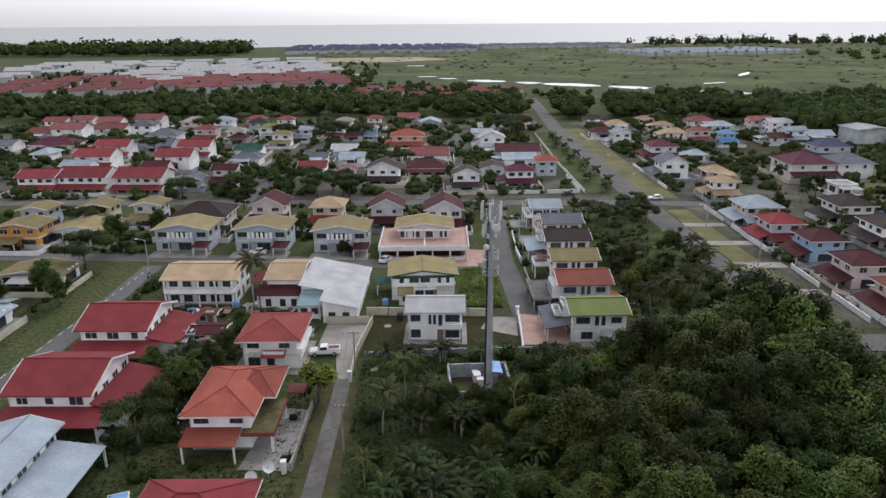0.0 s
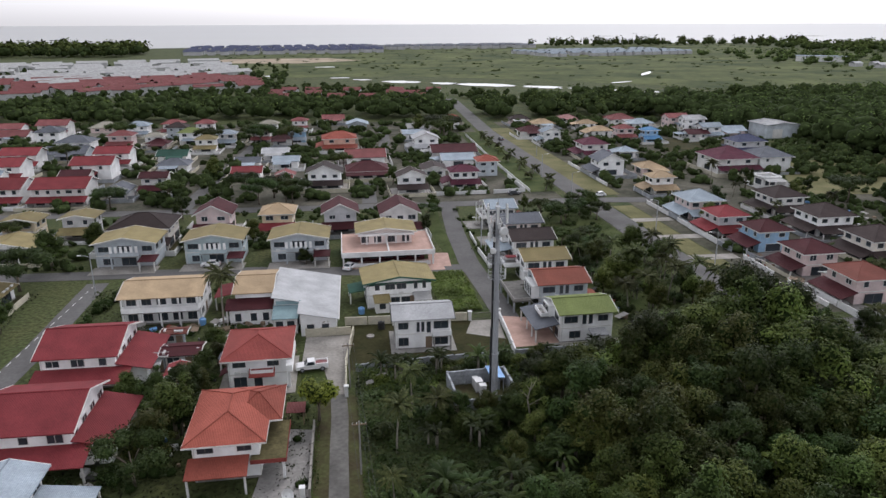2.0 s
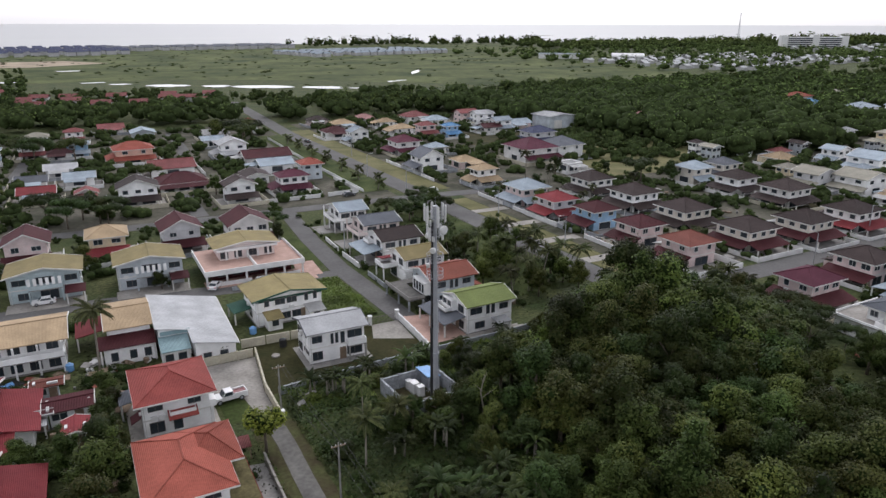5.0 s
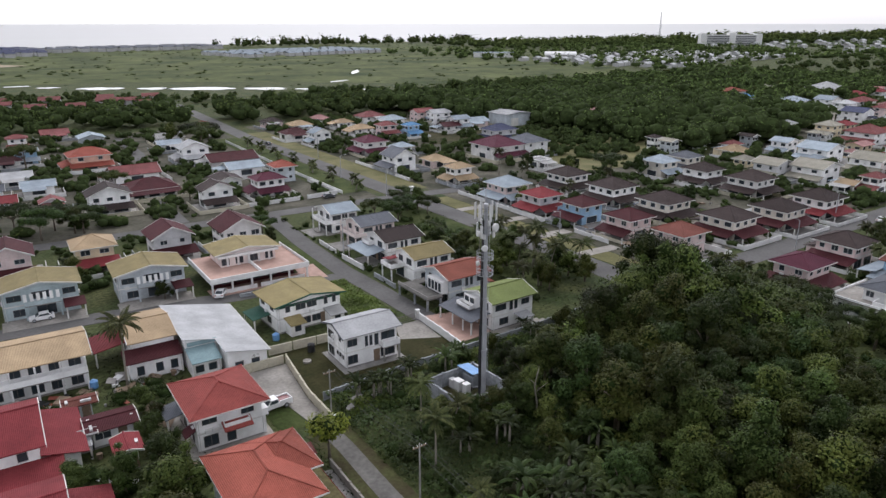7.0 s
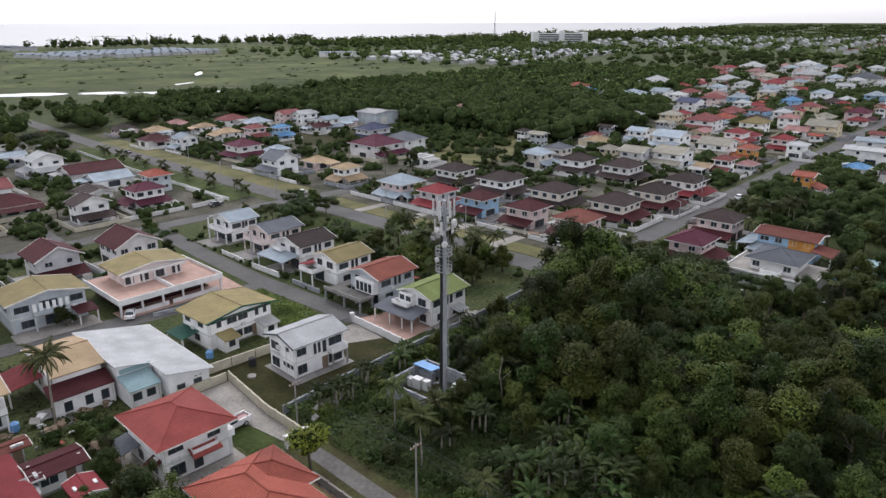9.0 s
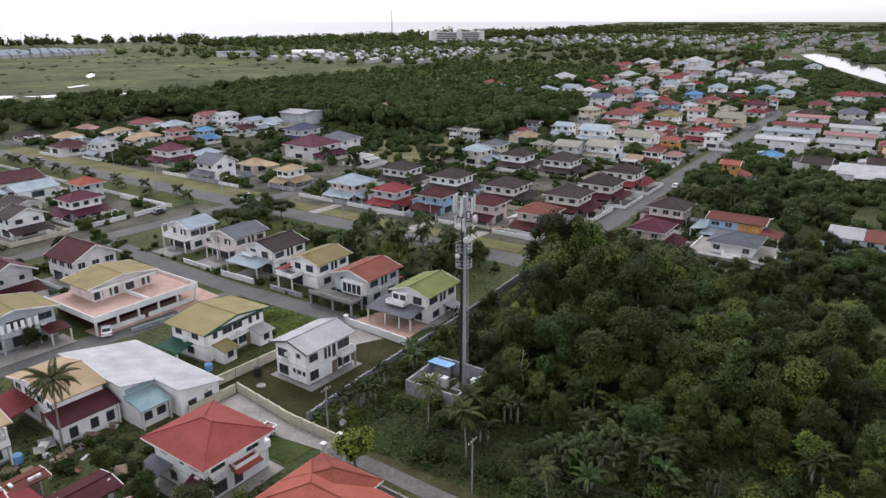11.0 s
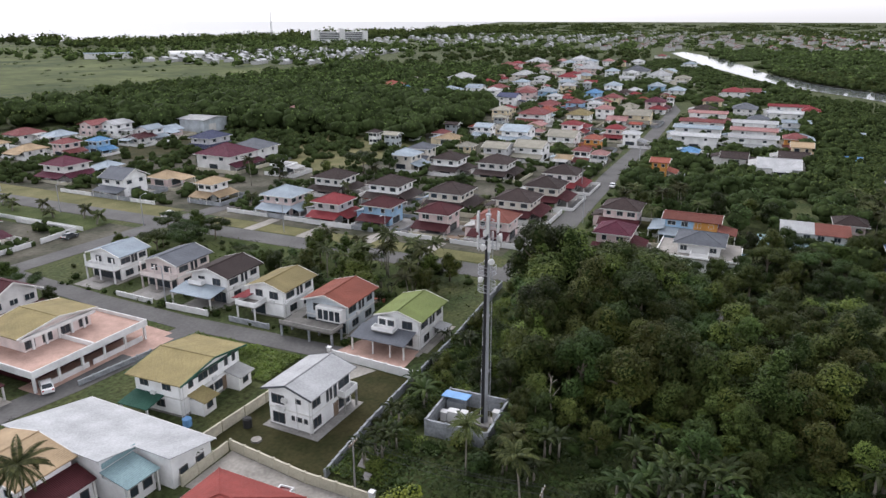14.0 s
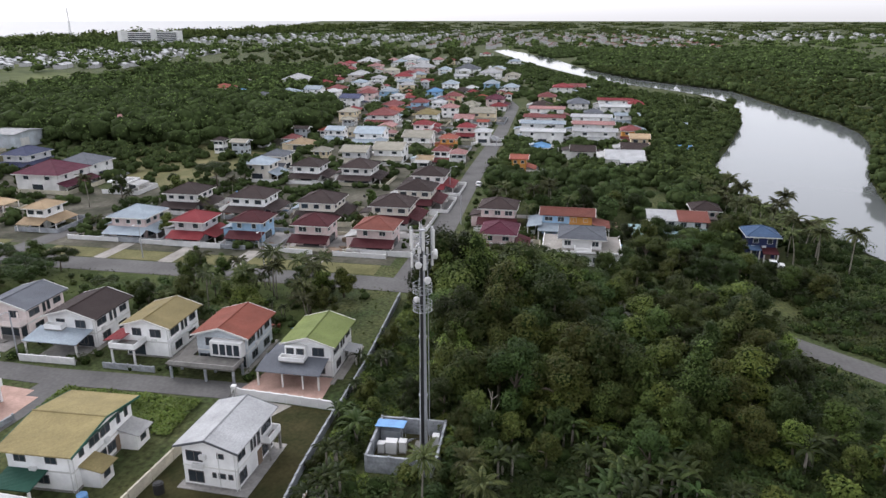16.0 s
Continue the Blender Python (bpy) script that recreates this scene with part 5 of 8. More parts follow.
house(26.5, 177.4, 13.3, 10.6, 1, "pale_grey", "white", "gable", ridge="x", pitch=0.36, faces="SW", plot=True)
house(19.2, 213.5, 12.1, 9.7, 2, "white", "white", "gable", ridge="y", pitch=0.42, faces="SW", plot=True)
house(17.4, 244.4, 10.6, 8.5, 1, "pale_grey", "white", "gable", ridge="x", pitch=0.36, faces="SW", plot=True)
house(22.5, 263.2, 12.3, 9.9, 1, "concrete", "white", "gable", ridge="x", pitch=0.36, faces="SW", plot=True)
house(80.6, 285.9, 11.6, 9.2, 1, "brown", "pale_pink", "hip", faces="SW", plot=True)
house(87.8, 267.1, 12.2, 9.7, 1, "tan", "white", "hip", faces="SW", plot=True)
house(107.4, 284.9, 9.6, 7.7, 1, "pink", "white", "hip", faces="SW", plot=True)
house(74.9, 242.5, 13.2, 10.6, 1, "maroon", "white", "hip", faces="SW", plot=True)
house(77.8, 220.5, 9.7, 7.8, 2, "pale_grey", "white", "gable", ridge="y", pitch=0.42, faces="SW", skirt="W", plot=True)
house(110.2, 262.4, 10.2, 8.1, 1, "tan", "white", "hip", faces="SW", plot=True)
house(107.9, 237.8, 11.6, 9.2, 1, "tan", "white", "hip", faces="SW", skirt="W", plot=True)
house(134.5, 276.9, 14.8, 11.8, 1, "dull_red", "off_white", "hip", faces="SW", plot=True)
house(138.0, 258.4, 12.6, 10.1, 1, "pale_grey", "white", "hip", faces="SW", plot=True)
house(114.5, 224.2, 9.8, 7.8, 2, "dull_red", "pale_pink", "hip", faces="SW", skirt="S", plot=True)
house(124.0, 216.8, 8.3, 6.6, 2, "blue", "pale_blue", "hip", faces="SW", skirt="S", plot=True)
house(157.1, 257.9, 12.3, 9.8, 2, "dull_red", "pale_pink", "gable", ridge="x", pitch=0.36, faces="SW", plot=True)
house(162.2, 249.5, 12.2, 9.7, 2, "white", "white", "gable", ridge="x", pitch=0.36, faces="SW", plot=True)
house(156.8, 223.1, 10.9, 8.7, 2, "pale_grey", "white", "gable", ridge="x", pitch=0.36, faces="SW", plot=True)
house(169.7, 226.4, 13.3, 10.6, 1, "pale_grey", "pale_pink", "gable", ridge="x", pitch=0.36, faces="SW", plot=True)
house(148.8, 220.6, 11.2, 9.0, 1, "maroon", "off_white", "gable", ridge="x", pitch=0.36, faces="SW", plot=True)
house(150.7, 182.4, 14.4, 11.5, 2, "navy", "light_grey", "hip", faces="SW", plot=True)
house(83.3, 121.1, 8.9, 7.1, 2, "tan", "white", "hip", faces="SW", skirt="SW", plot=True)
house(123.7, 124.9, 7.0, 7.0, 1, "concrete", "white", "flat", faces="SW", plot=True)
house(85.0, 187.2, 11.8, 11.8, 2, "purple", "off_white", "hip", skirt="SW", faces="SW", plot=True)
house(77.8, 152.0, 10.9, 10.9, 2, "dark_grey", "white", "gable", ridge="y", pitch=0.50, skirt="W", skirt_colour="dark_grey", faces="SW", plot=True)
house(92.5, 149.0, 9.2, 9.2, 1, "tan", "pale_pink", "hip", faces="SW", plot=True)
house(124.4, 151.0, 17.0, 17.0, 2, "purple", "off_white", "hip", skirt="S", faces="SW", plot=True)
house(139.6, 150.4, 14.4, 14.4, 2, "dark_grey", "white", "hip", faces="SW", plot=True)
house(97.5, 181.7, 8.0, 8.0, 1, "pale_grey", "off_white", "hip", faces="SW", plot=True)
house(81.0, 92.0, 10.9, 10.9, 2, "pale_grey", "pale_pink", "hip", skirt="SW", faces="SW", plot=True)
house(79.6, 75.2, 9.4, 9.4, 2, "red", "light_grey", "hip", skirt="SW", faces="SW", plot=True)
house(82.0, 61.0, 9.4, 9.4, 2, "maroon", "pale_blue", "hip", skirt="W", skirt_colour="maroon", faces="SW", plot=True)
house(82.0, 44.4, 9.8, 9.8, 2, "maroon", "pale_pink", "hip", skirt="W", skirt_colour="maroon", faces="SW", plot=True)
house(81.8, 28.4, 10.2, 10.2, 2, "rust_red", "pale_pink", "hip", skirt="W", skirt_colour="maroon", faces="SW", plot=True)
house(106.5, 92.0, 11.1, 11.1, 2, "brown", "off_white", "hip", skirt="SW", faces="SW", plot=True)
house(105.4, 71.4, 11.6, 11.6, 2, "brown", "white", "hip", skirt="SW", skirt_colour="brown", faces="SW", plot=True)
house(104.0, 50.6, 11.7, 11.7, 2, "brown", "ivory", "hip", skirt="SW", faces="SW", plot=True)
house(103.6, 30.0, 11.6, 11.6, 2, "brown", "ivory", "hip", skirt="SW", skirt_colour="maroon", faces="SW", plot=True)
house(122.6, 27.6, 11.4, 11.4, 2, "brown", "ivory", "hip", skirt="SW", skirt_colour="maroon", faces="SW", plot=True)
house(142.8, 27.6, 11.4, 11.4, 2, "brown", "white", "hip", skirt="SW", skirt_colour="red", faces="SW", plot=True)
house(149.6, 89.0, 10.2, 10.2, 2, "pale_grey", "ivory", "hip", skirt="S", faces="SW", plot=True)
house(164.4, 89.4, 9.5, 9.5, 2, "dark_grey", "ivory", "hip", skirt="W", faces="SW", plot=True)
house(149.6, 71.2, 10.9, 10.9, 2, "brown", "white", "hip", skirt="SW", faces="SW", plot=True)
house(150.4, 53.6, 11.9, 11.9, 2, "brown", "off_white", "hip", skirt="SW", faces="SW", plot=True)
house(204.7, 96.1, 10.8, 9.9, 1, "tan", "cream", "hip", faces="SW", plot=True)
house(227.1, 87.5, 9.5, 8.8, 2, "pale_grey", "white", "gable", ridge="y", pitch=0.3, faces="SW", plot=True)
house(223.7, 70.3, 14.5, 13.4, 2, "pale_grey", "white", "gable", ridge="y", pitch=0.3, faces="SW", skirt="W", plot=True)
house(178.8, 63.4, 11.4, 10.5, 2, "cream", "light_grey", "gable", ridge="y", pitch=0.3, faces="SW", skirt="W", plot=True)
house(186.4, 52.0, 13.5, 12.4, 2, "cream", "white", "gable", ridge="y", pitch=0.3, faces="SW", skirt="W", plot=True)
house(217.2, 47.4, 14.0, 12.9, 2, "cream", "white", "gable", ridge="y", pitch=0.3, faces="SW", skirt="W", plot=True)
house(283.9, 81.3, 16.2, 14.9, 2, "dull_red", "white", "hip", faces="SW", plot=True)
house(290.1, 58.7, 13.6, 12.5, 2, "olive", "white", "hip", faces="SW", skirt="W", plot=True)
house(263.4, 51.0, 9.8, 9.0, 1, "red", "white", "hip", faces="SW", plot=True)
house(184.2, 31.6, 7.5, 6.9, 2, "dull_red", "white", "hip", faces="SW", skirt="W", plot=True)
house(179.7, 36.9, 7.5, 6.9, 1, "tan", "off_white", "gable", ridge="y", pitch=0.3, faces="SW", plot=True)
house(213.6, 34.0, 8.7, 8.0, 2, "rust", "orange", "hip", faces="SW", skirt="W", plot=True)
house(294.8, 39.7, 12.1, 11.1, 1, "pink", "white", "gable", ridge="y", pitch=0.3, faces="SW", plot=True)
house(245.9, 31.3, 9.6, 8.9, 2, "red", "pale_pink", "hip", faces="SW", plot=True)
house(301.9, 30.4, 15.4, 14.2, 2, "cream", "cream", "gable", ridge="y", pitch=0.3, faces="SW", skirt="W", plot=True)
house(368.0, 31.4, 13.5, 12.5, 2, "purple", "pale_pink", "hip", faces="W", skirt="S", plot=True)
house(380.9, 60.1, 11.7, 10.7, 2, "dull_red", "cream", "hip", faces="W", plot=True)
house(405.6, 77.3, 11.7, 10.7, 2, "blue", "pale_blue", "hip", faces="W", plot=True)
house(467.1, 76.9, 13.9, 12.8, 2, "pale_grey", "white", "hip", faces="W", plot=True)
house(340.7, 73.8, 11.9, 11.0, 2, "dull_red", "pale_blue", "hip", faces="W", plot=True)
house(401.6, 108.9, 13.3, 12.3, 2, "pale_grey", "pale_blue", "hip", faces="W", plot=True)
house(388.7, 119.9, 13.8, 12.7, 2, "dull_red", "pale_pink", "hip", faces="W", plot=True)
house(356.6, 121.0, 14.7, 13.5, 2, "navy", "white", "gable", ridge="y", pitch=0.3, faces="W", plot=True)
house(348.9, 92.0, 13.5, 12.4, 1, "dull_red", "light_grey", "hip", faces="W", plot=True)
house(440.2, 158.6, 14.8, 13.6, 1, "dull_red", "white", "hip", faces="W", plot=True)
house(406.6, 164.0, 13.9, 12.7, 2, "pale_grey", "white", "gable", ridge="y", pitch=0.3, faces="W", plot=True)
house(531.6, 162.9, 14.8, 13.6, 1, "maroon", "pale_pink", "hip", faces="W", plot=True)
house(504.5, 121.3, 14.8, 13.6, 1, "white", "white", "gable", ridge="y", pitch=0.3, faces="W", plot=True)
house(601.1, 198.7, 14.8, 13.6, 2, "dull_red", "pale_pink", "hip", faces="W", plot=True)
house(775.4, 226.4, 14.8, 13.6, 1, "maroon", "off_white", "hip", faces="W", plot=True)
house(730.0, 156.7, 14.7, 13.5, 2, "white", "white", "hip", faces="W", plot=True)
house(783.2, 146.5, 14.8, 13.6, 2, "pink", "white", "hip", faces="W", plot=True)
house(620.4, 108.9, 14.1, 13.0, 2, "pale_grey", "white", "hip", faces="W", plot=True)
house(671.6, 86.6, 14.8, 13.6, 1, "dull_red", "pale_pink", "hip", faces="W", plot=True)
house(616.7, 58.4, 14.8, 13.6, 2, "cream", "white", "hip", faces="W", plot=True)
house(474.5, 46.1, 13.7, 12.6, 2, "pale_grey", "pale_blue", "hip", faces="W", plot=True)
house(447.6, 28.7, 13.1, 12.0, 2, "pale_grey", "white", "hip", faces="W", plot=True)
house(988.5, 113.6, 14.8, 13.6, 1, "dull_red", "off_white", "hip", faces="W", plot=True)
house(760.8, 201.1, 14.8, 13.6, 1, "brown", "off_white", "hip", faces="W", plot=True)
house(355.1, 44.8, 12.2, 11.2, 1, "cream", "off_white", "hip", faces="W", plot=True)
house(387.5, 0.3, 13.2, 12.2, 2, "dull_red", "cream", "hip", faces="W", plot=True)
house(354.3, -19.3, 14.8, 13.6, 2, "dark_grey", "off_white", "hip", faces="W", plot=True)
house(360.5, 2.3, 14.6, 13.5, 1, "brown", "light_grey", "hip", faces="W", plot=True)
house(249.6, -42.6, 10.5, 9.7, 2, "dull_red", "orange", "hip", faces="SW", plot=True)
house(228.9, -44.6, 9.4, 8.7, 2, "tan", "cream", "gable", ridge="y", pitch=0.3, faces="SW", plot=True)
house(218.4, -41.8, 12.4, 11.4, 1, "brown", "white", "gable", ridge="y", pitch=0.3, faces="SW", plot=True)
house(197.8, -36.6, 16.2, 14.9, 1, "white", "white", "gable", ridge="y", pitch=0.3, faces="SW", plot=True)
house(209.9, -21.2, 11.3, 10.4, 1, "brown", "off_white", "gable", ridge="y", pitch=0.3, faces="SW", plot=True)
house(214.7, -4.4, 8.6, 7.9, 1, "blue", "white", "hip", faces="SW", plot=True)
house(174.4, 1.4, 7.5, 6.9, 2, "rust", "orange", "gable", ridge="y", pitch=0.3, faces="SW", plot=True)
house(284.2, -67.0, 10.7, 9.8, 1, "pale_grey", "off_white", "gable", ridge="y", pitch=0.3, faces="SW", plot=True)
house(488.0, -19.0, 14.1, 12.9, 1, "dull_red", "off_white", "gable", ridge="y", pitch=0.3, faces="W", plot=True)
house(220.4, -61.5, 7.5, 6.9, 1, "blue", "grey", "gable", ridge="y", pitch=0.3, faces="SW", plot=True)
house(322.8, -2.3, 8.6, 20.1, 2, "pink", "white", "gable", ridge="y", pitch=0.25, faces="W", plot=True, group="terraced blocks")
house(287.1, -2.5, 8.6, 21.3, 2, "dull_red", "white", "gable", ridge="y", pitch=0.25, faces="W", plot=True, group="terraced blocks")
house(264.6, -2.7, 8.6, 21.7, 2, "pale_grey", "white", "gable", ridge="y", pitch=0.25, faces="W", plot=True, group="terraced blocks")
house(239.7, -3.8, 8.6, 20.1, 2, "white", "white", "gable", ridge="y", pitch=0.25, faces="W", plot=True, group="terraced blocks")
house(292.3, -25.9, 8.6, 21.0, 2, "white", "white", "gable", ridge="y", pitch=0.25, faces="W", plot=True, group="terraced blocks")
house(266.5, -26.3, 8.6, 20.1, 2, "pink", "white", "gable", ridge="y", pitch=0.25, faces="W", plot=True, group="terraced blocks")
house(244.0, -26.7, 8.6, 19.8, 2, "white", "white", "gable", ridge="y", pitch=0.25, faces="W", plot=True, group="terraced blocks")
house(372.5, -41.5, 8.6, 21.8, 2, "red", "white", "gable", ridge="y", pitch=0.25, faces="W", plot=True, group="terraced blocks")
house(338.6, -41.3, 8.6, 20.9, 2, "white", "white", "gable", ridge="y", pitch=0.25, faces="W", plot=True, group="terraced blocks")
house(301.7, -44.1, 8.6, 13.5, 2, "pale_grey", "white", "gable", ridge="y", pitch=0.25, faces="W", plot=True, group="terraced blocks")
house(484.8, 207.0, 21.7, 21.7, 2, "white", "off_white", "hip", faces="W", plot=True)
house(538.1, 169.9, 19.8, 19.8, 2, "white", "ivory", "hip", faces="W", plot=True)
house(647.7, 224.5, 20.5, 20.5, 2, "dull_red", "white", "hip", faces="W", plot=True)
house(734.4, 219.0, 23.2, 23.2, 2, "white", "pale_pink", "hip", faces="W", plot=True)
house(649.2, 137.3, 24.1, 24.1, 2, "white", "pale_pink", "hip", faces="W", plot=True)
house(806.0, 185.0, 22.6, 22.6, 2, "white", "off_white", "hip", faces="W", plot=True)
house(633.8, 88.2, 24.4, 24.4, 2, "dark_grey", "white", "hip", faces="W", plot=True)
house(584.5, 59.8, 20.6, 20.6, 2, "white", "white", "hip", faces="W", plot=True)
house(106, 1.5, 10.5, 10.5, 2, "brown", "pale_pink", "hip", skirt="W", skirt_colour="maroon", faces="SW", plot=True)
house(113.0, -52.2, 8.0, 8.0, 2, "brown", "pale_pink", "hip", faces="SW", plot=True)
house(83.5, -1.0, 10.5, 9.0, 2, "purple", "pale_pink", "hip", skirt="SW", skirt_colour="maroon", faces="SW", plot=True)
house(236.2, 201.4, 13.2, 13.2, 2, "pink", "off_white", "hip", faces="SW", plot=True)
house(404.5, 232.3, 17.0, 15.3, 2, "orange", "off_white", "hip", pitch=0.34, faces="W", plot=True)
house(380.9, 207.0, 10.4, 9.3, 2, "blue", "pale_blue", "hip", pitch=0.34, faces="W", plot=True)
house(457.8, 239.5, 9.6, 8.7, 2, "cream", "ivory", "hip", pitch=0.34, faces="W", plot=True)
house(381.2, 173.2, 17.0, 15.3, 2, "pale_grey", "white", "hip", pitch=0.34, faces="W", plot=True)
house(353.5, 179.7, 17.0, 15.3, 2, "dark_grey", "white", "hip", pitch=0.34, faces="W", plot=True)
house(409.1, 126.3, 14.4, 12.9, 2, "pink", "pale_pink", "hip", pitch=0.34, faces="W", plot=True)
house(331.6, 125.4, 8.8, 7.9, 2, "cream", "ivory", "hip", pitch=0.34, faces="W", plot=True)
house(508.9, 145.2, 13.8, 12.4, 2, "white", "white", "hip", pitch=0.34, faces="W", plot=True)
house(694.9, 229.6, 17.0, 15.3, 2, "red", "white", "hip", pitch=0.34, faces="W", plot=True)
house(737.6, 182.1, 17.0, 15.3, 2, "pale_grey", "white", "hip", pitch=0.34, faces="W", plot=True)
house(769.9, 163.1, 17.0, 15.3, 2, "pale_grey", "white", "hip", pitch=0.34, faces="W", plot=True)
house(479.0, 115.5, 13.9, 12.5, 2, "pale_grey", "white", "hip", pitch=0.34, faces="W", plot=True)
house(341.1, 62.1, 10.3, 9.3, 2, "white", "white", "hip", pitch=0.34, faces="W", plot=True)
house(639.1, 58.9, 17.0, 15.3, 2, "pale_grey", "white", "hip", pitch=0.34, faces="W", plot=True)
house(251.6, 52.8, 10.9, 9.8, 2, "red", "white", "hip", pitch=0.34, faces="W", plot=True)
house(234.3, 22.0, 8.9, 8.0, 2, "white", "white", "hip", pitch=0.34, faces="W", plot=True)
house(559.5, 37.2, 15.5, 13.9, 2, "cream", "ivory", "hip", pitch=0.34, faces="W", plot=True)
house(455.0, -8.3, 17.0, 15.3, 2, "red", "white", "hip", pitch=0.34, faces="W", plot=True)
house(598.7, 157.5, 16.9, 15.2, 2, "cream", "ivory", "hip", pitch=0.34, faces="W", plot=True)
house(658.5, 189.3, 17.0, 15.3, 2, "pink", "pale_pink", "hip", pitch=0.34, faces="W", plot=True)
house(603.0, 87.9, 14.4, 13.0, 2, "white", "white", "hip", pitch=0.34, faces="W", plot=True)
house(417.4, 200.6, 11.0, 9.9, 2, "white", "white", "hip", pitch=0.34, faces="W", plot=True)
house(372.2, 95.5, 10.5, 9.5, 2, "white", "white", "hip", pitch=0.34, faces="W", plot=True)
house(465.5, 148.7, 13.8, 12.4, 2, "pale_grey", "white", "hip", pitch=0.34, faces="W", plot=True)
house(392.3, 145.8, 12.1, 10.9, 2, "white", "white", "hip", pitch=0.34, faces="W", plot=True)
house(767.7, 53.1, 17.0, 15.3, 2, "pale_grey", "white", "hip", pitch=0.34, faces="W", plot=True)
house(569.1, 133.4, 13.9, 12.5, 2, "red", "white", "hip", pitch=0.34, faces="W", plot=True)
house(790.4, 113.5, 17.0, 15.3, 2, "white", "white", "hip", pitch=0.34, faces="W", plot=True)
h, hw, hd, top = house(190, 222, 18, 17, 2, "white", "grey", "gable", ridge="y", pitch=0.12, faces="", label="large pale warehouse with a white low gable roof", storey=3.0)
part("loading_door", Shape().box(-hw + 3, -hd - 0.06, 0, -hw + 8, -hd - 0.002, 4.2), TRIM, h)


def rusty_duplex():
    """Two joined houses, one pale blue and one orange, below one rusted roof."""
    h, hw, hd, top = house(102.0, -16.6, 9.0, 14.2, 2, "rust_red", "pale_blue", "gable", ridge="y", pitch=0.2, faces="W", label="pale blue and orange twin house with a rusted red sheet roof", low=False)
    part("orange_wall", Shape().box(-hw - 0.05, -hd, 2.6, -hw - 0.003, -0.6, top), wall_mat("orange"), h, "orange painted half of the front")
    for i in range(4):
        window(h, "W", hw + 0.05, hd, -4.6 + 3.0 * i, 1.5, 1.6, 1.2)
    part("floor_band", Shape().box(-hw - 0.3, -hd, 2.35, -hw - 0.052, hd, 2.62), WHITEWALL, h)
    lean_to(h, -hw - 5.0, -0.4, -hw - 0.06, hd + 1.0, 3.3, 2.5, "E", roof_mat("pale_grey"))
    lean_to(h, -hw - 3.0, -hd - 4.5, -hw + 4.0, -hd - 0.02, 4.2, 3.4, "N", roof_mat("rust_red"))
    lean_to(h, -hw - 3.4, hd + 0.02, hw, hd + 3.8, 3.6, 3.0, "S", roof_mat("pale_grey"))


def terrace_house():
    """A small upper storey on a wide white ground floor with a flat roof."""
    h = root("house", 82.8, -20.2, 0, 0, "white house with a dark hip roof and a wide flat roof", "house")
    wm = wall_mat("white")
    part("wall", Shape().box(-7.0, -8.4, -0.1, 6.0, 8.4, 2.9), wm, h)
    part("flat_roof", Shape().box(-7.5, -8.9, 2.9, 6.4, 8.9, 3.1), PALECON, h, "pale flat roof terrace")
    pr = Shape().box(-7.5, -8.9, 3.1, -7.35, 8.9, 3.5).box(-7.35, -8.9, 3.1, 6.4, -8.75, 3.5).box(-7.35, 8.75, 3.1, 6.4, 8.9, 3.5)
    part("parapet", pr, wm, h)
    part("upper_wall", Shape().box(-4.2, -4.4, 3.102, 5.0, 4.4, 5.6), wm, h)
    roof_parts(h, 11.4, 11.0, 5.6, "hip", "y", 1.7, roof_mat("dark_grey"), wm, cx=0.6)
    for u in (-3.2, 3.0):
        window(h, "W", 4.2, 4.4, u, 4.4, 1.5, 1.2)
    balcony_wall = Shape().box(-6.6, -2.2, 3.102, -6.45, 1.6, 4.0).box(-6.45, -2.2, 3.102, -4.2, -2.05, 4.0).box(-6.45, 1.45, 3.102, -4.2, 1.6, 4.0)
    part("balcony_wall", balcony_wall, wm, h)
    for u in (-6.4, -3.2, 0.2, 3.4, 6.6):
        window(h, "W", 7.0, 8.4, u, 1.5, 1.8, 1.4)
    take(73, -30, 91, -10)


def two_roof_house():
    """One long house, half below white sheets and half below rusted ones."""
    h = root("house", 104.2, -44.0, 0, 0, "white house with a half white and half rusted red roof", "house")
    wm = wall_mat("white")
    part("wall", Shape().box(-3.6, -6.8, -0.1, 4.4, 6.8, 5.1), wm, h)
    part("roof", Shape().slab([(-4.8, 0.1, 5.0), (1.4, 0.1, 6.3), (1.4, 7.6, 6.3), (-4.8, 7.6, 5.0)], 0.14), roof_mat("white"), h, "white sheet half of the roof")
    part("roof", Shape().slab([(-4.8, -7.6, 5.0), (1.4, -7.6, 6.3), (1.4, 0.1, 6.3), (-4.8, 0.1, 5.0)], 0.14), roof_mat("rust_red"), h, "rusted red half of the roof")
    part("roof_back", Shape().slab([(1.4, -7.6, 6.3), (5.4, -7.6, 5.2), (5.4, 7.6, 5.2), (1.4, 7.6, 6.3)], 0.14), roof_mat("white"), h)
    for u in (-5.0, -1.6, 1.4, 4.8):
        window(h, "W", 3.6, 6.8, u, 3.9, 1.5, 1.2)
        window(h, "W", 3.6, 6.8, u, 1.4, 1.5, 1.2)
    lean_to(h, -10.6, 3.2, -3.62, 12.2, 3.4, 2.5, "E", roof_mat("teal_sheet"))
    lean_to(h, -8.6, -7.4, -3.62, 3.2, 3.0, 2.4, "E", roof_mat("teal_sheet"))
    take(93, -52, 110, -31)


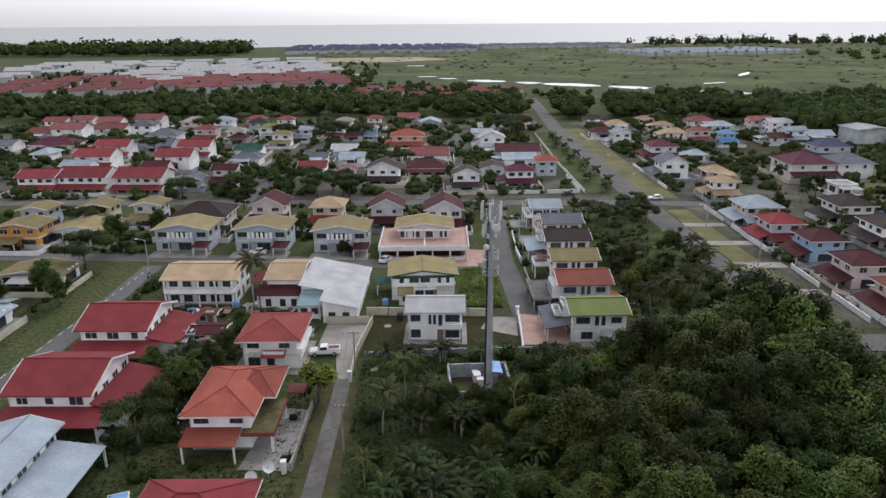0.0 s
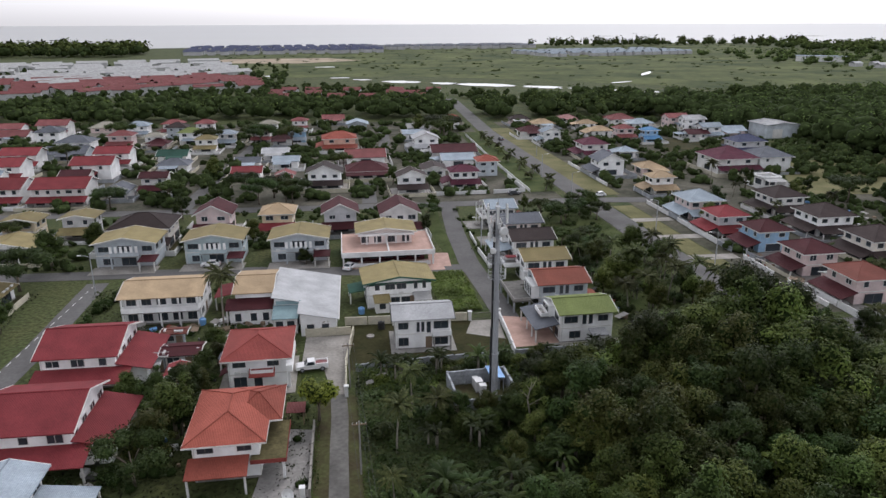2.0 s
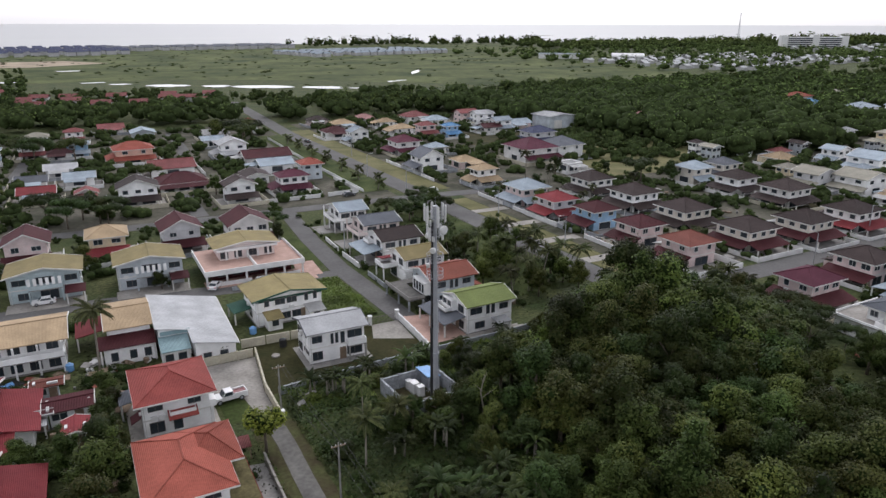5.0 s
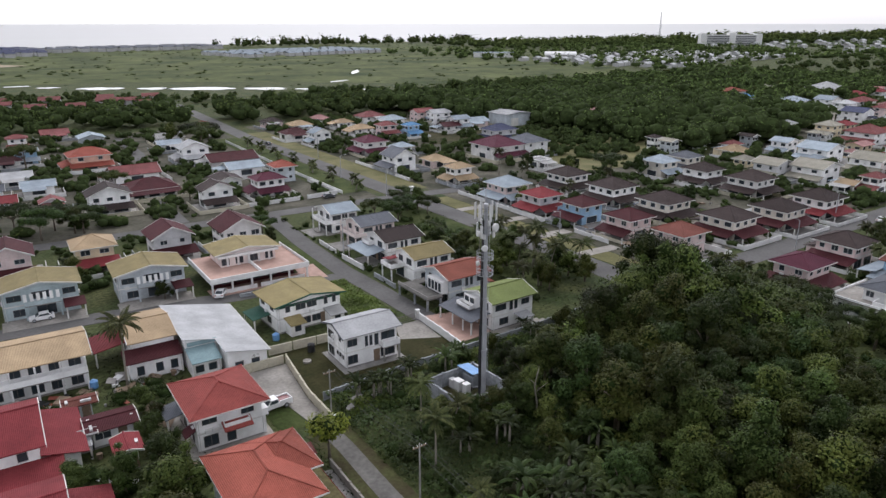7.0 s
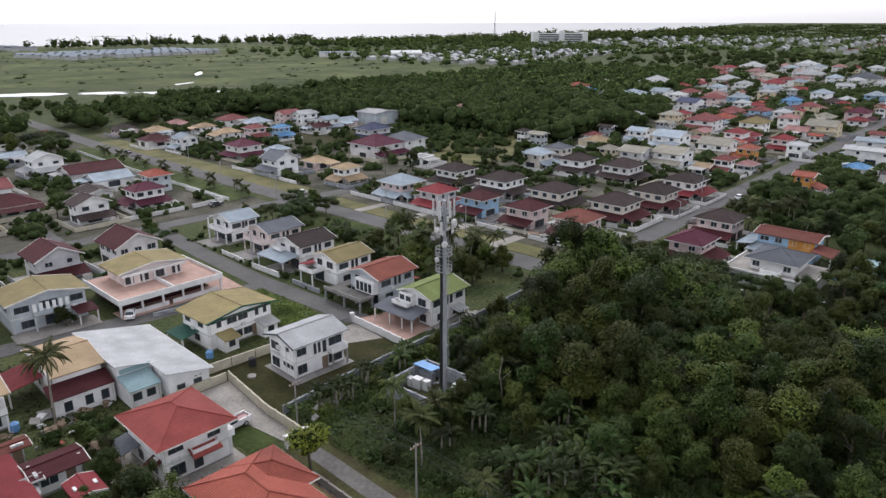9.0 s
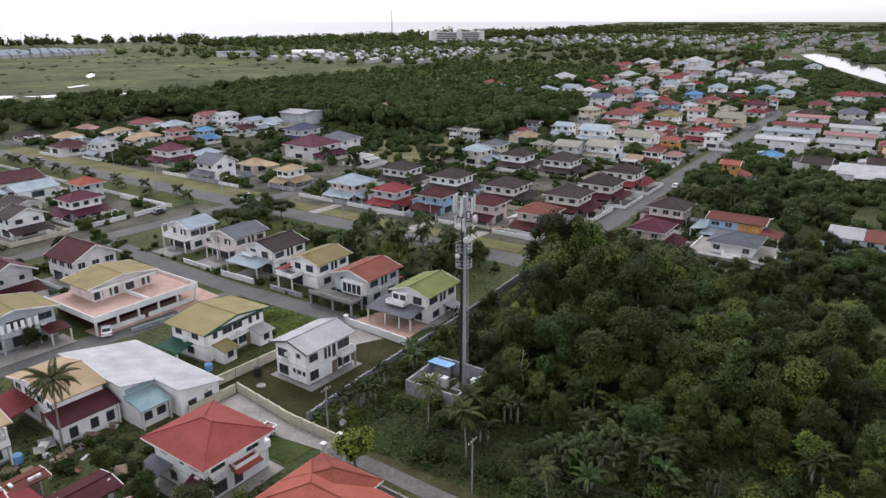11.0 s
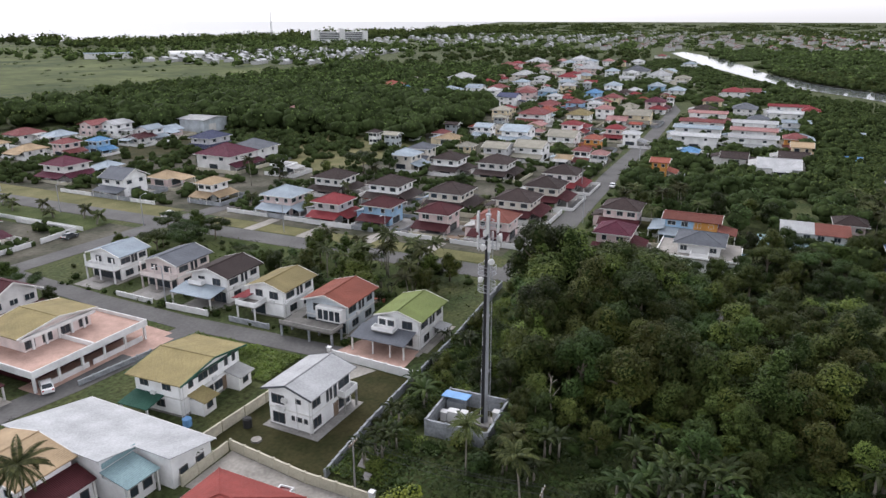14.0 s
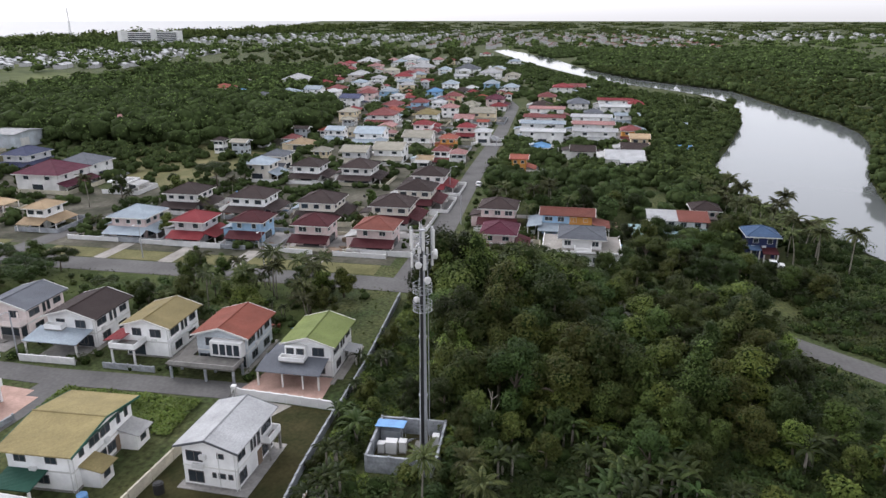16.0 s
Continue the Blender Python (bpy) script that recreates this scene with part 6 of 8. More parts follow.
def navy_house():
    h, hw, hd, top = house(91.5, -61.2, 8.4, 8.0, 2, "dark_blue", "navy", "hip", faces="SW", label="dark navy blue house with a blue roof among palms")
    lean_to(h, -hw - 3.4, -hd, -hw - 0.02, 0.4, 2.9, 2.3, "E", roof_mat("maroon"))
    lean_to(h, -hw - 2.4, 0.6, -hw - 0.02, hd, 3.3, 2.8, "E", roof_mat("dark_blue"))
    take(73, -66, 88, -57)


rusty_duplex(), terrace_house(), two_roof_house(), navy_house()


def infill(seed, n, x0, y0, x1, y1, roofs, walls, rot=0.0, size=(8.5, 12.0)):
    """Further houses of the same make, wherever a plot is left between the others."""
    rnd, done, tries = random.Random(seed), 0, 0
    while done < n and tries < n * 60:
        tries += 1
        x, y, w, d = rnd.uniform(x0, x1), rnd.uniform(y0, y1), rnd.uniform(*size), rnd.uniform(*size)
        if not free_rect(x - w / 2 - 1.2, y - d / 2 - 1.2, x + w / 2 + 1.2, y + d / 2 + 1.2):
            continue
        kind = rnd.choice(("hip", "hip", "gable"))
        house(x, y, w, d, rnd.choice((1, 1, 2)), rnd.choice(roofs), rnd.choice(walls), kind, rot=rot, pitch=0.42 if kind == "hip" else 0.3, faces="SW" if x < 330 else "W")
        done += 1


WALLS = ("white", "white", "white", "cream", "grey")
infill(51, 9, -225, 130, 46, 300, ("red", "maroon", "red", "dark_grey", "pale_grey", "brown", "orange"), WALLS, -2)
infill(54, 16, 240, 24, 470, 118, ("pale_grey", "red", "cream", "white", "pink", "brown", "orange", "blue"), WALLS)
infill(55, 5, 240, -60, 380, 10, ("white", "red", "pale_grey", "dark_grey", "pink"), WALLS)
infill(57, 40, 185, 24, 480, 130, ("pale_grey", "red", "cream", "white", "pink", "brown", "orange", "dull_red"), WALLS, 0, (5.5, 8.5))
infill(56, 18, 470, 60, 800, 240, ("white", "red", "pale_grey", "pink"), WALLS, 8, (10, 16))


# ---- the mast and its compound ----
def mast():
    r = root("cell_mast", 0, 0, 0, 0, "tall grey steel monopole with antennas, rails and white dishes", "mast")
    for z0, z1, a, b in ((0, 8, 0.54, 0.48), (8, 16, 0.47, 0.41), (16, 23.5, 0.40, 0.34), (23.5, 29.6, 0.33, 0.26)):
        part("pole_section", Shape().tube([(0, 0, z0), (0, 0, z1)], [a, b], 12), STEEL, r)
        part("flange", Shape().tube([(0, 0, z1 - 0.1), (0, 0, z1 + 0.1)], [b + 0.1, b + 0.1], 12), STEEL, r)
    part("cable_run", Shape().box(-0.70, -0.2, 0.3, -0.48, 0.2, 12.0).box(-0.60, -0.18, 12.0, -0.40, 0.18, 23.0).box(-0.52, -0.16, 23.0, -0.34, 0.16, 27.5), BLACK, r, "black feeder cables down the pole")
    lad = Shape()
    lad.tube([(0.3, -0.75, 0.5), (0.22, -0.62, 27.5)], [0.025, 0.025], 5).tube([(-0.1, -0.78, 0.5), (-0.12, -0.64, 27.5)], [0.025, 0.025], 5)
    for i in range(60):
        z = 0.8 + i * 0.44
        lad.tube([(-0.1, -0.77 + 0.14 * z / 27, z), (0.3, -0.74 + 0.14 * z / 27, z)], [0.015, 0.015], 4)
    part("ladder", lad, STEEL, r)
    for z in (19.6, 21.9):
        for k, thick in ((0.0, 0.05), (0.55, 0.035), (1.05, 0.035)):
            part("platform_rail", Shape().ring(z + k, 1.15, thick), STEEL, r)
        for i in range(10):
            t = 2 * math.pi * i / 10
            c, s = math.cos(t), math.sin(t)
            part("rail_post", Shape().tube([(1.15 * c, 1.15 * s, z), (1.15 * c, 1.15 * s, z + 1.05)], [0.025, 0.025], 4), STEEL, r)
            part("bracket", Shape().tube([(0.4 * c, 0.4 * s, z), (1.15 * c, 1.15 * s, z)], [0.03, 0.03], 4), STEEL, r)
    for z, n, rad in ((28.6, 6, 1.3), (26.2, 4, 1.1)):
        hd = Shape().ring(z + 0.3, 0.75, 0.05).ring(z - 0.6, 0.75, 0.05)
        for i in range(n):
            t = 2 * math.pi * (i + 0.3) / n
            hd.tube([(0.3 * math.cos(t), 0.3 * math.sin(t), z - 0.3), (rad * math.cos(t), rad * math.sin(t), z - 0.3)], [0.04, 0.04], 5)
            hd.tube([(rad * math.cos(t), rad * math.sin(t), z - 1.3), (rad * math.cos(t), rad * math.sin(t), z + 1.4)], [0.045, 0.045], 6)
        part("antenna_frame", hd, STEEL, r)
        for i in range(n):
            t = 2 * math.pi * (i + 0.3) / n
            a = part("panel_antenna", Shape().box(-0.16, -0.09, -1.05, 0.16, 0.09, 1.25 if z > 28 else 0.7), WHITEPLASTIC, r,
                     "pale panel antenna", at=((rad + 0.16) * math.cos(t), (rad + 0.16) * math.sin(t), z), rz=math.degrees(t) + 90)
    for x, y, z, d, t in ((0.5, -1.35, 26.6, 0.62, -70), (-0.9, 0.2, 25.6, 0.4, 170), (-0.6, -0.7, 23.7, 0.42, 215), (-0.7, 0.5, 21.2, 0.36, 150)):
        dish = Shape()
        pts, rad = [(0, -0.16, 0), (0, -0.05, 0), (0, 0.05, 0), (0, 0.28, 0), (0, 0.36, 0)], [d * 0.35, d * 0.95, d, d, d * 0.8]
        dish.tube(pts, rad, 18)
        ds = part("microwave_dish", dish, WHITEPLASTIC, r, "white drum dish antenna", at=(x, y, z), rz=t - 90, smooth=False)
        part("bracket", Shape().tube([(0, -0.1, 0), (0, -0.75, 0)], [0.05, 0.05], 6), STEEL, ds)
    for i, (z, t) in enumerate(((27.3, 40), (27.3, 160), (27.1, 280), (25.2, 100), (25.2, 220))):
        part("radio_unit", Shape().box(-0.2, -0.1, -0.35, 0.2, 0.12, 0.35), WHITEPLASTIC, r, "pale remote radio unit", at=(0.62 * math.cos(radians(t)), 0.62 * math.sin(radians(t)), z), rz=t + 90)
    part("lightning_rod", Shape().tube([(0.1, 0.1, 29.5), (0.1, 0.1, 31.0)], [0.03, 0.015], 5), STEEL, r)
    part("footing", Shape().box(-1.3, -1.3, -0.1, 1.3, 1.3, 0.35), CONCRETE, r)


def compound():
    boundary_wall([(-5.9, 6.0), (3.0, 6.3), (3.3, -2.3), (-5.6, -2.6), (-5.9, 6.0)], 2.4, GREYWALL, "grey block wall round the mast compound", step=2.6, thick=0.2)
    flat("compound_floor", [(-5.8, 5.9), (2.9, 6.2), (3.2, -2.2), (-5.5, -2.5)], 0.09, DIRT, "dirty dark floor of the mast compound", "yard")
    sh = root("equipment_shelter", 1.2, 4.6, 0, 92, "small shelter with a blue sheet roof on steel posts", "shelter")
    part("roof", Shape().slab([(-1.9, -1.1, 2.5), (1.9, -1.1, 2.5), (1.9, 1.1, 2.75), (-1.9, 1.1, 2.75)], 0.08), BLUESHEET, sh)
    for px in (-1.7, 1.7):
        for py in (-0.9, 0.9):
            part("post", Shape().box(px - 0.05, py - 0.05, 0, px + 0.05, py + 0.05, 2.5), STEEL, sh)
    part("rack", Shape().box(-1.3, -0.5, 0.1, 1.3, 0.5, 1.7), material("grey_cabinet", (0.30, 0.32, 0.34), rough=0.5), sh, "grey equipment rack")
    for x, y, w, d, hh in ((-1.5, 3.9, 1.0, 1.4, 1.7), (-1.7, 5.2, 0.8, 0.8, 1.4), (-1.1, 2.5, 0.9, 0.9, 1.6), (1.0, -1.4, 0.9, 0.8, 1.5)):
        c = root("equipment_cabinet", x, y, 0.09, 3, "white metal equipment cabinet on a plinth", "cabinet", "mast cabinets")
        part("body", Shape().box(-w / 2, -d / 2, 0.15, w / 2, d / 2, hh), WHITEPLASTIC, c)
        part("plinth", Shape().box(-w / 2 - 0.05, -d / 2 - 0.05, 0, w / 2 + 0.05, d / 2 + 0.05, 0.15), CONCRETE, c)
        part("cap", Shape().box(-w / 2 - 0.06, -d / 2 - 0.06, hh, w / 2 + 0.06, d / 2 + 0.06, hh + 0.07), WHITEPLASTIC, c)
        part("door", Shape().box(-w / 2 + 0.06, -d / 2 - 0.03, 0.22, w / 2 - 0.06, -d / 2 - 0.002, hh - 0.08), WHITEPLASTIC, c)
    tr = root("cable_tray", 0.6, 3.2, 0, 0, "steel cable tray full of coiled cables", "cable tray")
    for i in range(9):
        part("cable", Shape().tube([(-1.6 + i * 0.12, -0.6 + 0.1 * (i % 3), 0.5), (-0.8 + i * 0.05, -1.2, 0.9 + 0.07 * (i % 4)), (0.0, -2.0 + 0.05 * i, 1.1), (-0.4, -2.5, 1.4)], [0.05] * 4, 5), STEEL if i % 2 else BLACK, tr)
    take(-7, -3.6, 4.4, 7.4)


mast(), compound()


# ---- garden walls, fences and gates ----
boundary_wall([(-19.4, 12.9), (-7.8, 13.7), (6.7, 13.9)], 1.3, GREYWALL, "weathered grey panel wall behind the white house", step=2.0)
boundary_wall([(-20.8, 31.4), (-8.0, 30.6), (2.0, 30.0)], 1.6, CREAMWALL, "long cream garden wall", step=4.0, piers=False)
boundary_wall([(-19.3, 27.3), (-21.0, 14.7), (-21.2, 5.8)], 1.5, CREAMWALL, "cream wall between the concrete yard and lawn", step=2.4)
boundary_wall([(-27.6, 27.5), (-19.6, 27.4)], 1.5, CREAMWALL, "cream wall at the end of the yard", step=2.6)
boundary_wall([(8.0, 29.6), (7.6, 22), (7.0, 14.1)], 1.4, WHITEWALL, "pale wall along the forecourt", step=2.4)
boundary_wall([(6.9, 13.7), (20, 13.7), (38, 14.6), (49.5, 15.2)], 1.4, GREYWALL, "weathered wall running to the main road", step=3.0)
boundary_wall([(73.0, 107), (73.0, 93)], 1.1, WHITEWALL, "white garden wall beside the main road", step=2.8)
boundary_wall([(72.8, 87), (72.8, 76)], 1.1, WHITEWALL, "white garden wall beside the main road", step=2.8)
boundary_wall([(72.8, 70), (72.6, 59)], 1.1, GREYWALL, "blue grey garden wall beside the main road", step=2.8)
boundary_wall([(72.6, 54), (72.4, 42)], 1.1, WHITEWALL, "white garden wall beside the main road", step=2.8)
boundary_wall([(72.4, 37), (72.2, 24)], 1.1, WHITEWALL, "white garden wall beside the main road", step=2.8)
boundary_wall([(12.6, 60), (12.4, 70)], 1.2, WHITEWALL, "white front garden wall", step=2.4)
boundary_wall([(12.6, 46), (12.6, 55)], 1.0, GREYWALL, "low grey front garden wall", step=2.4)
boundary_wall([(12.8, 74), (13.2, 84)], 1.0, WHITEWALL, "white front garden wall", step=2.4)
boundary_wall([(42, 128), (42, 180), (44, 250)], 1.1, WHITEWALL, "white drain wall along the grass strip", step=5, piers=False, cap=False)
boundary_wall([(-26.2, -17.6), (-26, -8), (-25.8, -2.2)], 1.2, PALECON, "low concrete wall beside the lane", step=2.4)
boundary_wall([(70, 132), (70, 150), (70, 172)], 1.1, WHITEWALL, "white garden wall of the far houses", step=3.4)
boundary_wall([(30, 128), (40.5, 129), (40.5, 152)], 1.3, WHITEWALL, "white garden wall with piers", step=2.4)
boundary_wall([(10, 128.6), (28, 128.2)], 1.2, WHITEWALL, "white front garden wall", step=2.4)
boundary_wall([(-3.5, 57.4), (-16, 59.2)], 0.9, GREYWALL, "low grey garden wall beside the street", step=2.6)
for px, py in ((-21.2, 5.4), (-24.0, 5.6), (2.4, 29.9), (8.0, 30.2), (-27.0, -17.8)):
    g = root("gate_post", px, py, 0, 0, "white gate post with a flat cap", "gate post", "gate posts")
    part("shaft", Shape().box(-0.28, -0.28, -0.1, 0.28, 0.28, 1.7), WHITEWALL, g)
    part("cap", Shape().box(-0.36, -0.36, 1.7, 0.36, 0.36, 1.85), WHITEWALL, g)
gt = root("metal_gate", 5.2, 29.9, 0, 1, "closed dark steel bar gate", "gate")
part("gate_frame", Shape().box(-2.4, -0.03, 0.15, 2.4, 0.03, 0.22).box(-2.4, -0.03, 1.35, 2.4, 0.03, 1.42), DARKFRAME, gt)
for i in range(20):
    part("bar", Shape().box(-2.37 + i * 0.25 - 0.02, -0.02, 0.2, -2.37 + i * 0.25 + 0.02, 0.02, 1.4), DARKFRAME, gt)


# ---- vehicles ----
def wheel(parent, x, y, r=0.33):
    w = part("wheel", Shape().tube([(0, -0.11, 0), (0, 0.11, 0)], [r, r], 14), RUBBER, parent, at=(x, y, r))
    part("rim", Shape().tube([(0, -0.125, 0), (0, 0.125, 0)], [r * 0.6, r * 0.6], 10), STEEL, w)


def paint(name, c):
    return material("paint_" + name, c, rough=0.3, spread=0.05, scale=0.8, bump=0)


def hull(profile, hw, inset=0.0):
    """A body swept across from a side profile of (x, z)."""
    s = Shape()
    n = len(profile)
    s.v = [(x, -hw + inset * (z > 0.95), z) for x, z in profile] + [(x, hw - inset * (z > 0.95), z) for x, z in profile]
    s.f = [tuple(range(n)), tuple(range(2 * n - 1, n - 1, -1))] + [((i + 1) % n, i, i + n, (i + 1) % n + n) for i in range(n)]
    return s


def car(x, y, rz, colour, label, group="parked cars", z=0.1):
    c = root("car", x, y, z, rz, label, "car", group)
    part("body", hull([(-2.1, 0.3), (2.1, 0.3), (2.15, 0.6), (1.95, 0.8), (1.0, 0.92), (-1.75, 0.95), (-2.1, 0.85)], 0.85), paint(*colour), c)
    part("cabin", hull([(-1.75, 0.95), (1.0, 0.92), (0.35, 1.42), (-1.2, 1.46)], 0.8, 0.1), paint(*colour), c)
    g = Shape()
    g.slab([(0.42, -0.66, 1.40), (1.0, -0.72, 0.96), (1.0, 0.72, 0.96), (0.42, 0.66, 1.40)], -0.015)
    part("windscreen", g, GLASS, c)
    g = Shape()
    g.slab([(-1.24, -0.64, 1.43), (-1.74, -0.7, 0.99), (-1.74, 0.7, 0.99), (-1.24, 0.64, 1.43)], -0.015)
    part("rear_window", g, GLASS, c)
    for sd in (-1, 1):
        part("side_window", Shape().add([(-1.4, sd * 0.80, 1.0), (0.7, sd * 0.80, 1.0), (0.3, sd * 0.725, 1.36), (-1.12, sd * 0.725, 1.38)], [(0, 1, 2, 3) if sd < 0 else (3, 2, 1, 0)]), GLASS, c)
        part("headlight", Shape().box(2.02, sd * 0.62 - 0.16, 0.6, 2.16, sd * 0.62 + 0.16, 0.74), WHITEPLASTIC, c)
        part("tail_light", Shape().box(-2.13, sd * 0.66 - 0.12, 0.66, -2.05, sd * 0.66 + 0.12, 0.86), paint("tail_red", (0.4, 0.02, 0.02)), c)
        for wx in (-1.3, 1.32):
            wheel(c, wx, sd * 0.78)
    return c


def pickup(x, y, rz):
    c = root("pickup_truck", x, y, 0.07, rz, "white pickup truck with a dark red load bed liner", "pickup")
    w = paint("white", (0.78, 0.78, 0.78))
    part("body", hull([(-2.55, 0.45), (2.5, 0.45), (2.55, 0.8), (2.3, 0.98), (1.2, 1.05), (-2.55, 1.05)], 0.9), w, c)
    part("cabin", hull([(-0.55, 1.05), (1.2, 1.05), (0.65, 1.68), (-0.45, 1.7)], 0.82, 0.08), w, c)
    part("bed_liner", Shape().box(-2.45, -0.75, 1.0, -0.62, 0.75, 1.08), paint("dark_red", (0.16, 0.03, 0.03)), c)
    part("bed_wall", Shape().box(-2.55, -0.9, 1.05, -0.6, -0.76, 1.32).box(-2.55, 0.76, 1.05, -0.6, 0.9, 1.32).box(-2.55, -0.76, 1.05, -2.45, 0.76, 1.32), w, c)
    part("windscreen", Shape().slab([(0.72, -0.68, 1.64), (1.2, -0.74, 1.09), (1.2, 0.74, 1.09), (0.72, 0.68, 1.64)], -0.015), GLASS, c)
    for sd in (-1, 1):
        part("side_window", Shape().add([(-0.4, sd * 0.83, 1.12), (0.95, sd * 0.83, 1.12), (0.6, sd * 0.76, 1.6), (-0.36, sd * 0.76, 1.6)], [(0, 1, 2, 3) if sd < 0 else (3, 2, 1, 0)]), GLASS, c)
        part("headlight", Shape().box(2.4, sd * 0.66 - 0.16, 0.72, 2.56, sd * 0.66 + 0.16, 0.9), WHITEPLASTIC, c)
        for wx in (-1.6, 1.6):
            wheel(c, wx, sd * 0.82, 0.38)


pickup(-26.4, 14.9, 184)
car(-18.6, 62.6, 60, ("white", (0.78, 0.78, 0.78)), "white hatchback parked beside the cross street")
car(76.5, 80.5, 20, ("silver", (0.45, 0.46, 0.47)), "silver saloon parked in a front drive")
car(62, 118.5, 184, ("white", (0.78, 0.78, 0.78)), "white van-like car at the road junction")
car(57.5, 232, 92, ("dark", (0.05, 0.055, 0.06)), "dark car driving on the main road")
car(-50, 69.5, 178, ("white", (0.78, 0.78, 0.78)), "white car parked before a grey house")
car(-124, 74, 175, ("white", (0.78, 0.78, 0.78)), "white car parked on the street")
car(36, 125.5, 5, ("dark", (0.05, 0.055, 0.06)), "dark car parked by a garden wall")
car(-86, 16, 80, ("dark", (0.05, 0.055, 0.06)), "dark car parked beside the street")
car(150, 12.8, 0, ("white", (0.78, 0.78, 0.78)), "white car parked along the long street")
car(82.6, -62.8, -100, ("white", (0.78, 0.78, 0.78)), "white car parked before the navy house")


# ---- plants ----
def quads_mesh(name, centres, axes_u, axes_v, mats, extra=None, index=0):
    """Leaves as bent diamonds: centre, half length and half width of each; extra: a Shape that is joined as material 1."""
    n = len(centres)
    c, u, v = np.asarray(centres), np.asarray(axes_u), np.asarray(axes_v)
    nrm = np.cross(u, v)
    nrm /= np.linalg.norm(nrm, axis=1, keepdims=True) + 1e-9
    size = np.linalg.norm(v, axis=1, keepdims=True)
    pts = np.stack([c - u, c + v - nrm * size * 0.25, c + u, c - v - nrm * size * 0.25], 1).reshape(-1, 3)
    faces = [(4 * i, 4 * i + 1, 4 * i + 2, 4 * i + 3) for i in range(n)]
    verts = [tuple(p) for p in pts.tolist()]
    k = len(verts)
    if extra:
        verts += extra.v
        faces += [tuple(i + k for i in f) for f in extra.f]
    me = bpy.data.meshes.new(name)
    me.from_pydata(verts, [], faces)
    for m in mats:
        me.materials.append(m)
    if extra:
        me.polygons.foreach_set("material_index", [0] * n + [1] * len(extra.f))
        me.polygons.foreach_set("use_smooth", [False] * n + [True] * len(extra.f))
    me.update()
    return me


def blob(shape, centre, radius, rng, squash=0.85, rows=4, cols=7):
    """A rough lump, so that no sky shows through the middle of a crown."""
    k = len(shape.v)
    for j in range(rows + 1):
        a = math.pi * j / rows
        for i in range(cols):
            t = 2 * math.pi * i / cols
            r = radius * rng.uniform(0.8, 1.1)
            shape.v.append((centre[0] + r * math.sin(a) * math.cos(t), centre[1] + r * math.sin(a) * math.sin(t), centre[2] + r * math.cos(a) * squash))
    for j in range(rows):
        for i in range(cols):
            m = (i + 1) % cols
            shape.f.append((k + j * cols + i, k + (j + 1) * cols + i, k + (j + 1) * cols + m, k + j * cols + m))


def leaves_on(lobes, count, size, rng, droop=0.0, up=0.45):
    """Leaf places on the shells of the lobes (x, y, z, radius, squash), mostly facing outward and up."""
    w = np.array([l[3] ** 2 for l in lobes])
    which = rng.choice(len(lobes), count, p=w / w.sum())
    d = rng.normal(size=(count, 3))
    d[:, 2] += 0.25
    d /= np.linalg.norm(d, axis=1, keepdims=True)
    L = np.array(lobes)[which]
    rad = L[:, 3] * rng.uniform(0.6, 1.0, count) ** 0.6 * rng.choice((0.94, 1.05, 1.2, 1.42), count, p=(0.36, 0.32, 0.2, 0.12))
    c = L[:, :3] + d * rad[:, None] * np.stack([np.ones(count), np.ones(count), L[:, 4]], 1)
    nrm = d + rng.normal(size=(count, 3)) * 0.42 + np.array([0, 0, up])
    nrm /= np.linalg.norm(nrm, axis=1, keepdims=True)
    t = rng.normal(size=(count, 3))
    t[:, 2] -= droop
    u = np.cross(nrm, np.cross(t, nrm))
    u /= np.linalg.norm(u, axis=1, keepdims=True) + 1e-9
    v = np.cross(nrm, u)
    s = size * rng.uniform(0.6, 1.5, count)[:, None]
    return c, u * s, v * s * rng.uniform(0.4, 0.75, count)[:, None]


